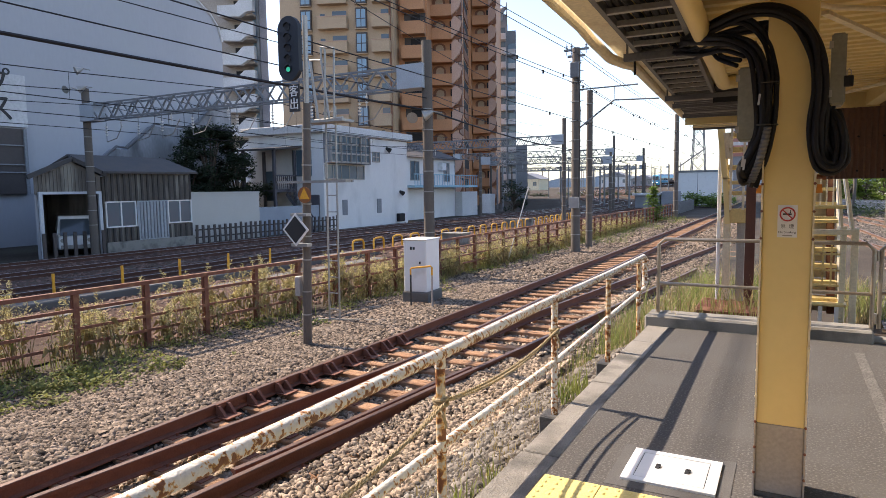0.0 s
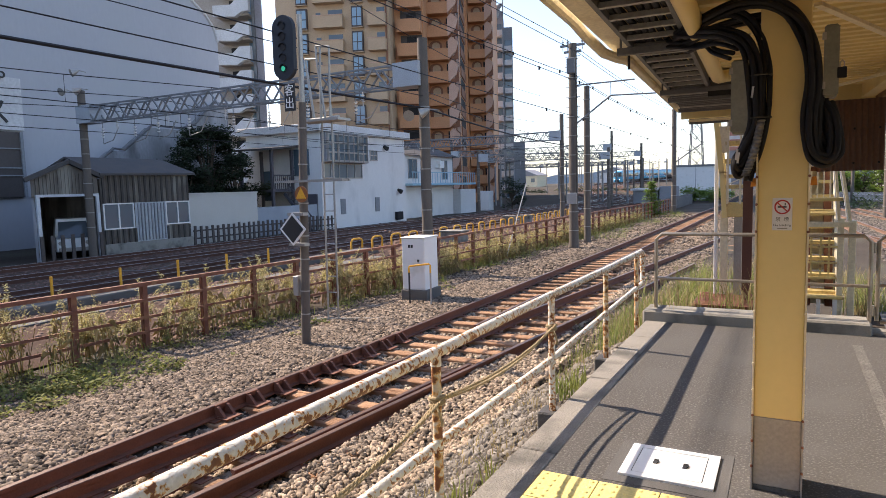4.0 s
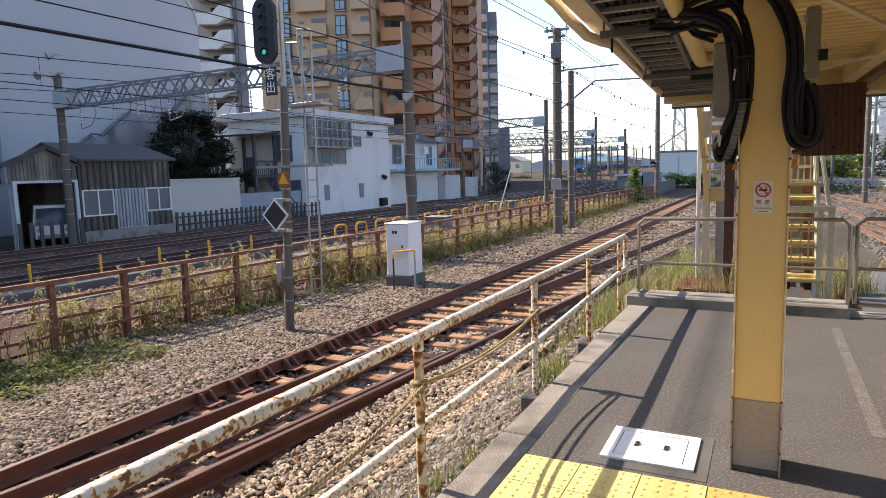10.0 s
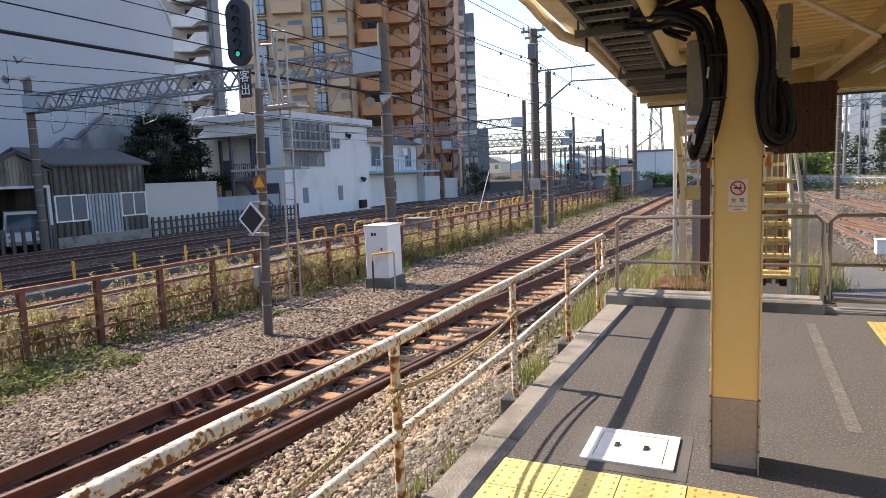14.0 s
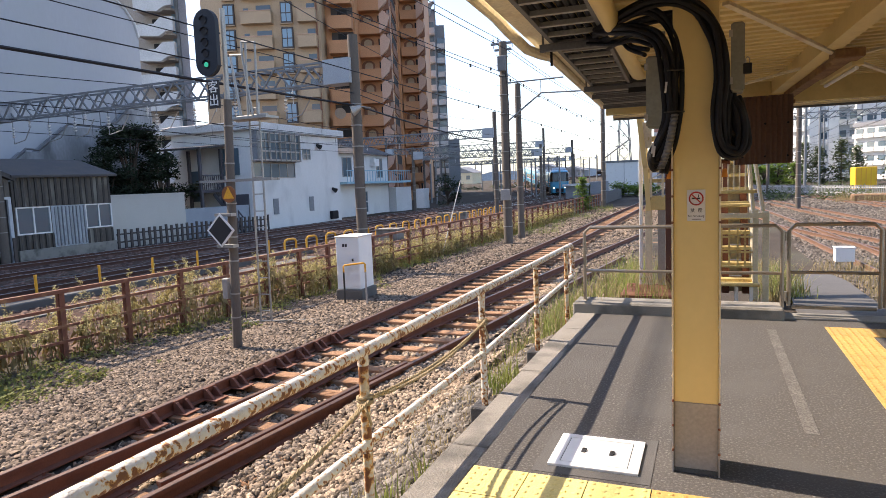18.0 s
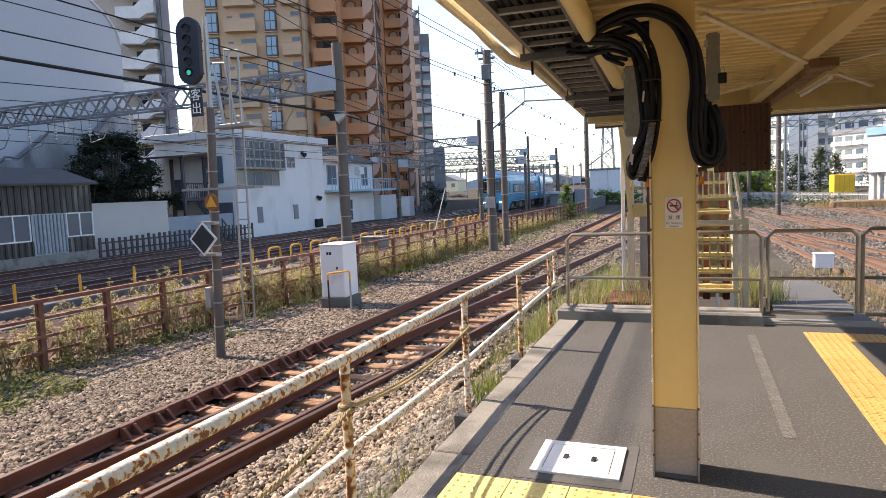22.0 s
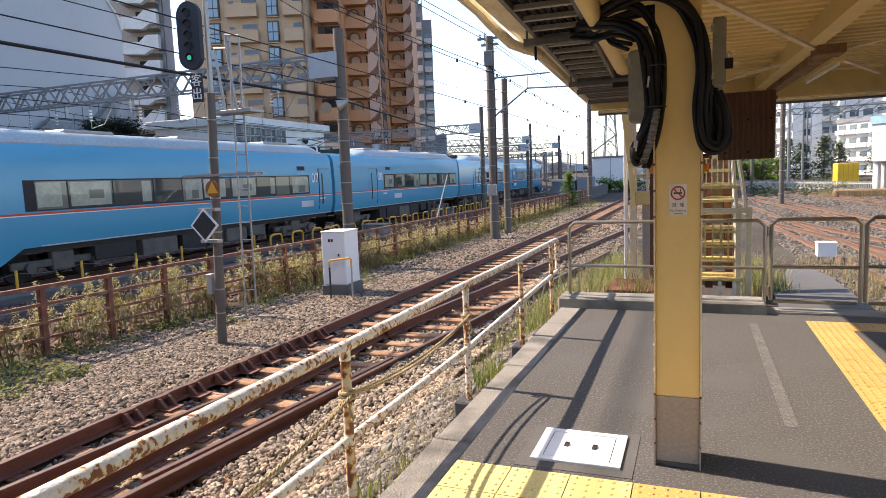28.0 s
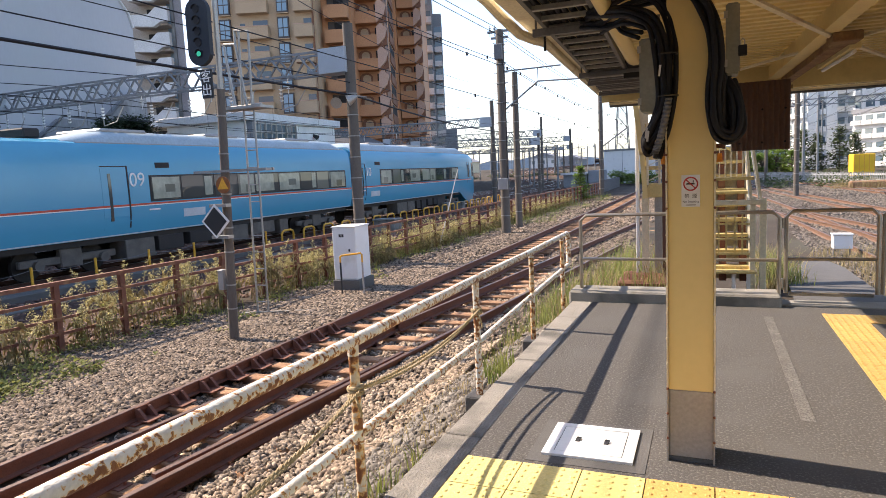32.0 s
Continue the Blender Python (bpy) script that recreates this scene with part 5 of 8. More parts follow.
gantry("far lattice gantry over the curving tracks", (-70, 182), (-40.5, 186), 7.2, 8.0, r=0.18, bands=False, bay=2.2)
gantry("far lattice gantry over the curving tracks", (-80, 208), (-44, 214), 7.9, 8.7, r=0.18, bands=False, bay=2.6)
gantry("far lattice gantry over the curving tracks", (-84, 238), (-38, 242), 8.6, 9.4, r=0.2, bands=False, bay=3.0)
for x, y, z in ((-18.6, 76, 4.4), (-17.4, 81, 4.3), (-24, 95, 4.6), (-27, 104, 4.8), (-33, 112, 5), (-22, 124, 5), (-34, 126, 5.2), (-42, 132, 5.6), (-50, 146, 6), (-33, 150, 6), (-27, 160, 6.4), (-48, 186, 7), (-56, 196, 7.2), (-36, 200, 7.4), (-30, 218, 7.6), (-50, 236, 8), (-22, 205, 7.2), (-15, 190, 7), (-33, 78, 4.6), (-35.5, 82, 4.2), (-31, 100, 5.2), (-38, 118, 6), (-28, 121, 5.8), (-44, 140, 6.5), (-36, 142, 6.3), (-55, 170, 7.6), (-46, 172, 7.5), (-30, 190, 8), (-24, 170, 7.5), (-19, 150, 7), (-12, 160, 7.5), (-62, 215, 9.5), (-40, 220, 9), (-33, 240, 9.5)):
    pole("line_pole", "dark far overhead line pole", x, y, z, 0.13, False, "gantry")

p2 = pole("line_pole", "banded concrete overhead line pole beside the siding", -7.75, 25.8, 7.1, 0.19)
b = Build()
for z, s in ((7.0, 1.0), (6.75, 0.7)):
    b.box(-s / 2, -0.05, z, s / 2, 0.05, z + 0.08)
for x in (-0.4, 0.4, -0.2):
    insulator(b, x, 0, 7.2)
part("crossarm", b, M["gantry"], p2)
b = Build()
b.tube([(0.1, 0, 5.45), (2.4, 0.2, 5.5)], 0.03, 8)
b.tube([(0.1, 0, 3.9), (1.5, 0.1, 4.95)], 0.035, 8)
b.tube([(1.5, 0.1, 4.95), (3.2, 0.2, 4.9)], 0.03, 8)
b.tube([(1.5, 0.1, 5.45), (1.5, 0.1, 4.9)], 0.015, 6)
part("cantilever", b, M["gantry"], p2)
b = Build()
b.box(-0.2, -0.28, 0.7, 0.2, -0.17, 1.15, chamfer=0.01)
part("small_box", b, M["grey_paint"], p2)
for k in range(14):
    b = Build()
    z = 1.4 + 0.4 * k
    b.tube([(-0.3, 0, z), (0.3, 0, z)], 0.014, 5)
    part("step_bolt", b, M["steel"], p2)
b = Build()
b.box(-0.16, -0.33, 5.9, 0.16, -0.18, 6.5, chamfer=0.02)
part("line_switch", b, M["tray"], p2, "dark switch box near the pole top")
b = Build()
b.tube([(0.14, -0.2, 5.9), (0.24, -0.24, 4.6), (0.2, -0.22, 2.0), (0.19, -0.2, 0.9)], 0.022, 6)
part("down_cable", b, M["cable"], p2)
pole("line_pole", "banded concrete overhead line pole beside the siding", -7.85, 28.2, 5.75, 0.15)
p3 = pole("line_pole", "banded concrete overhead line pole beside the siding", -8.0, 54, 7.2, 0.2)
b = Build()
b.tube([(-0.5, 0, 1.9), (0.1, 0, 1.9)], 0.16, 8)
part("hanging_box", b, M["cable"], p3)
b = Build()
b.tube([(0.1, 0, 3.0), (2.2, 0.0, 4.5)], 0.05, 8)
part("strut", b, M["gantry"], p3)
solo("guy_wire", Build().tube([(-9.0, 21.5, -1.15), (-9.6, 25.3, 1.6)], 0.02, 6), M["steel"], "pale guy wire stayed to the ground by the fence", "guy wire")

# overhead wires
wires = thing("overhead_wires", "black overhead wires running along the tracks", "wires")


def wire(pts, r=0.011):
    b = Build()
    b.tube(pts, r, 5, caps=False)
    part("wire", b, M["cable"], wires)


for x, z, r in ((-18.2, 4.25, 0.014), (-18.2, 5.3, 0.014), (-21.95, 4.25, 0.014), (-21.95, 5.3, 0.014), (-25.4, 4.2, 0.014), (-25.4, 5.2, 0.014)):
    nodes = [-30, 17.3, 47, 71, 90]
    for y0, y1 in zip(nodes, nodes[1:]):
        off = lambda y: (x + (on_line(s_at_y(y)).x + 18.2) if y > 40 else x)
        sag = 0.7 if z > 5 else 0.05
        wire(rope_points((off(y0), y0, z), (off(y1), y1, z), sag, 8), r)
        if z > 5:
            for k in range(1, 8):
                b = Build()
                f = k / 8
                zz = z - sag * 4 * f * (1 - f)
                b.tube([(off(y0) + (off(y1) - off(y0)) * f, y0 + (y1 - y0) * f, zz), (off(y0) + (off(y1) - off(y0)) * f, y0 + (y1 - y0) * f, 4.22)], 0.007, 4, caps=False)
                part("dropper", b, M["cable"], wires)
wire(rope_points((-9.8, -8, 3.72), (-9.8, 17.3, 3.92), 0.05, 10), 0.032)
wire(rope_points((-9.8, 17.3, 3.92), (-12.5, 47, 4.2), 0.35, 10), 0.03)
for x0, z0, x1, z1 in ((-9.8, 4.25, -9.8, 4.28), (-14.5, 7.9, -12.6, 7.6), (-13.2, 5.75, -12.4, 5.6)):
    wire(rope_points((x0, -8, z0), (x1, 17.3, z1), 0.06, 10), 0.013)
    wire(rope_points((x1, 17.3, z1), (x1 - 4.0, 47, z1 + 0.6), 0.4, 10), 0.013)
for x, z, sag, r in ((-7.55, 6.75, 0.25, 0.011), (-7.95, 7.25, 0.3, 0.011), (-7.6, 5.8, 0.35, 0.011), (-7.3, 5.5, 0.3, 0.011), (-7.6, 4.2, 0.05, 0.012)):
    nodes = (-12, 25.8, 54, 92, 130)
    for y0, y1 in zip(nodes, nodes[1:]):
        bend = lambda y: x - 0.0006 * max(0, y - 54) ** 2
        wire(rope_points((bend(y0), y0, z), (bend(y1), y1, z), sag, 12), r)
beads = thing("wire_beads", "small dark hangers strung along the overhead wires", "wire fittings")
b = Build()
for k in range(34):
    y = 19 + 1.55 * k
    x, z, sag = ((-7.6, 5.8, 0.35), (-7.3, 5.5, 0.3), (-7.6, 4.2, 0.05))[k % 3]
    lo, hi = (-12, 25.8) if y < 25.8 else (25.8, 54) if y < 54 else (54, 92)
    f = (y - lo) / (hi - lo)
    c = Vector((x - 0.0006 * max(0, y - 54) ** 2, y, z - sag * 4 * f * (1 - f) + 0.03))
    b.tube([c, c - Vector((0, 0, 0.11))], 0.035, 6)
part("hanger", b, M["dark"], beads)
# wires over the far curve, hung at two heights from gantry to gantry
for off in (0.0, 3.75, -5.0):
    pts = offset_line([p for p in LINE_PTS if 50 < p.y < 250][::4], off)
    for hz in (4.9, 6.0):
        wire([p + Vector((0, 0, hz)) for p in pts], 0.022)
for x0, y0, x1, y1, z in ((-36, 70, -17.2, 72, 6.3), (-40, 90, -17.5, 90, 6.2), (-46, 108, -21.5, 112, 6.0), (-52, 128, -27.5, 134, 6.6), (-40, 90, -52, 128, 6.4), (-17.5, 90, -21.5, 112, 5.9), (-52, 128, -62, 150, 6.9), (-9, 120, -44, 140, 6.6), (-8, 100, -30, 118, 6.3)):
    wire(rope_points((x0, y0, z), (x1, y1, z), 0.25, 6), 0.018)
# pale insulator strings hanging under the first gantry
for x in (-25.2, -23.6, -21.7, -19.8, -18.0, -16.2, -14.1, -12.4):
    t = thing("insulator_string", "pale porcelain insulator string under the gantry", "insulator", pose(x, 17.3 + 0.3 * math.sin(x), 4.45), group="gantry insulators")
    b = Build()
    b.tube([(0, 0, 0.2), (0, 0, -0.75)], 0.016, 6)
    part("rod", b, M["gantry"], t)
    for k in range(4):
        b = Build()
        b.tube([(0, 0, -0.12 - 0.11 * k), (0, 0, -0.17 - 0.11 * k)], 0.07, 10, r1=0.03)
        part("porcelain_disc", b, M["white"], t)
    b = Build()
    b.tube([(0, 0, -0.75), (0.5, 0.1, -0.62), (0.9, 0.1, -0.1)], 0.018, 6)
    part("arm", b, M["steel"], t)


# ---- buildings on the far side of the main line ----
def window(parent, x, y0, y1, z0, z1, cols=1, rows=1, frame="white", bar=0.05, depth=0.06, blind=False):
    """A window in a wall that faces +x: frame, sill, panes."""
    b = Build()
    b.box(x, y0, z0, x + depth, y0 + bar, z1)
    b.box(x, y1 - bar, z0, x + depth, y1, z1)
    b.box(x, y0 + bar, z0, x + depth, y1 - bar, z0 + bar)
    b.box(x, y0 + bar, z1 - bar, x + depth, y1 - bar, z1)
    for i in range(1, cols):
        y = y0 + (y1 - y0) * i / cols
        b.box(x, y - bar / 2, z0 + bar, x + depth - 0.003, y + bar / 2, z1 - bar)
    for j in range(1, rows):
        z = z0 + (z1 - z0) * j / rows
        b.box(x, y0 + bar, z - bar / 2, x + depth - 0.006, y1 - bar, z + bar / 2)
    w = part("window", b, M[frame], parent, "framed window")
    for i in range(cols):
        for j in range(rows):
            b = Build()
            b.box(x, y0 + (y1 - y0) * i / cols + bar / 2, z0 + (z1 - z0) * j / rows + bar / 2, x + 0.015, y0 + (y1 - y0) * (i + 1) / cols - bar / 2, z0 + (z1 - z0) * (j + 1) / rows - bar / 2)
            part("pane", b, M["window"], w)
    return w


# white signal house
HXF = -28.2
house = thing("signal_house", "two-storey white rendered signal house with a wide grid window", "building")
b = Build()
b.box(-35.0, 35.2, -1.2, HXF, 46.2, 5.55)
part("wall_shell", b, M["white_wall"], house)
b = Build()
b.box(-35.4, 34.75, 5.55, HXF + 0.35, 46.6, 6.1, chamfer=0.03)
part("roof_slab", b, M["facade_white"], house, "flat overhanging roof edge")
b = Build()
b.box(HXF, 35.25, 3.45, HXF + 0.45, 40.15, 5.5)
bay = part("bay", b, M["facade_grey"], house, "projecting grid window bay")
window(house, HXF + 0.45, 35.3, 40.1, 3.5, 5.45, 4, 3, "grey_paint", 0.11, 0.12)
for k in range(9):
    b = Build()
    b.box(HXF + 0.58, 35.35 + 0.58 * k, 3.45, HXF + 0.62, 35.4 + 0.58 * k, 5.5)
    part("guard_bar", b, M["grey_paint"], bay)
window(house, HXF, 35.3, 40.0, 2.35, 3.4, 5, 1, "grey_paint", 0.06)
window(house, HXF, 41.1, 42.1, 3.7, 4.5, 2, 2, "grey_paint", 0.06)
for y in (37.5, 41.9):
    b = Build()
    b.box(HXF, y - 0.28, -0.2, HXF + 0.06, y + 0.28, 0.9)
    part("vent", b, M["facade_grey"], house, "grey vent panel")
for y, z in ((43.1, 4.75), (45.0, 1.35)):
    b = Build()
    b.tube([(HXF, y, z + 0.1), (HXF + 0.35, y, z - 0.1)], 0.1, 10, r1=0.2)
    part("wall_lamp", b, M["dark"], house, "dark hooded wall lamp")
b = Build()
b.box(HXF, 44.4, -1.0, HXF + 0.3, 45.3, -0.35, chamfer=0.05)
part("dark_box", b, M["cable"], house)
for x0, x1, z0, z1 in ((-30.5, -29.2, 2.6, 4.4), (-33.4, -32.6, 0.9, 3.0)):
    b = Build()
    b.box(x0, 35.12, z0, x1, 35.2, z1)
    part("side_window", b, M["window"], house)
b = Build()
b.box(-29.7, 35.1, -1.1, -28.6, 35.2, 1.3)
part("side_door", b, M["porch"], house, "dark door at the side")
# wooden stair porch on its side
porch = thing("stair_porch", "grey weathered stair porch beside the signal house", "porch")
for x, y in ((-33.4, 33.0), (-30.6, 33.0), (-33.4, 35.0), (-30.6, 35.0)):
    b = Build()
    b.box(x - 0.09, y - 0.09, -1.2, x + 0.09, y + 0.09, 4.4)
    part("post", b, M["porch"], porch)
b = Build()
b.add([(-34.2, 32.5, 4.3), (-30.0, 32.5, 4.3), (-30.0, 35.15, 4.6), (-34.2, 35.15, 4.6), (-34.2, 32.5, 4.42), (-30.0, 32.5, 4.42), (-30.0, 35.15, 4.72), (-34.2, 35.15, 4.72)], [(0, 3, 2, 1), (4, 5, 6, 7), (0, 1, 5, 4), (1, 2, 6, 5), (2, 3, 7, 6), (3, 0, 4, 7)])
part("roof", b, M["roof"], porch)
b = Build()
b.box(-33.6, 32.9, 1.5, -30.5, 35.1, 1.7)
part("deck", b, M["porch"], porch)
for y in steps(33.0, 35.0, 0.2):
    b = Build()
    b.box(-30.55, y - 0.02, 1.7, -30.51, y + 0.02, 2.6)
    part("baluster", b, M["porch"], porch)
for k in range(8):
    b = Build()
    b.box(-30.45 + 0.26 * k, 34.0, 1.25 - 0.3 * k, -30.15 + 0.26 * k, 34.9, 1.3 - 0.3 * k)
    part("tread", b, M["porch"], porch)
for k in range(9):
    b = Build()
    b.box(-30.4 + 0.26 * k, 33.98, 1.3 - 0.3 * k, -30.36 + 0.26 * k, 34.02, 2.3 - 0.3 * k)
    part("stair_baluster", b, M["porch"], porch)
b = Build()
b.box(-30.57, 32.9, 2.6, -30.48, 35.1, 2.68)
b.bar((-30.5, 34.0, 2.45), (-28.2, 34.0, -0.2), 0.06, 0.07)
b.bar((-30.5, 34.0, 1.4), (-28.2, 34.0, -1.2), 0.06, 0.22)
part("hand_rail", b, M["porch"], porch)

# corrugated shed with a parked van
SXF = -27.2
M["corrug_dark"] = mat("dark_corrugated_rib", (0.05, 0.043, 0.038), 0.8, second=(0.11, 0.1, 0.085), scale=3, fine=30, bump=0.2, stretch=(1, 1, 0.3))
shed = thing("shed", "weathered corrugated sheet shed with a dark roof", "shed")


def corrugated(y0, y1, z0, z1, x, pitch=0.3):
    b = Build()
    n = int((y1 - y0) / pitch * 2)
    vs, fs = [], []
    for i in range(n + 1):
        y = y0 + (y1 - y0) * i / n
        d = 0.08 if i % 2 else 0.0
        vs += [(x + d, y, z0), (x + d, y, z1)]
    fs = [(2 * i, 2 * i + 2, 2 * i + 3, 2 * i + 1) for i in range(n)]
    b.add(vs, fs)
    return b


b = Build()
b.box(-31.5, 18.3, -1.2, SXF - 0.02, 23.1, 2.3)
part("wall_shell", b, M["corrug"], shed)
part("cladding", corrugated(18.3, 23.1, 1.2, 2.55, SXF), M["corrug"], shed)
part("cladding", corrugated(18.3, 20.0, -0.65, 0.0, SXF), M["corrug"], shed)
part("cladding", corrugated(21.6, 23.1, -0.65, 0.0, SXF), M["corrug"], shed)
b = Build()
b.box(SXF - 0.02, 18.3, -1.2, SXF + 0.12, 23.2, -0.65, chamfer=0.02)
part("plinth", b, M["concrete"], shed)
for y0, y1, z0, z1 in ((18.3, 23.1, 1.2, 2.45), (18.3, 20.0, -0.65, 0.0), (21.6, 23.1, -0.65, 0.0)):
    for y in steps(y0 + 0.1, y1 - 0.1, 0.3):
        b = Build()
        b.box(SXF + 0.06, y - 0.05, z0, SXF + 0.11, y + 0.05, z1)
        part("batten", b, M["corrug_dark"], shed)
for y in steps(20.05, 21.5, 0.18):
    b = Build()
    b.box(SXF + 0.1, y - 0.02, -0.6, SXF + 0.16, y + 0.02, 1.15)
    part("door_rib", b, M["facade_grey"], shed)
part("pale_door", corrugated(19.95, 21.6, -0.65, 1.2, SXF + 0.05, 0.14), M["corrug_pale"], shed, "pale corrugated sliding door")
window(shed, SXF, 18.35, 19.9, 0.0, 1.2, 2, 1, "white", 0.06)
window(shed, SXF, 21.65, 23.1, 0.05, 1.2, 2, 1, "white", 0.06)
b = Build()
b.add([(SXF + 0.25, 18.2, 2.45), (SXF + 0.25, 23.4, 2.5), (-29.5, 23.4, 3.3), (-29.5, 18.2, 3.3), (-32, 23.4, 2.5), (-32, 18.2, 2.5), (SXF + 0.25, 18.2, 2.55), (SXF + 0.25, 23.4, 2.6), (-29.5, 23.4, 3.4), (-29.5, 18.2, 3.4), (-32, 23.4, 2.6), (-32, 18.2, 2.6)],
      [(6, 7, 8, 9), (9, 8, 10, 11), (0, 3, 2, 1), (3, 5, 4, 2), (0, 1, 7, 6), (1, 2, 8, 7), (2, 4, 10, 8), (0, 6, 9, 3), (3, 9, 11, 5)])
part("roof", b, M["roof"], shed, "dark sheet roof")
garage = thing("garage", "open-fronted garage with a gabled corrugated front", "garage")


def part_g(name, b, material, parent, label=""):
    """A part of the garage, whose sides run back at a slant."""
    b.v = [(x, y + (SXF - x) * 0.565 if x < SXF else y, z) for x, y, z in b.v]
    return part(name, b, material, parent, label)


b = Build()
b.box(-32, 15.42, -1.2, -31.8, 18.1, 2.2)
part_g("back_wall", b, M["corrug"], garage)
b = Build()
b.box(-32, 15.3, -1.2, SXF - 0.12, 15.42, 2.2)
part_g("side_wall", b, M["grey_wall"], garage, "pale grey boarded side wall")
b = Build()
b.box(-32, 18.1, -1.2, SXF - 0.12, 18.2, 2.2)
part_g("side_wall", b, M["corrug"], garage)
for y in steps(15.5, 18.0, 0.16):
    b = Build()
    top = 2.9 - abs(y - 16.75) * 0.38
    b.bar((SXF + 0.02, y, 1.62), (SXF + 0.02, y, top - 0.12), 0.05, 0.03)
    part_g("gable_rib", b, M["corrug"], garage)
b = Build()
b.add([(SXF, 15.3, 1.55), (SXF, 18.2, 1.55), (SXF, 18.2, 2.35), (SXF, 16.9, 2.95), (SXF, 15.3, 2.3), (SXF - 0.1, 15.3, 1.55), (SXF - 0.1, 18.2, 1.55), (SXF - 0.1, 18.2, 2.35), (SXF - 0.1, 16.9, 2.95), (SXF - 0.1, 15.3, 2.3)],
      [(0, 1, 2, 3, 4), (5, 9, 8, 7, 6), (0, 5, 6, 1), (1, 6, 7, 2), (2, 7, 8, 3), (3, 8, 9, 4), (4, 9, 5, 0)])
part_g("gable", b, M["corrug"], garage)
b = Build()
b.bar((SXF + 0.1, 15.0, 2.25), (SXF + 0.1, 16.9, 3.05), 0.12, 0.18)
b.bar((SXF + 0.1, 16.9, 3.05), (SXF + 0.1, 18.4, 2.4), 0.12, 0.18)
part_g("verge_board", b, M["roof"], garage)
b = Build()
b.add([(SXF + 0.1, 15.0, 2.3), (SXF + 0.1, 16.9, 3.1), (SXF + 0.1, 18.4, 2.45), (-32, 15.0, 2.3), (-32, 16.9, 3.1), (-32, 18.4, 2.45)], [(0, 3, 4, 1), (1, 4, 5, 2)])
part_g("roof", b, M["roof"], garage)
for y in (15.5, 18.1):
    b = Build()
    b.box(SXF, y - 0.07, -1.2, SXF + 0.1, y + 0.07, 1.55)
    part_g("jamb", b, M["corrug_pale"], garage)
b = Build()
b.box(SXF, 15.43, 1.55, SXF + 0.1, 18.17, 1.66)
part_g("lintel", b, M["corrug_pale"], garage, "pale lintel bar")
van = thing("small_van", "small white van parked in the garage", "van", pose(-28.75, 17.85, -1.17, 0, 0, -29.5))
b = Build()
b.prism([(-0.7, 0.3), (0.7, 0.3), (0.72, 0.95), (0.62, 1.75), (-0.62, 1.75), (-0.72, 0.95)], Matrix(((0, 0, 1, -2.4), (1, 0, 0, 0), (0, 1, 0, 0), (0, 0, 0, 1))), Matrix(((0, 0, 1, 0.55), (1, 0, 0, 0), (0, 1, 0, 0), (0, 0, 0, 1))))
b.add([(0.55, -0.71, 0.3), (0.55, 0.71, 0.3), (0.55, 0.71, 0.98), (0.55, -0.71, 0.98), (0.95, -0.66, 0.3), (0.95, 0.66, 0.3), (0.95, 0.66, 0.85), (0.95, -0.66, 0.85)], [(4, 5, 6, 7), (3, 2, 6, 7), (0, 4, 7, 3), (1, 2, 6, 5), (0, 1, 5, 4)])
part("body", b, M["white"], van)
b = Build()
b.add([(0.95, -0.6, 0.9), (0.95, 0.6, 0.9), (0.6, 0.55, 1.62), (0.6, -0.55, 1.62)], [(0, 1, 2, 3)])
part("windscreen", b, M["window_dim"], van)
for y in (-0.52, 0.52):
    b = Build()
    b.tube([(0.955, y, 0.68), (0.97, y, 0.68)], 0.09, 12)
    part("headlight", b, M["steel"], van)
b = Build()
b.box(0.95, -0.6, 0.3, 1.0, 0.6, 0.48, chamfer=0.02)
part("bumper", b, M["grey_paint"], van)
for x in (-1.7, 0.35):
    for y in (-0.62, 0.62):
        b = Build()
        b.tube([(x, y - 0.07, 0.27), (x, y + 0.07, 0.27)], 0.27, 16)
        part("wheel", b, M["cable"], van)
# white site wall and pickets
b = Build()
b.box(-28.4, 23.3, -1.2, -28.2, 29.0, 1.5)
b.box(-28.44, 23.26, 1.5, -28.16, 29.04, 1.58)
solo("white_wall", b, mat("off_white_wall", (0.52, 0.51, 0.47), 0.85, second=(0.46, 0.45, 0.41), scale=0.8, fine=14, bump=0.05, speck=0.3), "plain off-white wall beside the shed", "wall")
b = Build()
b.box(-28.8, 29.0, -1.2, -28.6, 35.1, 0.6)
solo("blue_grey_wall", b, mat("blue_grey_boards", (0.34, 0.38, 0.43), 0.8, scale=1, fine=20, bump=0.1), "low blue-grey board wall before the signal house", "wall")
pick = thing("picket_fence", "dark weathered picket fence along the railway edge", "fence")
pm = Build()
pm.box(-0.03, -0.07, -1.2, 0.03, 0.07, -0.15)
pmm = pm.mesh("picket", M["frame_dark"])
for y in steps(23.6, 35.5, 0.38):
    put_mesh("picket", pmm, pick, pose(-27.4, y, random.uniform(-0.06, 0.04), random.uniform(-3, 3)))
for z in (-0.85, -0.45):
    b = Build()
    b.box(-27.46, 23.5, z, -27.42, 35.6, z + 0.08)
    part("rail_board", b, M["frame_dark"], pick)
for y in steps(15.4, 18.0, 0.42):
    put_mesh("picket", pmm, pick, pose(-26.9, y, 0.1))

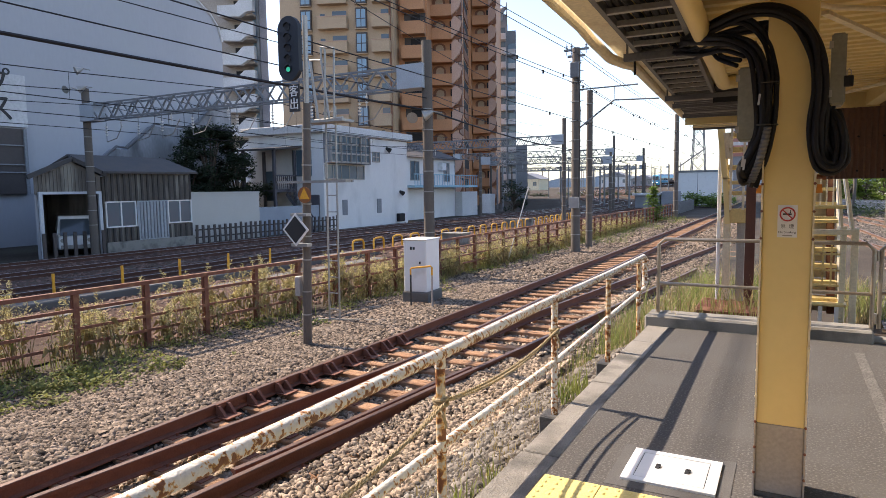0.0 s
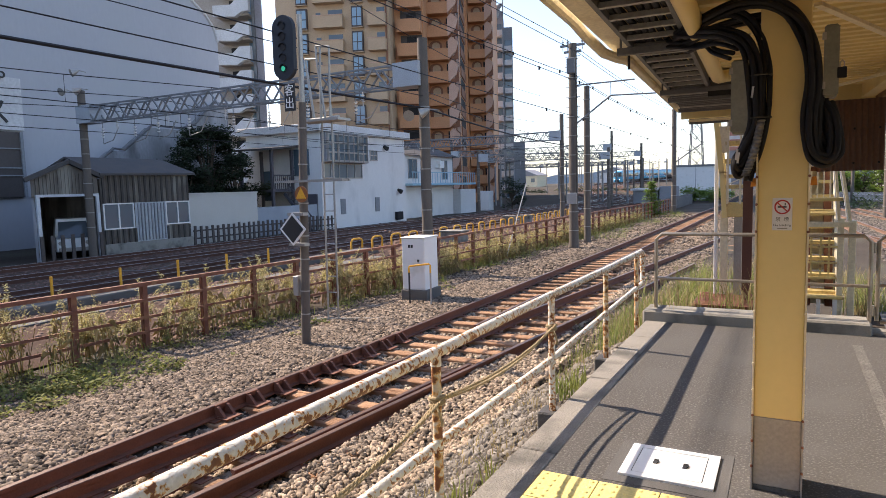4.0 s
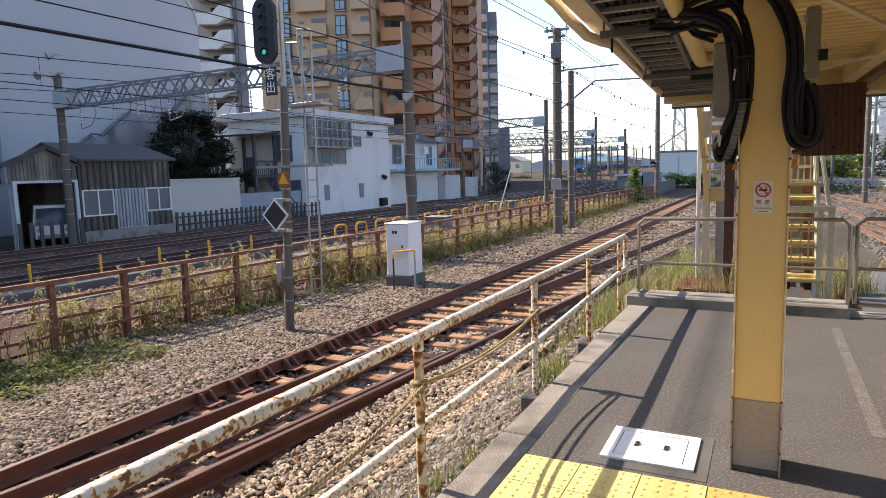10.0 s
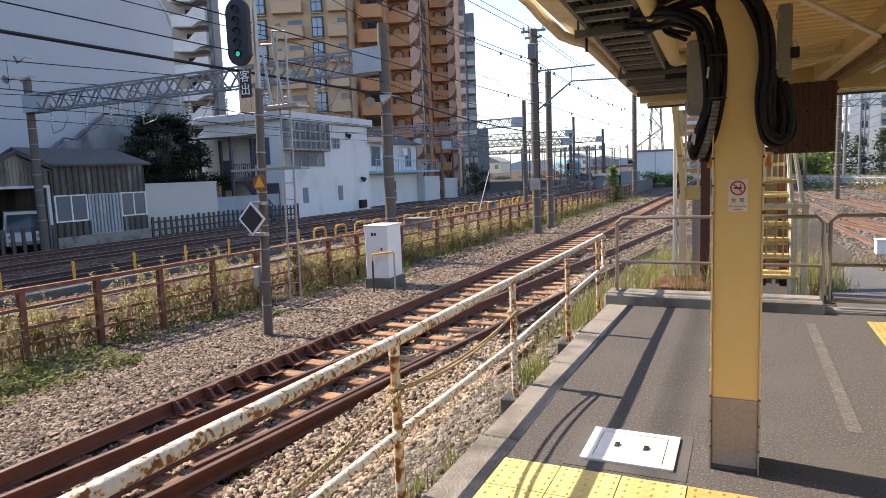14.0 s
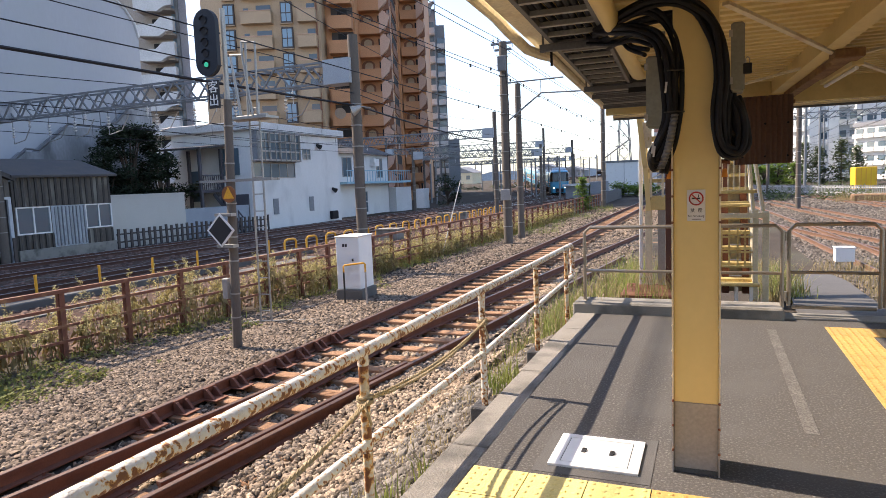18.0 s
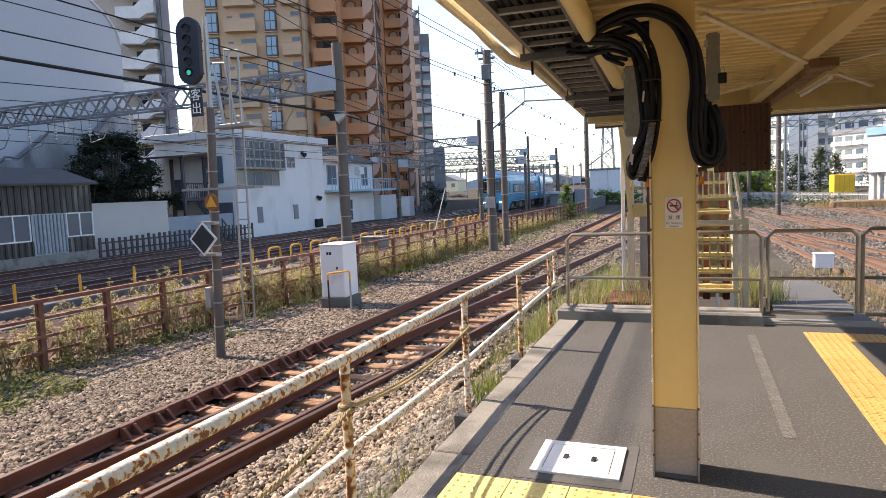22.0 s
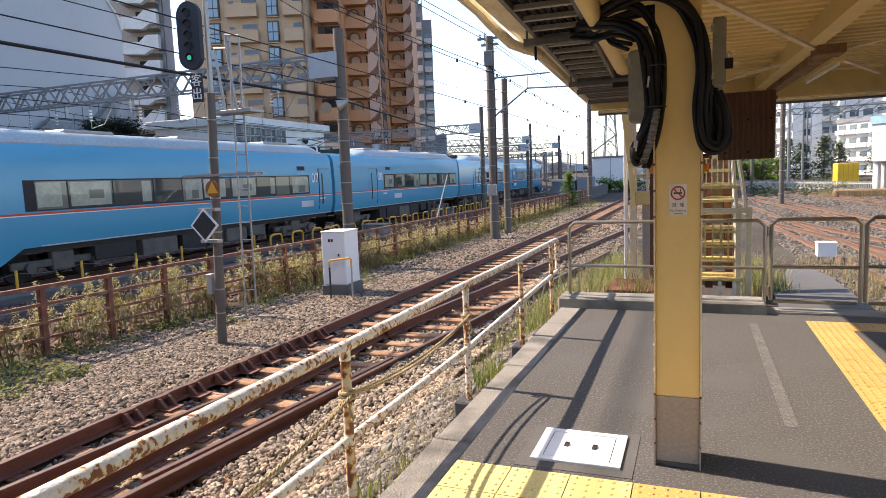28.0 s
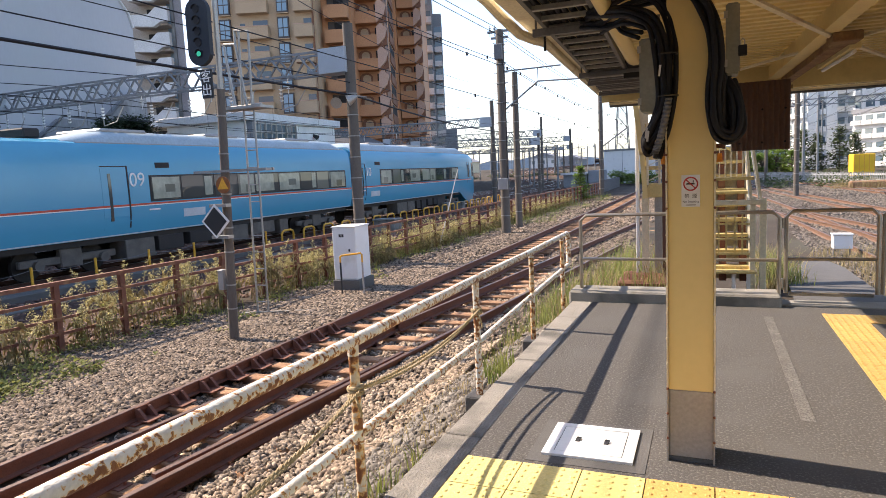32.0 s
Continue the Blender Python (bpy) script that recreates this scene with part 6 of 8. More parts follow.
# great grey hall
hall = thing("grey_hall", "huge plain grey hall with a curved roof shoulder", "hall")
sil = [(-40, -1.2), (34.0, -1.2), (34.0, 12.2), (33.7, 13.1), (33.0, 13.9), (31.6, 14.8), (28.5, 16.0), (22, 17.2), (10, 18.2), (-40, 18.5)]
b = Build()
b.prism(sil, Matrix(((0, 0, 1, -62), (1, 0, 0, 0), (0, 1, 0, 0), (0, 0, 0, 1))), Matrix(((0, 0, 1, -36), (1, 0, 0, 0), (0, 1, 0, 0), (0, 0, 0, 1))))
part("wall_shell", b, M["grey_wall"], hall)
for z in (6.4,):
    b = Build()
    b.box(-36, -38, z, -35.985, 33.9, z + 0.03)
    part("panel_seam", b, M["grey_wall"], hall)
b = Build()
edge = [(y, z) for y, z in sil[2:8]]
b.tube([(-35.95, y, z) for y, z in edge], 0.09, 6)
part("edge_trim", b, M["facade_white"], hall)
M["stained_concrete"] = mat("stained_concrete", (0.34, 0.345, 0.36), 0.9, second=(0.2, 0.205, 0.21), scale=0.7, amount=0.8, fine=9, bump=0.1, stain=(0.13, 0.13, 0.135), stain_scale=0.9, stain_cut=(0.52, 0.66), stretch=(1, 1, 0.4))
STAIR_TOP = [(23.2, 3.1), (24.0, 3.7), (24.8, 4.35), (25.5, 4.3), (27.55, 5.9), (29.8, 5.85), (31.0, 6.3), (32.6, 7.8), (33.9, 7.8)]
b = Build()
b.prism([(23.2, -1.2)] + [(y, z - 0.15) for y, z in STAIR_TOP] + [(33.9, -1.2)], Matrix(((0, 0, 1, -36), (1, 0, 0, 0), (0, 1, 0, 0), (0, 0, 0, 1))), Matrix(((0, 0, 1, -35.3), (1, 0, 0, 0), (0, 1, 0, 0), (0, 0, 0, 1))))
part("stair_block", b, M["stained_concrete"], hall, "stained concrete stair block against the wall")
b = Build()
b.tube([(-35.28, y, z) for y, z in STAIR_TOP], 0.07, 6)
part("stair_edge", b, M["tray"], hall, "dark stair edge")
b = Build()
b.tube([(-35.3, y, z + 1.0) for y, z in STAIR_TOP[4:]], 0.03, 6)
part("stair_rail", b, M["tray"], hall)
for y, z in ((27.55, 5.9), (28.6, 5.88), (29.8, 5.85), (31.0, 6.3), (31.8, 7.05), (32.6, 7.8)):
    b = Build()
    b.tube([(-35.3, y, z), (-35.3, y, z + 1.0)], 0.025, 6)
    part("rail_post", b, M["tray"], hall)
b = Build()
b.box(-35.98, 12.0, 5.1, -35.8, 20.1, 7.8)
board = part("sign_board", b, M["facade_white"], hall, "white sign board with dark characters")
for chr_, y, z in (("プ", 18.6, 7.25), ("ス", 18.7, 5.95)):
    lettering(chr_, 1.55, "ink", board, pose(-35.78, y, z, 90, 0, 90))
b = Build()
b.box(-35.98, 8.5, 1.6, -35.7, 19.9, 5.0)
part("dark_window_band", b, M["frame_dark"], hall)
for y in (11.2, 13.0, 14.8, 16.6, 18.2, 19.75):
    b = Build()
    b.box(-35.7, y, 1.6, -35.6, y + 0.15, 5.0)
    part("mullion", b, M["facade_grey"], hall)
for z in (2.7, 3.1, 4.1):
    b = Build()
    b.box(-35.68, 8.5, z, -35.62, 19.9, z + 0.06)
    part("transom", b, M["facade_grey"], hall)
b = Build()
b.box(-36, -9, -1.2, -33.5, 15.2, 2.4)
solo("low_annex", b, M["stained_concrete"], "low grey annex below the hall", "building")

# white flats and ochre tower behind the hall, in axes of their own: x along the fronts, y into the depth
TW = Matrix.Translation((0, 0, -1.2)) @ Matrix.Rotation(radians(21.2), 4, "Z")
ST = 2.93


def slab_shape(outline, y0, y1):
    """An outline in x and z, swept through the depth."""
    b = Build()
    b.prism(outline, Matrix(((1, 0, 0, 0), (0, 0, 1, y1), (0, 1, 0, 0), (0, 0, 0, 1))), Matrix(((1, 0, 0, 0), (0, 0, 1, y0), (0, 1, 0, 0), (0, 0, 0, 1))))
    return b


flats = thing("white_flats", "tall white apartment block with stacked slanting balconies", "building", TW)
b = Build()
b.prism([(-50, 81), (-33.2, 81), (-39.4, 95), (-50, 95)], pose(0, 0, 0), pose(0, 0, 46))
part("wall_shell", b, M["flat_cream"], flats)
b = Build()
b.prism([(-33.2, 80.2), (-32.0, 80.2), (-38.6, 95), (-39.2, 95), (-33.2, 81)], pose(0, 0, 0), pose(0, 0, 46))
part("wall", b, M["flat_mauve"], flats, "grey-mauve end wall")
b = Build()
b.box(-33.28, 79.9, 0, -32.95, 80.2, 46)
part("pillar", b, M["gantry"], flats, "dark pillar strip")
for k in range(15):
    z = 23.76 - 6 * ST + k * ST - ST
    bal = part("balcony", slab_shape([(-37.6, z - 0.8), (-35.3, z - 0.8), (-34.4, z), (-33.0, z), (-33.0, z - 1.6), (-33.9, z - 1.7), (-34.8, z - 2.25), (-37.6, z - 2.1)], 78.3, 79.0), M["facade_white"], flats, "white slanting balcony wall")
    b = Build()
    b.box(-37.6, 79.0, z - 2.0, -33.3, 81.0, z - 1.75)
    part("deck", b, M["flat_cream"], bal)
    b = Build()
    b.box(-34.15, 80.9, z - 3.0, -33.6, 80.98, z - 1.0)
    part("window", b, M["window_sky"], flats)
    # flat near-black panel for the shade inside the balcony opening
    b = Build()
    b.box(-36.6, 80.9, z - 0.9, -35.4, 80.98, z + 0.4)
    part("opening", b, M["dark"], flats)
    b = Build()
    b.box(-33.6, 80.0, z - 1.9, -33.3, 80.2, z - 0.4)
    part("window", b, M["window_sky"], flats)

tower = thing("apartment_tower", "tall ochre and tan tiled apartment tower with rows of balconies", "building", TW)
NST = 14
H = 46.0


def tb(name, x0, y0, z0, x1, y1, z1, material, parent=None, label=""):
    b = Build()
    b.box(x0, y0, z0, x1, y1, z1)
    return part(name, b, M[material], parent or tower, label)


tb("wall", -29.6, 78.5, 0, -15.45, 96, H, "tile_tan", label="tan tiled front")
tb("wall", -15.45, 82, 0, -11.8, 98, H, "tile_orange")
tb("wall", -13.0, 86.6, 0, -8.6, 112, H, "tile_orange")
tb("wall", -8.6, 109.6, 0, -4.39, 138, H, "tile_orange")
tb("wall", -6.2, 140.4, 0, -3.2, 150, 39.4, "facade_grey")
tb("wall", -3.2, 142.4, 0, -1.3, 150, 36.5, "facade_grey")
tb("wall", -1.3, 150, 0, 1.2, 152, 12.5, "facade_grey")
tb("pilaster", -8.72, 106.8, 0, -8.3, 109.6, H, "tile_orange")
tb("downpipe", -15.9, 78.3, 0, -15.72, 78.5, H, "tile_brown_shade")
for k in range(NST):
    z = -0.77 + k * ST
    # bay windows
    for x in (-26.9, -20.0):
        w = tb("bay_window", x, 78.15, z - 0.35, x + 1.35, 78.5, z + 2.1, "frame_dark", label="narrow bay window")
        tb("sill", x - 0.05, 78.1, z - 0.45, x + 1.4, 78.5, z - 0.35, "tile_tan", w)
        for a in (0.12, 0.72):
            # both rows of panes carry the painted sky reflection
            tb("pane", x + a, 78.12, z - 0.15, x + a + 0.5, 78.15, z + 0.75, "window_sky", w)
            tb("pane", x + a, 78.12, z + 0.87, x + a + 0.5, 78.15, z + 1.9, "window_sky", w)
    # tan balconies
    for x0, x1 in ((-24.6, -20.95), (-17.9, -15.75)):
        bl = tb("balcony", x0, 77.4, z - 0.4, x1, 78.5, z + 1.0, "tile_tan", label="tan tiled balcony")
        tb("coping", x0 - 0.03, 77.35, z + 1.0, x1 + 0.03, 77.6, z + 1.07, "tile_pink_lit", bl)
        tb("opening", x0 + 0.15, 78.44, z + 1.05, x1 - 0.15, 78.48, z + 2.2, "tile_tan", bl)
        tb("pane", x0 + (x1 - x0) * 0.45, 78.4, z + 1.1, x1 - 0.25, 78.44, z + 1.85, "window_dim", bl)
    tb("window", -24.5, 78.42, z + 1.0, -23.9, 78.5, z + 1.6, "window_dim")
    # ochre recessed balconies
    z -= 0.2
    bl = tb("balcony", -14.9, 80.4, z - 0.5, -12.0, 82, z + 1.05, "tile_orange", label="ochre tiled balcony")
    # dark sheets on the wall painted as the shaded balcony recess
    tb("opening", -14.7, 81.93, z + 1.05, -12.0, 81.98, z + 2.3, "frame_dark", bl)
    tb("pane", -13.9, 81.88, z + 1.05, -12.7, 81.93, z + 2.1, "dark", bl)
    # stepped balconies with slanting sides, in two columns one behind the other
    for x0, x1, yf, zz in ((-12.1, -9.1, 85.0, z + 0.14), (-8.1, -5.5, 108.0, z + 1.62)):
        bl = tb("balcony", x0, yf, zz - 0.4, x1, yf + 1.6, zz + 1.05, "tile_orange", label="stepped ochre balcony")
        # the fin's sunlit face is put into its tile colour
        part("side_fin", slab_shape([(x1, zz - 0.4), (x1, zz + 2.0), (x1 + 0.5, zz + 2.45), (x1 + 1.3, zz + 1.75), (x1 + 1.0, zz + 0.55)], yf - 0.1, yf + 0.5), M["tile_pink_lit"], bl, "slanting side wall with sunlight painted in pale pink")
        # brown slab behind the fin drawn as its shade
        part("fin_shade", slab_shape([(x1 + 1.0, zz + 0.55), (x1 + 1.3, zz + 1.75), (x1 + 1.3, zz - 0.2), (x1 + 0.3, zz - 0.4)], yf + 0.5, yf + 1.0), M["tile_brown_shade"], bl)
        cx = x0 + 0.35 + 0.85
        # flat brown arch whose colour stands for the shade of a recess
        part("arched_opening", slab_shape([(cx - 0.85, zz + 1.05), (cx + 0.85, zz + 1.05)] + [(cx + 0.85 * math.cos(a), zz + 1.75 + 0.6 * math.sin(a)) for a in steps(0, math.pi, 0.4)], yf + 1.5, yf + 1.58), M["tile_brown_shade"], bl, "flat dark brown arch painted as a shaded opening")
        part("pale_panel", slab_shape([(cx - 0.45, zz + 1.05), (cx + 0.6, zz + 1.05)] + [(cx + 0.08 + 0.52 * math.cos(a), zz + 1.7 + 0.42 * math.sin(a)) for a in steps(0, math.pi, 0.5)], yf + 1.44, yf + 1.5), M["tile_tan"], bl)
        # black strip painted where shade fills the gap by the fin
        tb("dark_gap", x1 - 0.35, yf + 1.5, zz + 1.05, x1, yf + 1.58, zz + 2.2, "dark", bl)
    # flank openings between the columns, their deep shade painted as flat black panels
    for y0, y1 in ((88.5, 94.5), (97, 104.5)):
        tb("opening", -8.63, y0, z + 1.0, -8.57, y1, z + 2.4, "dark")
        tb("parapet", -8.6, y0, z - 0.3, -8.45, y1, z + 1.0, "tile_brown_shade")
for k in range(13):
    # white balconies of the far wing
    z = 34.0 + 1.2 - 12 * ST + k * ST
    bl = tb("balcony", -5.3, 138.6, z - 1.2, -3.35, 140.4, z, "facade_white", label="white balcony panel")
    tb("opening", -5.2, 140.3, z, -3.5, 140.38, z + 1.5, "window", bl)
    if k < 12:
        bl = tb("balcony", -3.0, 141.0, z - 1.0, -1.4, 142.4, z + 0.1, "facade_white", label="white balcony panel")
        tb("opening", -2.9, 142.3, z + 0.1, -1.5, 142.38, z + 1.5, "window", bl)
tb("rail_tube", -3.3, 140.8, 0, -3.1, 141.0, 42, "gantry")
b = Build()
b.tube([(-5.0, 139.5, 38.0), (-4.2, 139.5, 40.0), (-3.3, 139.5, 40.6)], 0.9, 10, r1=0.3)
part("roof_funnel", b, M["gantry"], tower)
# two-storey annex with a blue balcony
annex = thing("trackside_annex", "pale two-storey annex with a blue balcony and steel stair", "building")
b = Build()
b.box(-38, 48.6, -1.2, -30.2, 58.8, 4.6)
part("wall_shell", b, M["white_wall"], annex)
b = Build()
b.add([(-29.6, 48.2, 4.5), (-29.6, 59.2, 4.5), (-34, 59.2, 6.2), (-34, 48.2, 6.2), (-38.5, 59.2, 4.5), (-38.5, 48.2, 4.5)], [(0, 1, 2, 3), (3, 2, 4, 5), (0, 3, 5), (1, 4, 2)])
part("roof", b, M["roof"], annex)
b = Build()
b.box(-30.2, 48.6, 1.75, -28.9, 61.5, 1.95)
bal = part("balcony_deck", b, M["skyblue"], annex, "blue balcony deck")
for y in steps(48.7, 61.4, 0.5):
    b = Build()
    b.box(-28.96, y - 0.02, 1.95, -28.92, y + 0.02, 2.9)
    part("baluster", b, M["skyblue"], bal)
b = Build()
b.box(-28.98, 48.6, 2.9, -28.9, 61.5, 2.97)
part("hand_rail", b, M["skyblue"], bal)
window(annex, -30.2, 50, 51.6, 2.4, 4.2, 2, 1, "grey_paint", 0.07)
window(annex, -30.2, 53, 54.4, -1.0, 1.1, 2, 2, "white", 0.09)
window(annex, -30.2, 56.4, 57.6, 2.3, 4.2, 2, 1, "grey_paint", 0.07)
b = Build()
b.box(-30.2, 55.2, 3.4, -29.7, 56.1, 4.1, chamfer=0.03)
part("air_conditioner", b, M["white"], annex)
b = Build()
b.box(-33, 58.9, -1.2, -29.4, 62.5, 1.3)
solo("lean_to", b, M["facade_white"], "small pale lean-to beside the annex", "lean-to")
b = Build()
b.box(-30.5, 65.5, -1.2, -29.2, 66.8, 1.0, chamfer=0.03)
solo("switch_cabinet", b, M["facade_white"], "pale switch cabinet beside the line", "cabinet")

# small far houses beyond the curve
for x, y, w, d, h, m in ((-67, 158, 6, 5, 4.2, "facade_white"), (-75, 176, 7, 6, 4.6, "cream_pale"), (-50, 262, 9, 7, 5.0, "facade_grey"), (-80, 215, 10, 8, 6, "cream_pale"), (-22, 300, 12, 9, 4.5, "facade_grey"), (-6, 320, 14, 9, 5, "facade_white"), (-95, 240, 12, 9, 7, "facade_white"), (-36, 340, 14, 9, 6, "facade_grey"), (-70, 300, 14, 9, 7, "facade_white")):
    h0 = bank(x, y)
    hs = thing("far_house", "small pale far house with a grey pitched roof", "house", pose(x, y, h0 - 0.3, 0, 0, random.uniform(-20, 20)), group="far houses")
    b = Build()
    b.box(-w / 2, -d / 2, 0, w / 2, d / 2, h * 0.68)
    part("wall_shell", b, M[m], hs)
    b = Build()
    b.prism([(-w / 2 - 0.5, 0), (w / 2 + 0.5, 0), (0, h * 0.36)], pose(0, d / 2 + 0.4, h * 0.68, 90), pose(0, -d / 2 - 0.4, h * 0.68, 90))
    part("roof", b, M["facade_grey"], hs)
    for i in range(3):
        b = Build()
        xx = -w / 2 + w * (i + 0.5) / 3
        b.box(xx - 0.7, -d / 2 - 0.05, h * 0.3, xx + 0.7, -d / 2, h * 0.52)
        part("window", b, M["window"], hs)


M["pole_dark"] = mat("dark_rusty_pole", (0.075, 0.055, 0.045), 0.7, scale=3, fine=40, bump=0.15)
M["pale_fence"] = mat("pale_grey_fence", (0.42, 0.42, 0.41), 0.8, scale=1, fine=20, bump=0.05, rand=0.15)
M["faded_red"] = mat("faded_red_band", (0.45, 0.22, 0.17), 0.8, bump=0.0)


# ---- beyond the platform end and on the far side ----
M["stair_yellow"] = mat("worn_yellow_cream", (0.72, 0.56, 0.22), 0.55, second=(0.6, 0.45, 0.18), scale=6, fine=50, bump=0.08, stain=(0.3, 0.2, 0.1), stain_scale=9, stain_cut=(0.56, 0.7))
stair = thing("steel_stair", "cream painted steel stair beyond the platform end", "stair")
for x in (0.06, 0.53):
    b = Build()
    b.bar((x, 9.22, -0.2), (x, 10.8, 1.85), 0.035, 0.19)
    part("stringer", b, M["cream_pale"], stair)
for k in range(9):
    y, z = 9.24 + 0.16 * k, 0.06 + 0.197 * k
    b = Build()
    b.box(0.08, y, z, 0.51, y + 0.25, z + 0.03, chamfer=0.006)
    b.box(0.08, y - 0.012, z - 0.012, 0.51, y, z + 0.034)
    part("tread", b, M["stair_yellow"], stair, "worn yellow-cream stair tread")
    for x in (0.15, 0.4):
        b = Build()
        b.box(x, y + 0.02, z - 0.165, x + 0.09, y + 0.2, z - 0.01)
        part("tread_bracket", b, M["fence"], stair, "dark rusty tread bracket")
    b = Build()
    b.box(0.08, y + 0.215, z - 0.167, 0.51, y + 0.228, z)
    part("riser", b, M["cream_pale"], stair)
for x in (0.144, 0.234, 0.336, 0.425):
    b = Build()
    b.box(x - 0.011, 9.17, 0.26, x + 0.011, 9.192, 0.82)
    part("guard_bar", b, M["stair_yellow"], stair)
for z in (0.265, 0.455, 0.655, 0.815):
    b = Build()
    b.box(0.09, 9.165, z - 0.012, 0.53, 9.196, z + 0.012)
    part("guard_rail", b, M["stair_yellow"], stair)
for x, w in ((0.545, 0.032), (0.665, 0.038)):
    b = Build()
    b.box(x - w, 9.16, -0.5, x + w, 9.24, 1.0 if w < 0.035 else 0.98, chamfer=0.006)
    part("post", b, M["cream_pale"], stair, "pale square post")
b = Build()
b.box(0.08, 9.13, 0.9, 0.7, 9.17, 0.965, chamfer=0.005)
part("cross_plate", b, M["cream_pale"], stair, "pale cross plate")
for z, y in ((1.04, 9.6), (1.235, 9.16)):
    b = Build()
    b.box(0.07, y, z - 0.02, 0.56, y + 0.07, z + 0.025, chamfer=0.005)
    part("cross_bar", b, M["stair_yellow"], stair)
for (x0, z0), (x1, z1), w in (((0.64, 0.97), (0.54, 1.65), 0.06), ((0.525, 0.97), (0.475, 1.65), 0.04)):
    for k in range(2):
        b = Build()
        b.bar((x0, 9.2 + 0.3 * k, z0), (x0 + (x1 - x0) * 2.0, 9.35 + 0.3 * k, z0 + (z1 - z0) * 2.0), w, 0.03)
        part("leaning_post", b, M["white" if k else "cream_pale"], stair, "pale leaning post")
for x in steps(0.09, 0.46, 0.075):
    b = Build()
    b.box(x - 0.008, 10.0, 1.2, x + 0.008, 10.02, 2.1)
    part("upper_bar", b, M["cream_pale"], stair)
b = Build()
b.box(0.06, 9.05, 0.02, 0.6, 9.3, 0.055, chamfer=0.008)
part("bottom_step", b, M["stair_yellow"], stair, "yellow bottom step")
for x in (0.3, 0.475):
    b = Build()
    b.box(x, 9.1, -0.45, x + 0.045, 9.16, 0.02)
    part("foot_leg", b, M["white"], stair)
cage = thing("step_cage", "cream steel step cage on posts beyond the platform end", "steel frame")
for x, w, m in ((-0.87, 0.022, "white"), (-0.77, 0.045, "cream_pale"), (-0.6, 0.05, "steel")):
    b = Build()
    b.box(x - w, 9.16, -0.8, x + w, 9.24, 1.1 if m != "white" else 2.2, chamfer=0.005)
    part("post", b, M[m], cage, "pale post" if m != "steel" else "grey steel post")
for s, y in ((0, 9.1), (1, 9.42)):
    b = Build()
    b.bar((-0.885, y, 2.35), (-0.8, y, 1.6), 0.065, 0.03, (0, 1, 0))
    b.bar((-0.8, y, 1.62), (-0.76, y, 1.02), 0.06, 0.03, (0, 1, 0))
    part("side_plate", b, M["cream"], cage, "bent cream side plate")
for z, h in ((1.03, 0.19), (1.395, 0.05), (1.53, 0.05), (1.72, 0.06), (1.95, 0.06), (2.14, 0.06)):
    b = Build()
    b.box(-0.77, 9.1, z, -0.5, 9.4 if h < 0.1 else 9.13, z + h, chamfer=0.008)
    part("step", b, M["stair_yellow"], cage, "yellow-cream step plate")
for z in (1.24, 1.44):
    b = Build()
    b.bar((-0.75, 9.12, z), (-0.56, 9.12, z + 0.09), 0.014, 0.014)
    part("diagonal_bar", b, M["cream_pale"], cage)
for x in (-0.73, -0.58):
    b = Build()
    b.box(x - 0.014, 9.09, 1.2, x + 0.014, 9.12, 2.3)
    part("upright", b, M["cream_pale"], cage)
b = Build()
b.box(-0.84, 9.1, 1.86, -0.74, 9.14, 2.2, chamfer=0.006)
part("upper_plate", b, M["cream_pale"], cage)
b = Build()
b.box(-0.53, 8.8, -0.3, -0.42, 8.9, 2.4)
solo("rusty_post", b, mat("rust_red_post", (0.13, 0.05, 0.032), 0.8, scale=6, fine=60, bump=0.2), "rust-red steel post behind the column", "post")
plt = thing("chequer_plate", "rust-red chequer plate step beyond the kerb", "step plate")
b = Build()
b.box(-1.06, 8.35, -0.1, -0.3, 9.3, 0.0, chamfer=0.008)
part("plate", b, M["fence"], plt)
for k in range(12):
    b = Build()
    b.box(-1.04, 8.38 + 0.075 * k, 0.0, -0.32, 8.4 + 0.075 * k, 0.006)
    part("rib", b, M["fence"], plt)
b = Build()
b.box(-1.0, 8.45, -0.6, -0.36, 9.2, -0.1)
part("support", b, M["concrete_dark"], plt)

wb = thing("equipment_box", "white equipment box on two legs beside the track", "equipment box", pose(3.28, 19.6, -1.17))
b = Build()
b.box(-0.22, -0.18, 0.2, 0.22, 0.18, 0.56, chamfer=0.012)
part("case", b, M["white"], wb)
b = Build()
b.box(-0.24, -0.2, 0.56, 0.24, 0.2, 0.59)
part("lid", b, M["white"], wb)
for x in (-0.18, 0.18):
    b = Build()
    b.tube([(x, 0, -0.05), (x, 0, 0.2)], 0.025, 8)
    part("leg", b, M["gantry"], wb)
pole("line_pole", "dark brown overhead line pole beyond the platform", 5.45, 48.6, 8.5, 0.17, True, "pole_dark")
for x, y, z in ((9, 75, 9), (13, 95, 9), (20, 62, 9), (6, 110, 9), (17, 120, 10), (25, 90, 9)):
    pole("line_pole", "far overhead line pole beyond the platform", x, y, z, 0.14, False, "gantry")
gantry("far lattice gantry beyond the platform", (5.45, 48.6), (22, 50), 7.0, 8.5, bands=False, bay=1.0)
gantry("far lattice gantry beyond the platform", (6, 80), (26, 82), 7.2, 8.6, bands=False, bay=1.4)
for x in (7.2, 9.8, 12.4, 15):
    for z in (5.6, 6.6):
        wire(rope_points((x, -4, z), (x + 0.5, 48.6, z), 0.3, 8), 0.012)
        wire(rope_points((x + 0.5, 48.6, z), (x + 1.5, 130, z), 0.6, 8), 0.014)

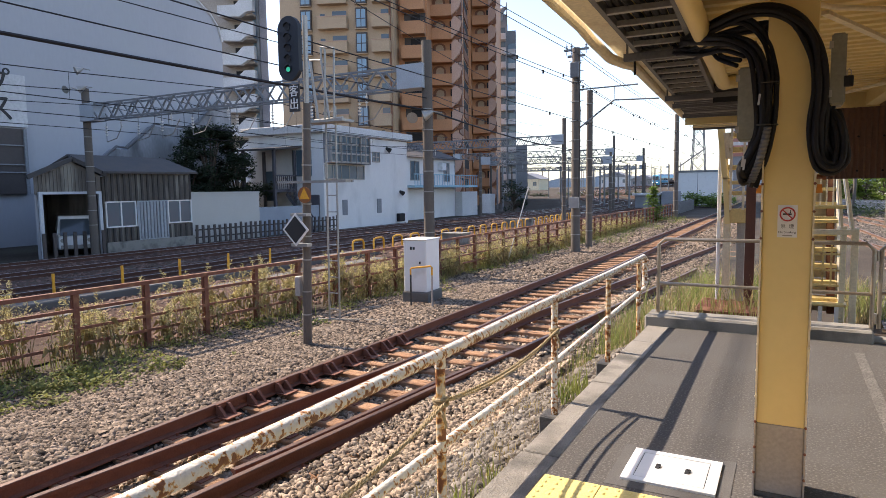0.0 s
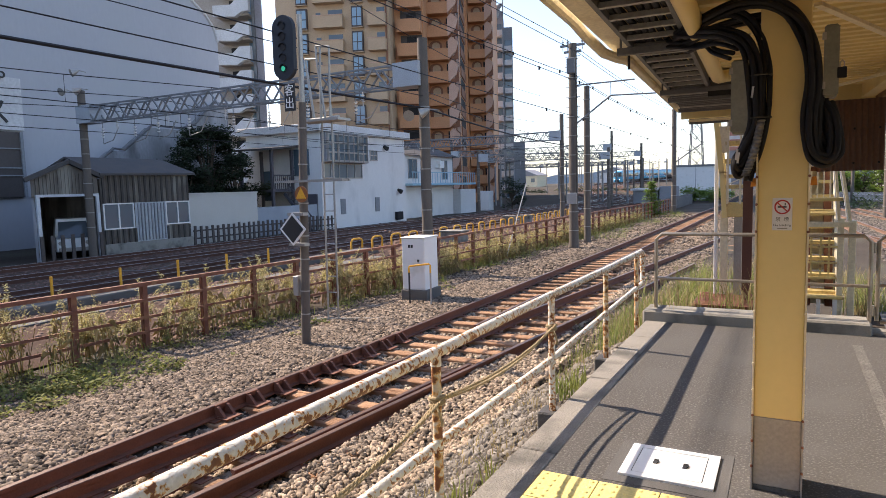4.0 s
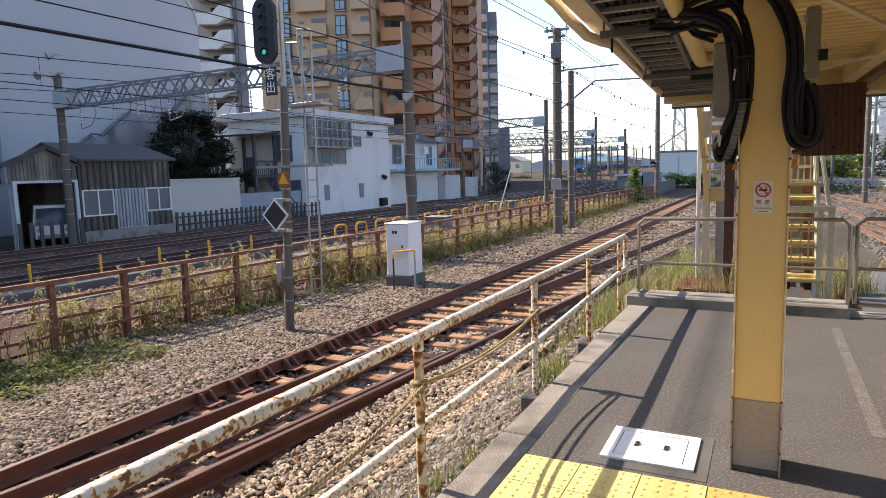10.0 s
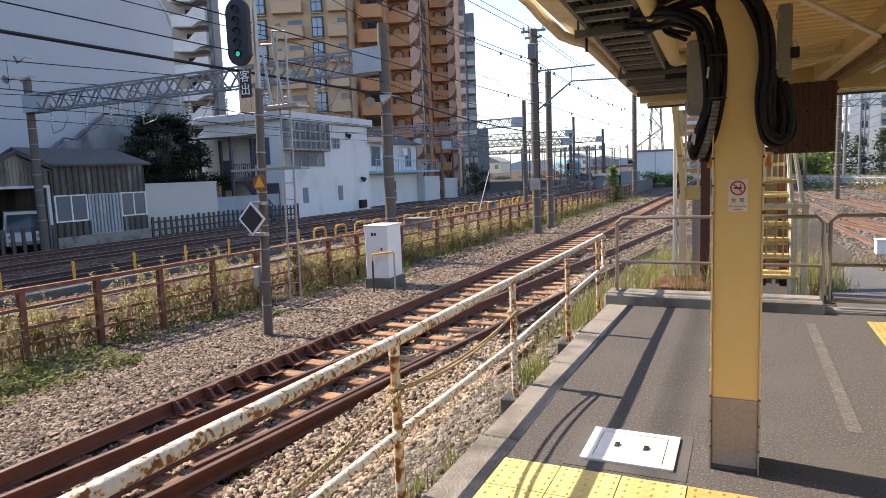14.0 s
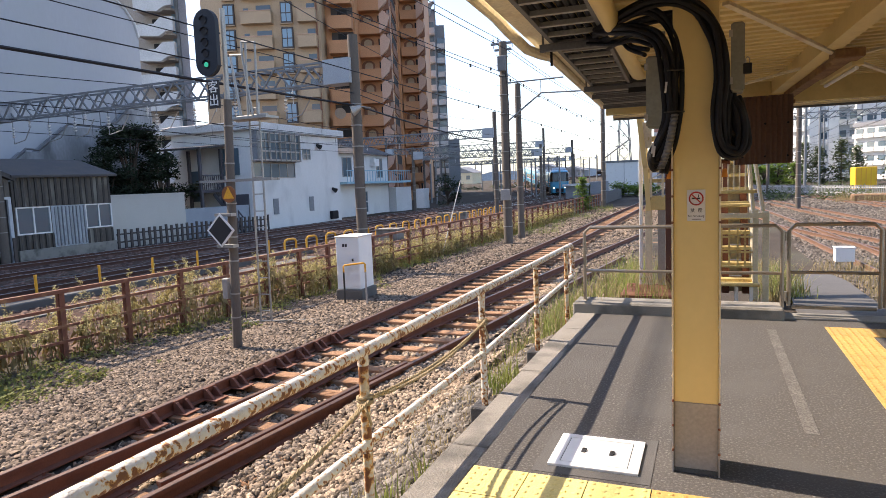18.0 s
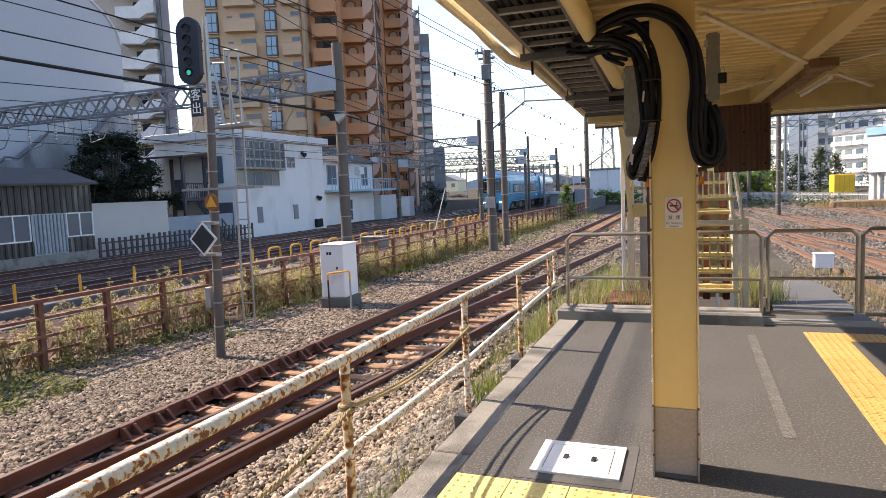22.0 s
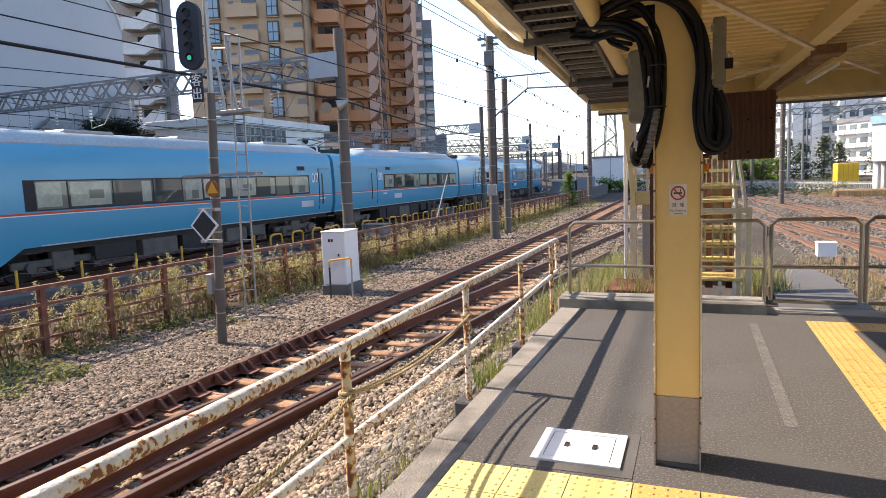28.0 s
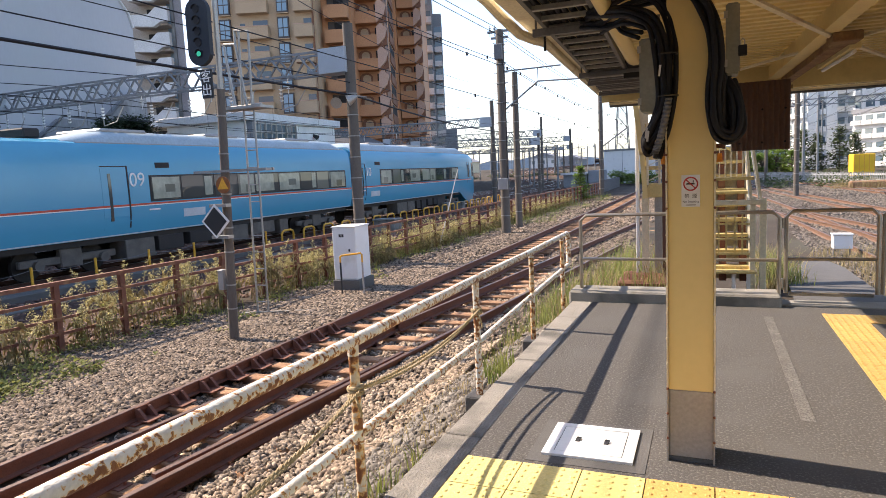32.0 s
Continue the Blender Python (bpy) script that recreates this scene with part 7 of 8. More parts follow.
# pale paling fence far right
pal = thing("paling_fence", "long pale paling fence beyond the far tracks", "fence")
pb = Build()
pb.box(-0.035, -0.02, -1.2, 0.035, 0.02, 0.0)
pbm = pb.mesh("paling", M["pale_fence"])
for k in range(150):
    y = 0
    put_mesh("paling", pbm, pal, pose(4.2 + 0.09 * k, 84 - 0.2 * k, -0.1, 0, 0, -24))
for z in (-0.8, -0.3):
    b = Build()
    b.bar((4.2, 84.05, z), (17.7, 54.05, z), 0.04, 0.1)
    part("rail_board", b, M["facade_white"], pal)
yc = thing("yellow_container", "bright yellow site container beyond the far tracks", "container", pose(15.4, 82, -1.2))
b = Build()
b.box(-1.0, -1.3, 0.3, 1.0, 1.3, 2.65, chamfer=0.05)
part("case", b, mat("bright_yellow", (0.85, 0.52, 0.02), 0.6, scale=1, fine=10, bump=0.0, speck=0.2), yc)
for x in steps(-0.9, 0.9, 0.45):
    b = Build()
    b.box(x - 0.04, -1.33, 0.4, x + 0.04, -1.3, 2.55)
    part("rib", b, M["yellow"], yc)
for x in (-0.85, 0.85):
    b = Build()
    b.box(x - 0.1, -1.2, -0.1, x + 0.1, 1.2, 0.3)
    part("foot", b, M["gantry"], yc)
b = Build()
b.box(10.2, 58, -1.2, 30, 59, -0.6, chamfer=0.1)
solo("low_brick_wall", b, mat("brown_low_wall", (0.34, 0.2, 0.12), 0.9, scale=1.2, fine=12, bump=0.2), "low brown retaining wall beyond the far tracks", "wall")
# white elevated hall on stilts
wh = thing("stilted_hall", "white hall raised on grey columns beyond the tracks", "building", Matrix.Translation((13, 60, 0)) @ Matrix.Rotation(radians(-45), 4, "Z") @ Matrix.Translation((-13, -60, 0)))
b = Build()
b.box(13.0, 60, 1.5, 26, 61.5, 4.4)
part("wall_shell", b, M["facade_white"], wh)
b = Build()
b.box(12.9, 59.9, 4.4, 26, 61.6, 5.0)
part("blue_band", b, M["skyblue"], wh, "pale blue roof band")
for x in (13.2, 14.4, 16.5, 19):
    for y in (60.4, 61.2):
        b = Build()
        b.box(x - 0.2, y - 0.2, -1.2, x + 0.2, y + 0.2, 1.5)
        part("column", b, M["facade_white"], wh)


def far_block(label, x, y, w, d, h, m, rows, cols, yaw=0):
    t = thing("apartment_block", label, "building", pose(x, y, -1.2, 0, 0, yaw), group="far apartment blocks")
    b = Build()
    b.box(-w / 2, -d / 2, 0, w / 2, d / 2, h)
    part("wall_shell", b, M[m], t)
    b = Build()
    b.box(-w / 2 - 0.2, -d / 2 - 0.2, h, w / 2 + 0.2, d / 2 + 0.2, h + 0.8)
    part("roof", b, M["facade_grey"], t)
    for j in range(rows):
        for i in range(cols):
            cx, z = -w / 2 + w * (i + 0.5) / cols, h * (j + 0.35) / rows
            b = Build()
            b.box(cx - w / cols * 0.33, -d / 2 - 0.05, z, cx + w / cols * 0.33, -d / 2, z + h / rows * 0.5)
            wn_ = part("window", b, M["window"], t)
            b = Build()
            b.box(cx - w / cols * 0.45, -d / 2 - 0.7, z - h / rows * 0.2, cx + w / cols * 0.45, -d / 2 - 0.1, z + h / rows * 0.12)
            part("balcony", b, M[m], wn_)
    return t


far_block("tall pale blue-grey apartment block in the distance", 17.6, 150, 5.5, 2.5, 42, "white", 13, 3, -52)
far_block("white apartment block in the distance", 21.4, 151, 4.6, 2.5, 34, "white", 10, 2, -52)
far_block("tall grey tower block in the distance", 25.8, 156, 5.2, 3, 50, "plate", 14, 3, -20)
far_block("broad white apartment block in the distance", 33, 150, 15, 4, 27, "white", 8, 5, -52)
far_block("broad white apartment block in the distance", 56, 160, 18, 5, 30, "white", 9, 5, -52)
far_block("low white apartment block in the distance", 29.5, 140, 9, 4, 10, "white", 4, 4, -52)

# left distance past the platform end
wsh = thing("white_warehouse", "plain white warehouse with a dark roof edge", "warehouse", pose(-11.6, 99, -1.2, 0, 0, 4))
b = Build()
b.box(-2.6, -1, 0, 4.6, 9, 4.7)
part("wall_shell", b, M["white"], wsh)
b = Build()
b.box(-2.7, -1.1, 4.7, 4.7, 9.1, 5.0)
part("roof_edge", b, M["gantry"], wsh)
b = Build()
b.box(-0.02, -1.06, 0, 0.04, -1.0, 4.7)
part("panel_joint", b, M["facade_grey"], wsh)
sh = thing("grey_trackside_hut", "grey flat-roofed trackside hut", "hut", pose(-15.6, 84, -1.2))
b = Build()
b.box(-1.3, -2, 0, 1.6, 2, 1.7)
part("wall_shell", b, M["facade_grey"], sh)
b = Build()
b.box(-1.6, -2.4, 1.7, 1.75, 2.4, 1.95)
part("roof", b, M["facade_white"], sh)
b = Build()
b.box(1.8, -2, 0, 3.8, 0, 2.15, chamfer=0.03)
part("side_cabinet", b, M["facade_grey"], sh, "grey box beside the hut")
dk = thing("dark_paling_fence", "low dark paling fence along the siding", "fence")
dpm = Build()
dpm.box(-0.05, -0.1, -1.2, 0.05, 0.1, 0.0)
dpmm = dpm.mesh("paling", M["tray"])
for k in range(75):
    y = 48 + 0.45 * k
    put_mesh("paling", dpmm, dk, pose(-9.3 - 0.02 * (y - 48), y, random.uniform(-0.05, 0.05)))
lt = thing("lattice_mast", "tall steel lattice mast in the distance", "mast", pose(-15.2, 130, -1.2))
for x in (-1.5, 1.5):
    for y in (-1.5, 1.5):
        b = Build()
        b.bar((x, y, 0), (x * 0.25, y * 0.25, 22), 0.16, 0.16)
        part("leg", b, M["gantry"], lt)
for k in range(9):
    z0, z1 = 2.4 * k, 2.4 * (k + 1)
    f0, f1 = 1.5 - 1.125 * z0 / 22, 1.5 - 1.125 * z1 / 22
    for s in (-1, 1):
        b = Build()
        b.bar((-f0, s * f0, z0), (f1, s * f1, z1), 0.08, 0.08)
        b.bar((f0, s * f0, z0), (-f1, s * f1, z1), 0.08, 0.08)
        b.bar((s * f0, -f0, z0), (s * f1, f1, z1), 0.08, 0.08)
        part("cross_brace", b, M["gantry"], lt)
rb = thing("banded_building", "far building with red and white bands", "building", pose(-10.2, 180, -1.2))
for k in range(9):
    b = Build()
    b.box(-3.0, -3, 10 + 0.9 * k, 3.0, 3, 10.9 + 0.9 * k)
    part("band", b, M["facade_white"] if k % 2 else M["faded_red"], rb)
b = Build()
b.box(-2.8, -2.8, 0, 2.8, 2.8, 10)
part("base", b, M["facade_grey"], rb)


# ---- the blue limited express ----
def car_rake(z):
    return (z - 2.0) * 0.09 if z > 2.0 else (1.0 - z) * 0.1 if z < 1.0 else 0.0


def car_section(w, zb, zt):
    half = [(w * 0.9, zb), (w * 0.985, zb + (2.0 - zb) * 0.45), (w, 2.0), (w, 2.6), (w * 0.985, 3.2), (w * 0.95, 3.2 + (zt - 3.2) * 0.55), (w * 0.86, 3.2 + (zt - 3.2) * 0.8), (w * 0.6, zt - 0.05)]
    return [(x, z) for x, z in half] + [(0, zt)] + [(-x, z) for x, z in reversed(half)]


def car_body(nose):
    """Body shell along y, front at +; with a rounded cab when nose."""
    b = Build()
    rings = []
    if nose:
        tip = 10.0
        for d, w, zb, zt, fr in ((0.0, 0.98, 0.34, 3.64, 1.0), (0.06, 1.14, 0.26, 3.68, 1.0), (0.2, 1.3, 0.21, 3.73, 1.0), (0.42, 1.41, 0.2, 3.79, 1.0), (0.75, 1.455, 0.2, 3.87, 0.8), (1.3, 1.47, 0.22, 3.96, 0.4), (1.9, 1.47, 0.3, 4.02, 0.1), (2.6, 1.47, 0.62, 4.03, 0), (3.3, 1.47, 1.03, 4.03, 0)):
            rings.append([(x, tip - d - car_rake(z) * fr, z) for x, z in car_section(w, zb, zt)])
    else:
        rings.append([(x, 9.18, z) for x, z in car_section(1.47, 1.03, 4.03)])
    rings.append([(x, -9.18, z) for x, z in car_section(1.47, 1.03, 4.03)])
    n = len(rings[0])
    vs = [p for r in rings for p in r]
    fs = [(j * n + i, (j + 1) * n + i, (j + 1) * n + (i + 1) % n, j * n + (i + 1) % n) for j in range(len(rings) - 1) for i in range(n)]
    fs += [tuple(range(n)), tuple(reversed(range((len(rings) - 1) * n, len(rings) * n)))]
    b.add(vs, fs)
    return b


def side_x(z):
    """Half width of the shell at a height."""
    return float(np.interp(z, [1.03, 1.47, 2.0, 2.6, 3.2, 3.65], [1.323, 1.448, 1.47, 1.47, 1.448, 1.397]))


def side_panel(y0, y1, z0, z1, s, out=0.012, inset=0.0):
    """A panel that follows the side of the shell, on side s."""
    b = Build()
    zs = steps(z0, z1, 0.4)
    outer = [(s * (side_x(z) + out), z) for z in zs]
    inner = [(s * (side_x(z) - 0.03), z) for z in zs]
    k = len(zs)
    vs = [(x, y, z) for y in (y0, y1) for x, z in outer] + [(x, y, z) for y in (y0, y1) for x, z in inner]
    f = [(i, i + 1, k + i + 1, k + i) for i in range(k - 1)]
    f += [(0, k, 3 * k, 2 * k), (k - 1, 3 * k - 1, 4 * k - 1, 2 * k - 1)]
    f += [(i, 2 * k + i, 2 * k + i + 1, i + 1) for i in range(k - 1)] + [(k + i, k + i + 1, 3 * k + i + 1, 3 * k + i) for i in range(k - 1)]
    b.add(vs, f)
    return b


M["screen_glass"] = glass_mat("black_windscreen", (0.006, 0.008, 0.01), 0.12)
M["train_dim"] = glass_mat("dim_train_glass", (0.14, 0.15, 0.125), 0.06)
# mottled pale colour standing in for daylight seen through the car
M["train_daylight"] = mat("painted_window_daylight", (0.36, 0.39, 0.32), 0.12, second=(0.16, 0.18, 0.15), scale=2.2, fine=8, bump=0.0, spec=0.8)


def make_car(name, label, nose, door, win, number):
    car = thing(name, label, "train car", group="train cars")
    body = part("body", car_body(nose), M["blue"], car, smooth=True)
    # roof cover
    y1 = 6.3 if not nose else 8.5
    b = Build()
    rr = [(1.2, 3.84), (1.15, 4.08), (0.96, 4.27), (0, 4.33), (-0.96, 4.27), (-1.15, 4.08), (-1.2, 3.84)]
    ends = [(-8.8, 0.5), (-8.0, 1.0), (y1 - 1.5, 1.0), (y1, 0.35)]
    n = len(rr)
    b.add([(x * (0.9 + 0.1 * f), y, 3.84 + (z - 3.84) * f) for y, f in ends for x, z in rr], [(j * n + i, (j + 1) * n + i, (j + 1) * n + i + 1, j * n + i + 1) for j in range(len(ends) - 1) for i in range(n - 1)] + [tuple(range(n)), tuple(reversed(range(3 * n, 4 * n)))])
    roof = part("roof_cover", b, M["train_roof"], car, "pale grey roof cover", smooth=True)
    for y in (-5.5, -0.5, 4.0):
        b = Build()
        b.box(-1.0, y - 0.9, 4.2, 1.0, y + 0.9, 4.36, chamfer=0.06)
        part("roof_vent", b, M["grey_paint"], roof, "darker roof grille")
    for s in (-1, 1):
        b = Build()
        b.box(min(s * 1.18, s * 1.25), -9.0, 3.8, max(s * 1.18, s * 1.25), y1 - 0.3, 3.9)
        part("gutter", b, M["grey_paint"], roof)
        # windows
        y = win[0]
        k = 0
        widths = (1.55, 1.0, 1.3, 1.6)
        part("window_band", side_panel(win[0] - 0.06, win[1] + 0.06, 2.02, 2.87, s, 0.006), M["train_dark"], car, "black window band")
        while y < win[1] - 0.4:
            w = min(widths[k % 4], win[1] - y)
            p = part("window", side_panel(y + 0.025, y + w - 0.025, 2.06, 2.83, s, 0.014), M["train_glass" if k % 4 != 1 else "train_dim"], car, "tinted side window")
            # pale panels laid over the panes imitate a bright interior
            for f0, f1, z0, z1 in (((0.03, 0.86, 2.09, 2.8),), (), ((0.06, 0.3, 2.12, 2.79),), ((0.05, 0.95, 2.1, 2.8),), ((0.2, 0.95, 2.12, 2.8),))[k % 5]:
                part("lit_interior", side_panel(y + f0 * w, y + f1 * w, z0, z1, s, 0.0165), M["train_daylight"], p, "pale panel over the glass, painted as daylight in the car")
            if k % 5 in (0, 3):
                part("seat_back", side_panel(y + 0.22 * w, y + 0.55 * w, 2.3 if k % 5 else 2.12, 2.56 if k % 5 else 2.42, s, 0.019), M["train_dim"], p)
            y += w
            k += 1
        # stripes
        f1 = 9.15 if not nose else 8.7
        part("red_stripe", side_panel(-9.15, f1, 1.93, 1.985, s, 0.01), M["red"], car, "thin red stripe")
        part("white_stripe", side_panel(-9.15, f1 + 0.2 * nose, 1.9, 1.927, s, 0.01), M["white"], car, "thin white line")
        part("sill_line", side_panel(-9.15, 6.2 if nose else 9.15, 1.04, 1.075, s, 0.012), M["corrug_pale"], car)
        # door
        d = part("door", side_panel(door - 0.0, door + 0.95, 1.25, 3.15, s, 0.008), M["blue"], car)
        for a, c in ((door - 0.03, door + 0.02),) if door > 0 else ((door + 0.93, door + 0.98),):
            part("door_seam", side_panel(a, c, 1.25, 3.18, s, 0.022), M["train_dark"], d, "dark seam")
        part("door_top", side_panel(door, door + 0.95, 3.15, 3.18, s, 0.011), M["train_dark"], d)
        part("door_window", side_panel(door + 0.62, door + 0.72, 1.5, 2.95, s, 0.02), M["train_glass"], d, "narrow door window")
        # number, maker's mark and faint panel
        yn = door - 0.36 if door > 0 else door + 1.31
        lettering(number, 0.62, "white", car, Matrix.Translation((s * (side_x(2.7) + 0.012), yn, 2.72)) @ Matrix.Rotation(s * math.pi / 2, 4, "Z") @ Matrix.Rotation(math.pi / 2, 4, "X"), "car_number")
        yd = yn - 1.1 if door > 0 else yn + 1.1
        part("display", side_panel(yd - 0.3, yd + 0.3, 3.1, 3.28, s, 0.012), M["train_dark"], car, "dark destination display")
        part("pale_plate", side_panel(yn - 2.9 if door > 0 else yn + 0.2, yn - 1.87 if door > 0 else yn + 1.2, 1.42, 1.7, s, 0.022), M["corrug_pale"], car, "pale blank panel")
        part("mark", side_panel(yn - 0.85, yn - 0.4, 1.74, 1.79, s, 0.01), M["white"], car)
    # gangway bellows
    for y in (-9.22,) if nose else (-9.22, 9.22):
        b = Build()
        b.box(-1.1, y - 0.08, 1.2, 1.1, y + 0.08, 3.8)
        part("bellows", b, M["train_dark"], car, "dark gangway bellows")
    # underframe
    b = Build()
    b.box(-1.2, -8.9, 0.86, 1.2, 8.9 if not nose else 7.6, 1.03)
    part("underframe", b, M["train_dark"], car)
    rng = random.Random(number)
    y = -3.9
    while y < 3.6:
        L = rng.uniform(0.5, 1.6)
        for s in (-1, 1):
            b = Build()
            b.box(min(s * 0.55, s * 1.28), y, rng.uniform(0.22, 0.45), max(s * 0.55, s * 1.28), y + L, 0.86, chamfer=0.02)
            part("equipment_case", b, M["train_box" if rng.random() < 0.4 else "train_dark"], car)
        y += L + rng.uniform(0.1, 0.4)
    for c in (-6.4, 6.4) if not nose else (-6.4, 5.4):
        b = Build()
        for s in (-1, 1):
            b.box(min(s * 0.92, s * 1.08), c - 1.55, 0.42, max(s * 0.92, s * 1.08), c + 1.55, 0.64, chamfer=0.03)
            b.box(min(s * 0.9, s * 1.12), c - 0.35, 0.3, max(s * 0.9, s * 1.12), c + 0.35, 0.85, chamfer=0.03)
        b.box(-0.9, c - 0.3, 0.35, 0.9, c + 0.3, 0.6)
        bog = part("bogie", b, M["train_box"], car, "grey-brown bogie frame")
        for dy in (-1.05, 1.05):
            for s in (-1, 1):
                b = Build()
                b.tube([(s * 0.5, c + dy, 0.43), (s * 0.62, c + dy, 0.43)], 0.43, 20)
                part("wheel", b, M["train_dark"], bog)
            for s in (-1, 1):
                b = Build()
                b.tube([(s * 1.0, c + dy, 0.45), (s * 1.2, c + dy, 0.45)], 0.15, 12)
                part("axle_box", b, M["train_box"], bog)
    if nose:
        tip = 10.0
        fy = lambda z, d=0.0: tip - car_rake(z) + 0.02 - d
        b = Build()
        zs = (2.08, 2.14, 2.5, 2.9, 3.3, 3.44, 3.5)
        half = ((1.425, 0.44), (1.315, 0.19), (1.155, 0.04), (0.98, -0.025))
        sx = [(-x, d) for x, d in half] + [(0, -0.03)] + [(x, d) for x, d in reversed(half)]
        vs = []
        for z in zs:
            f = float(np.interp(z, [2.6, 3.2, 3.43, 3.5], [1.0, 0.987, 0.955, 0.93]))
            e = 0.05 if z in (2.08, 3.5) else 0.0
            vs += [(x * f, fy(z, d + e * (abs(x) > 1.35)), z) for x, d in sx]
        n9 = len(sx)
        b.add(vs, [(n9 * j + i, n9 * j + i + 1, n9 * j + i + n9 + 1, n9 * j + i + n9) for j in range(len(zs) - 1) for i in range(n9 - 1)])
        ws_ = part("windscreen", b, M["screen_glass"], car, "large black windscreen", smooth=True)
        for x in (-0.75, 0.3):
            b = Build()
            b.tube([(x, fy(2.06, -0.03), 2.02), (x + 0.25, fy(2.4, -0.04), 2.5)], 0.014, 5)
            part("wiper", b, M["ink"], ws_)
        b = Build()
        b.box(-0.62, tip - 0.12, 0.36, 0.62, tip + 0.06, 0.98, chamfer=0.03)
        cp = part("coupler_opening", b, M["dark"], car, "dark coupler opening")
        b = Build()
        b.tube([(0, tip - 0.1, 0.6), (0, tip + 0.2, 0.6)], 0.16, 10)
        b.box(-0.4, tip + 0.05, 0.4, 0.4, tip + 0.1, 0.5)
        part("coupler", b, M["train_box"], cp)
        for s in (-1, 1):
            b = Build()
            b.box(min(s * 0.72, s * 1.12), tip - 0.14, 1.0, max(s * 0.72, s * 1.12), tip + 0.03, 1.14, chamfer=0.02)
            hl = part("headlight_housing", b, M["dark"], car)
            for x in (0.8, 0.92, 1.03):
                b = Build()
                b.tube([(s * x, tip + 0.02, 1.07), (s * x, tip + 0.045, 1.07)], 0.05, 10)
                part("headlight", b, M["lamp_on"], hl, "lit headlight")
            part("cab_window", side_panel(tip - 1.0, tip - 0.7, 2.15, 3.2, s, 0.004), M["train_glass"], car, "cab side window")
            cd = part("cab_door", side_panel(tip - 2.02, tip - 1.5, 1.2, 3.25, s, 0.006), M["blue"], car)
            for a, c in ((tip - 2.05, tip - 2.02), (tip - 1.5, tip - 1.47)):
                part("door_seam", side_panel(a, c, 1.3, 3.2, s, 0.011), M["train_dark"], cd)
            for z0, z1 in ((1.2, 1.23), (3.22, 3.25)):
                part("door_seam", side_panel(tip - 2.02, tip - 1.5, z0, z1, s, 0.011), M["train_dark"], cd)
            part("door_window", side_panel(tip - 1.9, tip - 1.62, 2.1, 3.05, s, 0.012), M["train_glass"], cd)
        b = Build()
        b.box(-0.012, tip - 0.05, 1.0, 0.012, tip + 0.025, 2.1)
        part("centre_seam", b, M["train_dark"], car)
    return car


def roof_gear(car, y):
    """A folded pantograph with its insulators and cable boxes on a car's roof."""
    b = Build()
    for sx in (-0.5, 0.5):
        for dy in (-0.6, 0.6):
            b.tube([(sx, y + dy, 4.03), (sx, y + dy, 4.28)], 0.07, 8)
    part("insulator", b, M["train_dark"], car)
    b = Build()
    b.bar((-0.5, y - 0.7, 4.3), (-0.5, y + 0.7, 4.3), 0.07, 0.07)
    b.bar((0.5, y - 0.7, 4.3), (0.5, y + 0.7, 4.3), 0.07, 0.07)
    b.bar((-0.4, y + 0.6, 4.33), (-0.1, y - 0.6, 4.62), 0.05, 0.05)
    b.bar((0.4, y + 0.6, 4.33), (0.1, y - 0.6, 4.62), 0.05, 0.05)
    b.bar((0, y - 0.6, 4.62), (0, y + 0.5, 4.7), 0.05, 0.05)
    b.bar((-0.8, y + 0.5, 4.72), (0.8, y + 0.5, 4.72), 0.06, 0.05)
    part("pantograph", b, M["tray"], car, "folded dark pantograph")
    for dy in (-1.5, 1.3):
        b = Build()
        b.box(-0.6, y + dy - 0.25, 4.03, 0.6, y + dy + 0.25, 4.3, chamfer=0.04)
        part("roof_box", b, M["train_dark"], car)


LAB = "glossy blue express train car with a thin red stripe"
lead = make_car("leading_car", "blue express train leading car with a wide black windscreen", True, -8.95, (-7.1, 6.6), "07")
mid_a = make_car("middle_car", LAB, False, 4.5, (-8.6, 3.6), "08")
mid_b = make_car("middle_car", LAB, False, 4.5, (-8.6, 3.6), "09")
tail = make_car("trailing_car", "blue express train trailing car at the end of the train", True, -8.9, (-6.2, 6.0), "10")
for c_ in (mid_a, mid_b):
    roof_gear(c_, 8.3)
CARS = ((lead, 10.0, 1), (mid_a, 28.6, 1), (mid_b, 47.2, 1), (tail, 65.8, -1))
NOSE_Y = ((0, 257), (3, 231), (6, 204), (8, 186.5), (10, 168.5), (12, 151), (14.5, 131.5), (16.5, 115), (18, 101.5), (19, 92.3), (20, 83.25), (21, 73.85), (22, 64.25), (23, 54.85), (24, 45.45), (25, 36.05), (25.5, 31.45), (27.5, 13.35), (28, 8.75), (29, -0.55), (30, -9.85), (31, -18.7), (32, -27.65))


def nose_s(t):
    """Arc length of the train's nose, smoothly through the known times."""
    ts = [a for a, _ in NOSE_Y]
    ss = [s_at_y(y) for _, y in NOSE_Y]
    i = min(max(int(np.searchsorted(ts, t)) - 1, 0), len(ts) - 2)
    h = ts[i + 1] - ts[i]
    sl = [(ss[k + 1] - ss[k]) / (ts[k + 1] - ts[k]) for k in range(len(ts) - 1)]
    m = lambda k: sl[0] if k == 0 else sl[-1] if k == len(ts) - 1 else (sl[k - 1] + sl[k]) / 2
    u = (t - ts[i]) / h
    return (2 * u ** 3 - 3 * u * u + 1) * ss[i] + (u ** 3 - 2 * u * u + u) * h * m(i) + (3 * u * u - 2 * u ** 3) * ss[i + 1] + (u ** 3 - u * u) * h * m(i + 1)


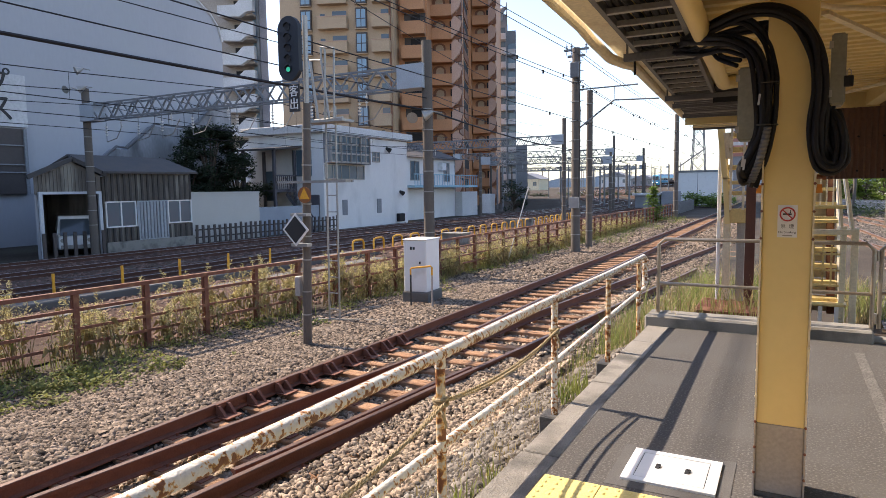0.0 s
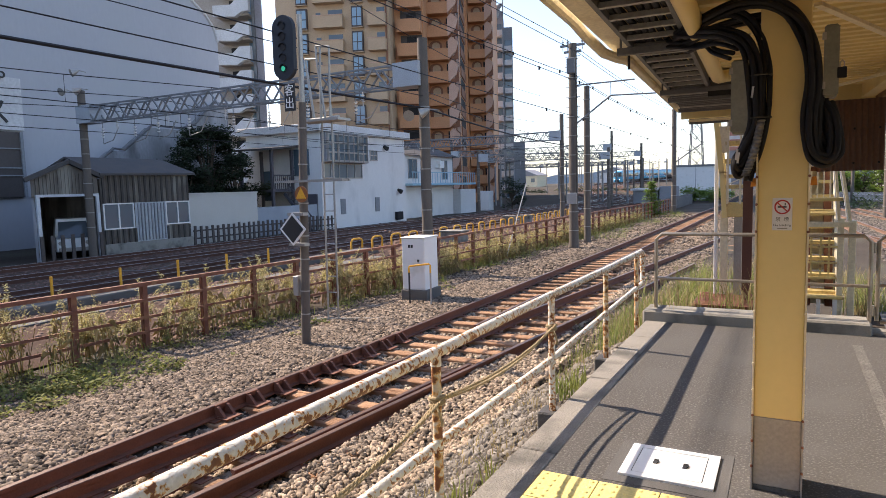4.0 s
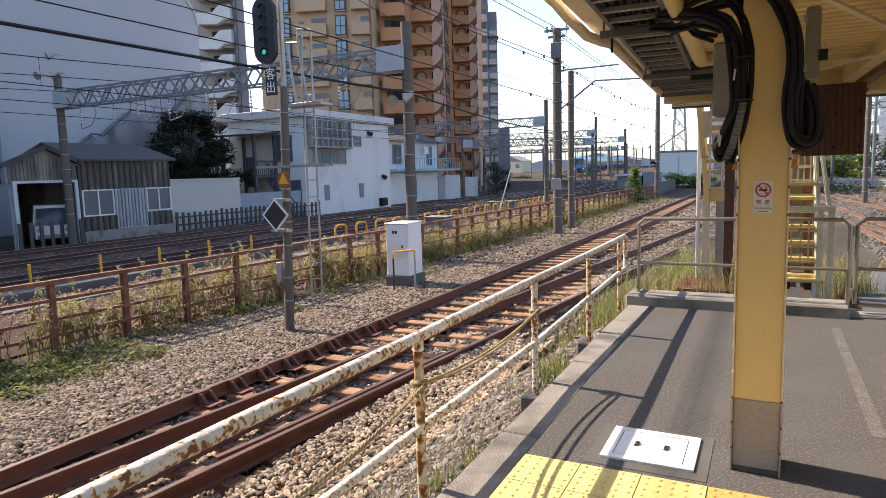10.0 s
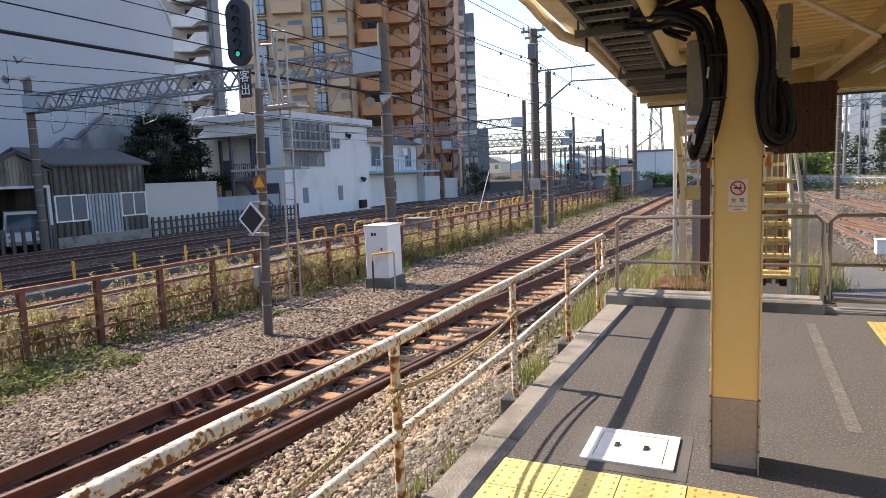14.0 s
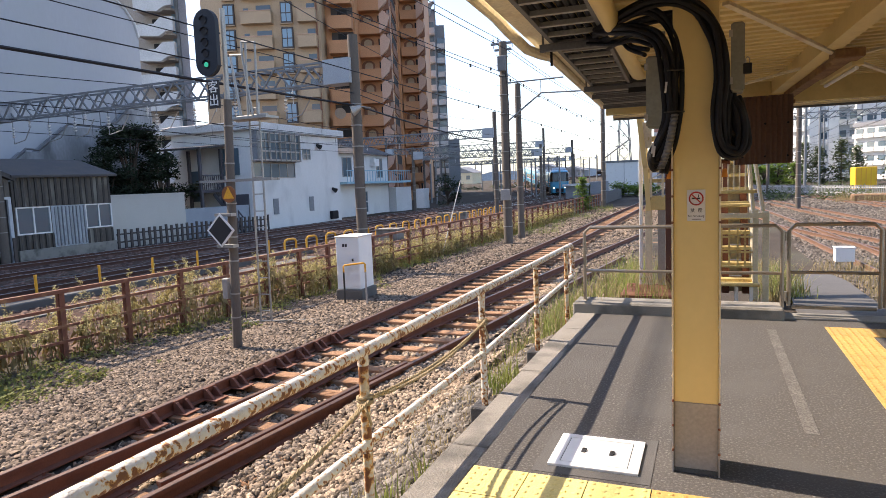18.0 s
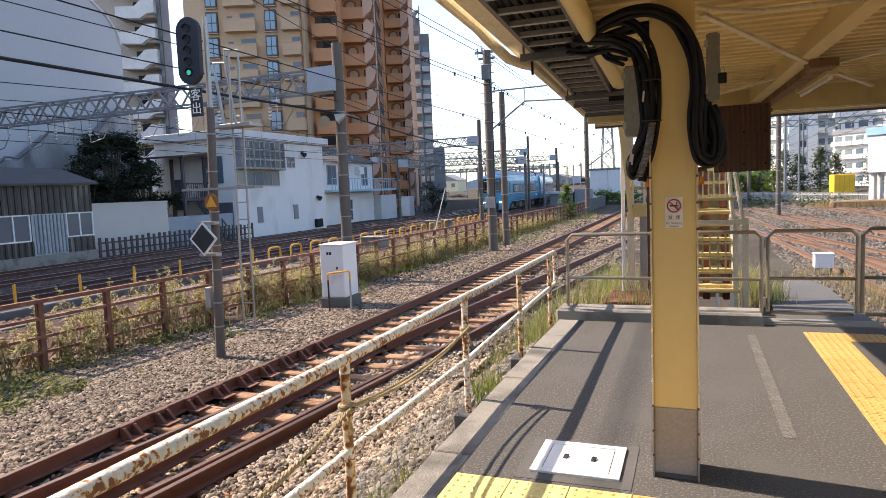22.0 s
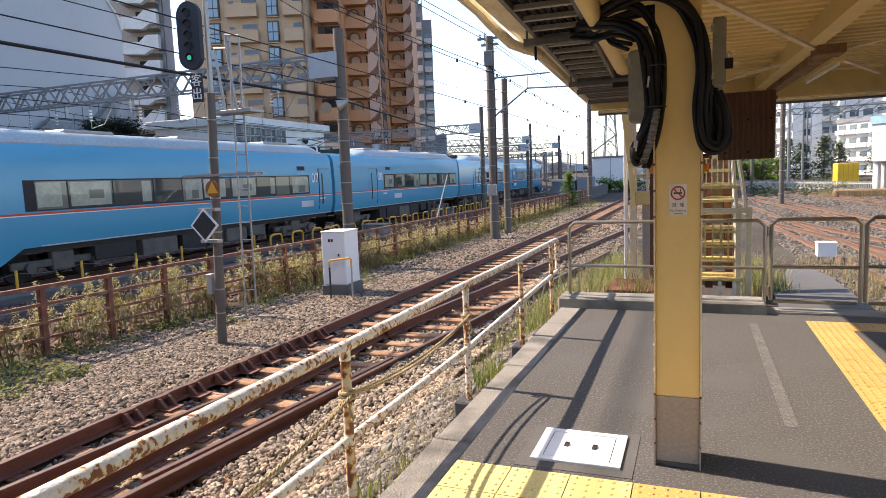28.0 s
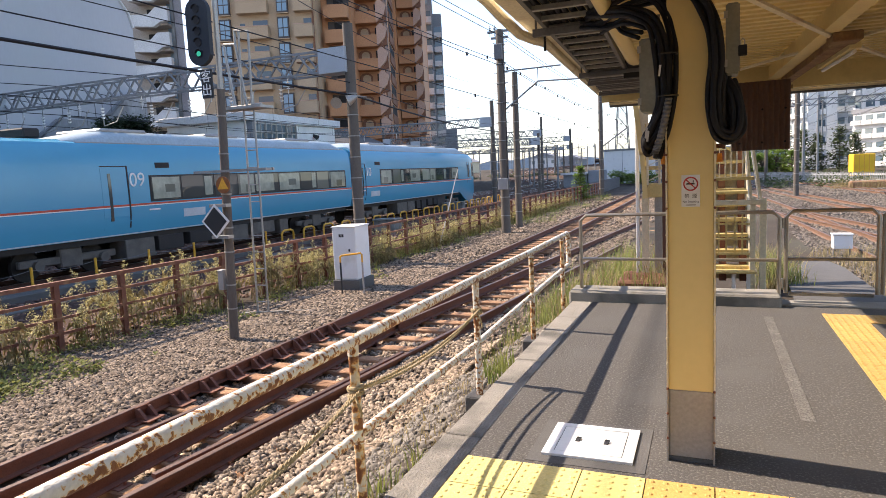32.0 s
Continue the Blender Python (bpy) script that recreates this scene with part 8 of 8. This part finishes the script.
def car_pose(s, turn):
    f, r = on_line(s + 6.4), on_line(s - 6.4)
    y = (f - r).normalized() * turn
    x = y.cross(Vector((0, 0, 1))).normalized()
    z = x.cross(y)
    c = (f + r) / 2
    return Matrix(((x.x, y.x, z.x, c.x), (x.y, y.y, z.y, c.y), (x.z, y.z, z.z, c.z), (0, 0, 0, 1)))


# ---- growth and ballast ----
def leaf_mat(name, c, c2, rand=0.35):
    m = mat(name, c, 0.8, second=c2, scale=2.5, fine=20, bump=0.0, rand=rand)
    nt = m.node_tree
    b = nt.nodes["Principled BSDF"]
    tr = nt.nodes.new("ShaderNodeBsdfTranslucent")
    mx = nt.nodes.new("ShaderNodeMixShader")
    mx.inputs[0].default_value = 0.42
    src = b.inputs["Base Color"].links[0].from_socket
    nt.links.new(src, tr.inputs["Color"])
    nt.links.new(b.outputs[0], mx.inputs[1])
    nt.links.new(tr.outputs[0], mx.inputs[2])
    nt.links.new(mx.outputs[0], nt.nodes["Material Output"].inputs["Surface"])
    return m


M["leaf"] = leaf_mat("weed_leaf_lit", (0.2, 0.23, 0.06), (0.3, 0.27, 0.09))
M["plume"] = leaf_mat("yellow_plume", (0.56, 0.5, 0.22), (0.44, 0.38, 0.16))
M["dry"] = leaf_mat("dry_stalks", (0.42, 0.34, 0.17), (0.26, 0.21, 0.1))
M["blade"] = leaf_mat("grass_blade", (0.2, 0.25, 0.06), (0.3, 0.28, 0.09))
M["tree"] = leaf_mat("tree_leaf_dark", (0.035, 0.055, 0.028), (0.055, 0.075, 0.035), 0.45)
M["sapling"] = leaf_mat("sapling_leaf", (0.17, 0.27, 0.05), (0.25, 0.32, 0.08), 0.4)
M["tree_far"] = leaf_mat("street_tree_leaf", (0.09, 0.125, 0.055), (0.14, 0.16, 0.07), 0.4)


def flake(b, c, d, side, L, W):
    """A pointed leaf from c along d."""
    m = c + d * (L * 0.5)
    e = c + d * L
    b.add([c, m + side * W, e, m - side * W], [(0, 1, 2, 3)])


def rand_dir(rng, up=0.0):
    a = rng.uniform(0, 2 * math.pi)
    z = rng.uniform(-0.4, 0.8) + up
    return Vector((math.cos(a), math.sin(a), z)).normalized()


def weed(seed, h):
    rng = random.Random(seed)
    t = thing("tall_weed", "tall yellowing weed with feathery plumes along the fence", "weed", group="tall weeds")
    b, lf, pl = Build(), Build(), Build()
    for k in range(rng.randint(3, 5)):
        x, y = rng.uniform(-0.16, 0.16), rng.uniform(-0.16, 0.16)
        hh = h * rng.uniform(0.65, 1.05)
        lx, ly = rng.uniform(-0.3, 0.3), rng.uniform(-0.3, 0.3)
        pts = [Vector((x + lx * f * f, y + ly * f * f, hh * f)) for f in (0, 0.35, 0.7, 1.0)]
        b.tube(pts, 0.008, 4, caps=False, r1=0.004)
        for i in range(9):
            f = rng.uniform(0.1, 0.7)
            c = Vector((x + lx * f * f, y + ly * f * f, hh * f))
            d = rand_dir(rng, 0.1)
            flake(lf, c, d, d.cross(Vector((0, 0, 1))).normalized(), rng.uniform(0.07, 0.15), rng.uniform(0.01, 0.022))
        for i in range(95):
            f = rng.uniform(0.55, 1.04)
            r = (1.06 - f) * 0.45
            a = rng.uniform(0, 6.3)
            c = Vector((x + lx * f * f + r * math.cos(a) * rng.random(), y + ly * f * f + r * math.sin(a) * rng.random(), hh * f))
            d = rand_dir(rng, 0.3)
            flake(pl, c, d, d.cross(Vector((0.3, 0.2, 1))).normalized(), rng.uniform(0.035, 0.07), rng.uniform(0.005, 0.011))
    for k in range(5):
        x, y, hh = rng.uniform(-0.25, 0.25), rng.uniform(-0.25, 0.25), h * rng.uniform(0.35, 0.75)
        b.tube([(x, y, 0), (x + rng.uniform(-0.08, 0.08), y + rng.uniform(-0.08, 0.08), hh)], 0.006, 3, caps=False)
        for i in range(2):
            a, L = rng.uniform(0, 6.3), rng.uniform(0.1, 0.22)
            d = Vector((math.cos(a), math.sin(a), 0))
            c = Vector((x, y, hh * rng.uniform(0.6, 1.0)))
            w = Vector((-d.y, d.x, 0)) * rng.uniform(0.003, 0.006)
            m1, e = c + d * L * 0.45 + Vector((0, 0, 0.05)), c + d * L * 0.8 - Vector((0, 0, L * 0.7))
            b.add([c, m1 + w, e, m1 - w], [(0, 1, 2), (0, 2, 3)])
    part("stem", b, M["dry"], t)
    tagged(part("foliage", lf, M["leaf"], t), kind="stuff")
    tagged(part("plume", pl, M["plume"], t), kind="stuff")
    return t


rg = random.Random(5)
protos = []
spots = []
y = 3.0
while y < 46:
    for k in range(3 if y > 12 else 2):
        spots.append((fence_x(y) + rg.uniform(-0.55, 0.2), y + rg.uniform(-0.2, 0.2)))
    y += 0.36 if y < 24 else 0.6
for k in range(7):
    x, yy = spots.pop(rg.randrange(len(spots)))
    w = weed(k, 0.82 + 0.09 * k)
    w.matrix_world = pose(x, yy, -1.16)
    protos.append(w)
for x, yy in spots:
    tall = 1.25 if 16 < yy < 24 else 1.0
    copy_thing(rg.choice(protos if yy < 13 else protos[:4]), pose(x, yy, -1.16 - (0.15 if yy > 16 else 0), rg.uniform(-7, 7), rg.uniform(-7, 7), rg.uniform(0, 360)) @ Matrix.Diagonal((1, 1, 1, 1)))


def blades(name, label, spots, material, seed):
    """Grass of bent blades; spots: x, y, z, height, spread, count."""
    rng = random.Random(seed)
    b = Build()
    for x, y, z, h, sp, n in spots:
        for k in range(n):
            cx, cy = x + rng.gauss(0, sp), y + rng.gauss(0, sp)
            hh = h * rng.uniform(0.5, 1.15)
            a = rng.uniform(0, 6.3)
            lean = rng.uniform(0.1, 0.75) * hh
            d = Vector((math.cos(a), math.sin(a), 0))
            s = Vector((-d.y, d.x, 0)) * rng.uniform(0.003, 0.007)
            p0 = Vector((cx, cy, z))
            p1 = p0 + d * lean * 0.25 + Vector((0, 0, hh * 0.55))
            p2 = p0 + d * lean + Vector((0, 0, hh * 0.95))
            b.add([p0 - s, p0 + s, p1 + s * 0.8, p1 - s * 0.8, p2], [(0, 1, 2, 3), (3, 2, 4)])
    return solo(name, b, M[material], label, "grass", kind="stuff")


rg = random.Random(9)
green, dry, low = [], [], []
for k in range(9):
    green.append((rg.uniform(-1.75, -1.52), rg.uniform(5.05, 5.6), verge_height(-1.65, 5.5) - 0.03, 0.24, 0.04, 15))
for k in range(34):
    x, yy = rg.uniform(-2.3, -1.45), rg.uniform(2.0, 7.0)
    dry.append((x, yy, verge_height(x, yy) - 0.02, rg.uniform(0.04, 0.11), 0.1, 16))
for k in range(50):
    x = rg.uniform(9.2, 18)
    dry.append((x, 57.6, -1.15, rg.uniform(0.5, 1.1), 0.3, 30))
for k in range(4):
    x, yy = rg.uniform(-1.75, -1.5), rg.uniform(2.5, 3.3)
    green.append((x, yy, verge_height(x, yy) - 0.02, 0.2, 0.07, 26))
for k in range(120):
    x, yy = rg.uniform(-2.6, -0.3), rg.uniform(7.5, 15)
    (green if rg.random() < 0.6 else dry).append((x, yy, end_height(x, yy) - 0.03, rg.uniform(0.35, 0.75), 0.13, 24))
for k in range(70):
    x, yy = rg.uniform(0.8, 1.15), rg.uniform(9.6, 14)
    (green if rg.random() < 0.6 else dry).append((x, yy, end_height(x, yy) - 0.05, rg.uniform(0.3, 0.6), 0.1, 18))
for k in range(60):
    x, yy = rg.uniform(2.6, 4.0), rg.uniform(11, 20)
    dry.append((x, yy, -1.18, rg.uniform(0.25, 0.5), 0.14, 20))
for k in range(90):
    yy = rg.uniform(3, 34)
    x = fence_x(yy) + rg.uniform(-0.5, 0.75)
    low.append((x, yy, -1.18, rg.uniform(0.12, 0.4), 0.16, 24))
for k in range(60):
    x, yy = rg.uniform(-9.4, -6.9), rg.uniform(30, 56)
    low.append((x, yy, -1.2, rg.uniform(0.3, 0.7), 0.3, 24))
litter = []
for k in range(60):
    x, yy = rg.uniform(-2.4, -1.42), rg.uniform(1.8, 7.0)
    litter.append((x, yy, verge_height(x, yy) + 0.012, 0.035, 0.14, 12))
fallen = blades("dead_straw", "dead straw lying on the earth verge", litter, "dry", 6)
blades("fresh_grass", "long fresh green grass beside the platform and its end", green, "blade", 1)
blades("dry_grass", "dry straw-coloured grass on the stony verge", dry, "dry", 2)
blades("fence_grass", "low mixed grass along the trackside fence", low, "blade", 3)


def clump(name, label, spots, material, seed, leaf=(0.05, 0.1)):
    rng = random.Random(seed)
    b = Build()
    for x, y, z, r, h, n in spots:
        for k in range(n):
            a, rr = rng.uniform(0, 6.3), r * math.sqrt(rng.random())
            c = Vector((x + rr * math.cos(a), y + rr * math.sin(a), z + h * rng.random() * (1.1 - rr / r)))
            d = rand_dir(rng, 0.2)
            flake(b, c, d, d.cross(Vector((0.1, 0.3, 1))).normalized(), rng.uniform(*leaf), rng.uniform(*leaf) * 0.28)
    return solo(name, b, M[material], label, "plants", kind="stuff")


rg = random.Random(13)
cl = [(rg.uniform(-9.5, -8.2), rg.uniform(4.0, 7.0), -1.17, rg.uniform(0.25, 0.5), 0.22, 260) for _ in range(14)]
cl += [(-8.3, 9.9, -1.17, 0.35, 0.2, 220), (-8.0, 9.0, -1.17, 0.25, 0.15, 120), (-7.9, 7.3, -1.17, 0.22, 0.1, 110), (-8.9, 11.6, -1.17, 0.4, 0.3, 260), (-8.0, 14.5, -1.17, 0.5, 0.35, 260)]
cl += [(fence_x(yy) + rg.uniform(-0.2, 0.5), yy, -1.17, 0.35, 0.25, 90) for yy in (rg.uniform(4, 30) for _ in range(30))]
clump("low_weeds", "low green leafy weeds on the ballast by the fence", cl, "leaf", 4)


def tree(name, label, at, h, r, n, material, seed, trunk_h, leaf, squash=1.0, cat="tree", group=""):
    """A tapered trunk with limbs and a crown of many leaf flakes gathered in uneven clumps."""
    rng = random.Random(seed)
    t = thing(name, label, cat, at, group=group)
    b = Build()
    b.tube([(0, 0, -0.1), (0.05 * r, 0, trunk_h * 0.5), (0, 0.04 * r, h * 0.8)], 0.05 * h * 0.45 + 0.02, 8, r1=0.02)
    hubs = []
    for k in range(26):
        f = rng.uniform(0.0, 1.0)
        a = rng.uniform(0, 6.3)
        rr = r * (0.35 + 0.65 * math.sin(math.pi * min(1, f * 0.85 + 0.15))) * rng.uniform(0.5, 1.0) * squash
        c = Vector((rr * math.cos(a), rr * math.sin(a), trunk_h + (h - trunk_h) * f))
        hubs.append((c, r * rng.uniform(0.3, 0.5)))
        b.tube([(0, 0, trunk_h * 0.7 + (c.z - trunk_h) * 0.5), c * 0.6 + Vector((0, 0, c.z * 0.35)), c], 0.03 * r + 0.01, 5, r1=0.008)
    part("trunk", b, M["bark"], t)
    lf = Build()
    for k in range(n):
        c, rr = rng.choice(hubs)
        d = rand_dir(rng)
        p = c + d * rr * rng.random() ** 0.5
        e = rand_dir(rng)
        flake(lf, p, e, e.cross(Vector((0.2, 0.1, 1))).normalized(), rng.uniform(*leaf), rng.uniform(*leaf) * 0.35)
    tagged(part("crown", lf, M[material], t), kind="stuff")
    return t


tree("dark_tree", "dense dark evergreen tree behind the white wall", pose(-31.0, 26.2, -1.17), 5.0, 1.9, 15000, "tree", 1, 0.5, (0.1, 0.24))
tree("dark_tree", "dense dark evergreen tree behind the white wall", pose(-31.8, 28.6, -1.17), 6.6, 2.3, 22000, "tree", 2, 0.5, (0.1, 0.24))
tree("dark_tree", "dense dark evergreen tree behind the white wall", pose(-32.6, 31.6, -1.17), 6.2, 2.1, 17000, "tree", 8, 0.5, (0.1, 0.24))
tree("dark_tree", "dark shrub below the grey hall", pose(-30.5, 12.5, -1.17), 4.0, 1.8, 1500, "tree", 3, 0.6, (0.2, 0.4))
def cone_tree(name, label, at, h, r, n, material, seed, leaf, cat="tree", group=""):
    """A narrow tree: a straight trunk, short limbs in tiers and a pointed, ragged crown of leaf flakes."""
    rng = random.Random(seed)
    t = thing(name, label, cat, at, group=group)
    b = Build()
    b.tube([(0, 0, -0.1), (0.03 * r, 0, h * 0.5), (0, 0, h * 0.95)], 0.022 * h, 7, r1=0.01)
    lf = Build()
    tiers = int(7 + h)
    for k in range(tiers):
        f = (k + 0.6) / tiers
        for q in range(6):
            a = rng.uniform(0, 6.3)
            L = r * (1.08 - f) * rng.uniform(0.6, 1.15)
            z = h * (0.08 + 0.9 * f)
            tip = Vector((L * math.cos(a), L * math.sin(a), z - 0.12 * L))
            b.tube([(0, 0, z), tip], 0.006 * h, 4, caps=False, r1=0.004)
            for i in range(n // (tiers * 6)):
                p = Vector((0, 0, z)).lerp(tip, rng.uniform(0.25, 1.05)) + Vector((rng.gauss(0, 0.12 * r), rng.gauss(0, 0.12 * r), rng.gauss(0, 0.07 * h / tiers + 0.06 * r)))
                e = rand_dir(rng)
                flake(lf, p, e, e.cross(Vector((0.2, 0.1, 1))).normalized(), rng.uniform(*leaf), rng.uniform(*leaf) * 0.35)
    part("trunk", b, M["bark"], t)
    tagged(part("crown", lf, M[material], t), kind="stuff")
    return t


cone_tree("young_tree", "bright green young tree beside the siding", pose(-9.0, 50, -1.17), 2.7, 0.95, 2600, "sapling", 4, (0.1, 0.22))
tree("bush", "dark green bush at the foot of the tower", pose(-27.5, 68, -1.17), 3.2, 1.9, 1100, "tree", 5, 0.3, (0.2, 0.4), cat="bush")
tree("bush", "green hedge bush before the warehouse", pose(-10.6, 88, -1.17), 1.6, 2.0, 1600, "sapling", 6, 0.2, (0.2, 0.4), cat="bush")
tree("bush", "green hedge bush before the warehouse", pose(-7.6, 86, -1.17), 1.5, 2.0, 1600, "sapling", 7, 0.2, (0.2, 0.4), cat="bush")
pr = [cone_tree("street_tree", "pointed green street tree beyond the fence", pose(6.5 + 4.1 * k, 108, -1.17), 7.4 - 0.8 * k, 2.3, 1500, "tree_far", 20 + k, (0.25, 0.5), group="street trees") for k in range(3)]
for x, yy in ((9.5, 118), (13.2, 111), (17.5, 108), (20.5, 114), (24, 107), (28, 112), (32, 109)):
    copy_thing(rg.choice(pr), pose(x, yy, -1.17, 0, 0, rg.uniform(0, 360)))
for x, yy, h in ((4.8, 92, 3.6), (6.6, 93, 3.2), (8.2, 94, 3.8), (9.8, 92, 3.3)):
    tree("hedge_tree", "rounded green tree behind the pale fence", pose(x, yy, -1.17), h, 1.3, 1400, "sapling", int(x * 10), 0.8, (0.2, 0.4), group="hedge trees")
clump("far_shrubs", "green shrubs along the far railway edge", [(rg.uniform(3, 26), rg.uniform(62, 100), -1.17, 1.3, 1.2, 130) for _ in range(40)] + [(rg.uniform(-60, -25), rg.uniform(110, 160), 0.0, 1.6, 1.0, 110) for _ in range(30)], "tree_far", 8, (0.2, 0.4))


def stones(name, label, areas, seed, parent=None):
    """Angular ballast stones scattered over areas: x0, x1, y0, y1, count, size, height function."""
    rng = np.random.default_rng(seed)
    base = np.array([(-1, -1, -0.6), (1, -1, -0.6), (1, 1, -0.6), (-1, 1, -0.6), (-0.85, -0.35, 0.6), (0.4, -0.85, 0.45), (0.8, 0.45, 0.65), (-0.35, 0.85, 0.4)])
    faces = np.array([(0, 1, 5, 4), (1, 2, 6, 5), (2, 3, 7, 6), (3, 0, 4, 7), (4, 5, 6, 7)])
    V, F, off = [], [], 0
    for x0, x1, y0, y1, n, size, hf in areas:
        c = np.stack([rng.uniform(x0, x1, n), rng.uniform(y0, y1, n)], 1)
        z = np.array([hf(float(a), float(d)) for a, d in c])
        ang = rng.uniform(0, 6.283, n)
        s = size * rng.uniform(0.55, 1.25, (n, 1)) * rng.uniform(0.6, 1.45, (n, 3))
        v = base[None] * (1 + rng.uniform(-0.28, 0.28, (n, 8, 3))) * s[:, None, :] * 0.5
        tilt = rng.uniform(-0.9, 0.9, n)
        ca, sa, ct, st = np.cos(ang)[:, None], np.sin(ang)[:, None], np.cos(tilt)[:, None], np.sin(tilt)[:, None]
        x, y, w = v[..., 0], v[..., 1], v[..., 2]
        y, w = y * ct - w * st, y * st + w * ct
        x, y = x * ca - y * sa, x * sa + y * ca
        v = np.stack([x + c[:, 0:1], y + c[:, 1:2], w + z[:, None] + size * 0.16], 2).reshape(-1, 3)
        f = (faces[None] + (np.arange(n) * 8)[:, None, None] + off).reshape(-1, 4)
        V.append(v)
        F.append(f)
        off += n * 8
    V, F = np.concatenate(V), np.concatenate(F)
    me = bpy.data.meshes.new(name)
    me.vertices.add(len(V))
    me.vertices.foreach_set("co", V.ravel())
    me.loops.add(F.size)
    me.loops.foreach_set("vertex_index", F.ravel())
    me.polygons.add(len(F))
    me.polygons.foreach_set("loop_start", np.arange(0, F.size, 4))
    me.materials.append(M["stone"])
    me.update(calc_edges=True)
    me.validate()
    return tagged(new(name, me), label, "ballast", kind="stuff")


flat = lambda x, y: bank(x, y)
sid = lambda x, y: bank(x, y) + 0.012
stones("ballast_stones", "grey-brown angular ballast stones round the siding", [
    (-9.7, -6.12, 2.2, 9, 33000, 0.044, flat), (-9.2, -6.12, 9, 17, 20000, 0.053, flat), (-6.75, -6.14, 2.2, 17, 5000, 0.055, lambda x, y: bank(x, y) + 0.02),
    (-8.9, -2.4, 17, 30, 15000, 0.062, flat), (-8.6, -2.2, 30, 55, 7500, 0.1, flat),
    (-3.3, -1.6, 7.6, 22, 4500, 0.06, lambda x, y: max(end_height(x, y), bank(x, y)))], 1)
stones("sandy_ballast", "sandy brown ballast stones between the siding rails", [
    (-6.0, -3.9, 1.6, 8, 7500, 0.044, sid), (-6.0, -3.4, 8, 17, 8000, 0.05, sid),
    (-4.0, -2.75, 1.6, 9, 7500, 0.042, lambda x, y: max(bank(x, y), verge_height(x, y)) + 0.01)], 9).data.materials[0] = mat("sandy_ballast_stone", (0.36, 0.285, 0.205), 0.92, second=(0.2, 0.135, 0.09), scale=4, fine=60, bump=0.4, rand=0.7, spec=0.2)
stones("verge_grit", "small stones and grit on the earth verge beside the platform", [(-2.95, -1.38, 1.4, 7.2, 6500, 0.022, lambda x, y: verge_height(x, y)), (-2.9, -1.42, 1.4, 7.2, 420, 0.055, lambda x, y: verge_height(x, y))], 7).data.materials[0] = mat("verge_grit_stone", (0.24, 0.215, 0.18), 0.92, second=(0.13, 0.112, 0.09), scale=3, fine=60, bump=0.3, rand=0.5, spec=0.2)
stones("main_line_ballast", "dark brown ballast stones along the main line", [
    (-27, -9.8, 7, 20, 9000, 0.11, flat), (-27, -9.6, 20, 40, 7500, 0.15, flat), (-27, -12, 40, 70, 4000, 0.2, flat)], 2).data.materials[0] = mat("brown_ballast_stone", (0.15, 0.088, 0.065), 0.92, second=(0.09, 0.058, 0.044), scale=4, fine=40, bump=0.3, rand=0.45)
stones("far_side_ballast", "grey-brown ballast stones of the tracks beyond the platform", [(2.7, 16, 10, 26, 20000, 0.065, flat), (3, 18, 26, 48, 13000, 0.085, flat), (4, 22, 48, 80, 9000, 0.13, flat)], 3).data.materials[0] = mat("grey_brown_ballast", (0.175, 0.153, 0.13), 0.92, second=(0.11, 0.088, 0.07), scale=1.2, fine=40, bump=0.3, rand=0.5, spec=0.2)
b = Build()
b.bar((-7.9, 9.05, -1.13), (-7.66, 8.9, -1.1), 0.05, 0.05)
solo("yellow_scrap", b, M["yellow"], "scrap of yellow tube lying on the ballast", "scrap")
b = Build()
b.bar((-8.6, 10.2, -1.12), (-7.3, 10.75, -1.12), 0.09, 0.05)
solo("plank", b, M["concrete"], "grey weathered plank lying on the ballast", "plank")


def motions():
    for car, back, turn in CARS:
        walk(car, [(t, car_pose(nose_s(t) - back, turn)) for t in steps(0, 32, 0.5)])


motions()
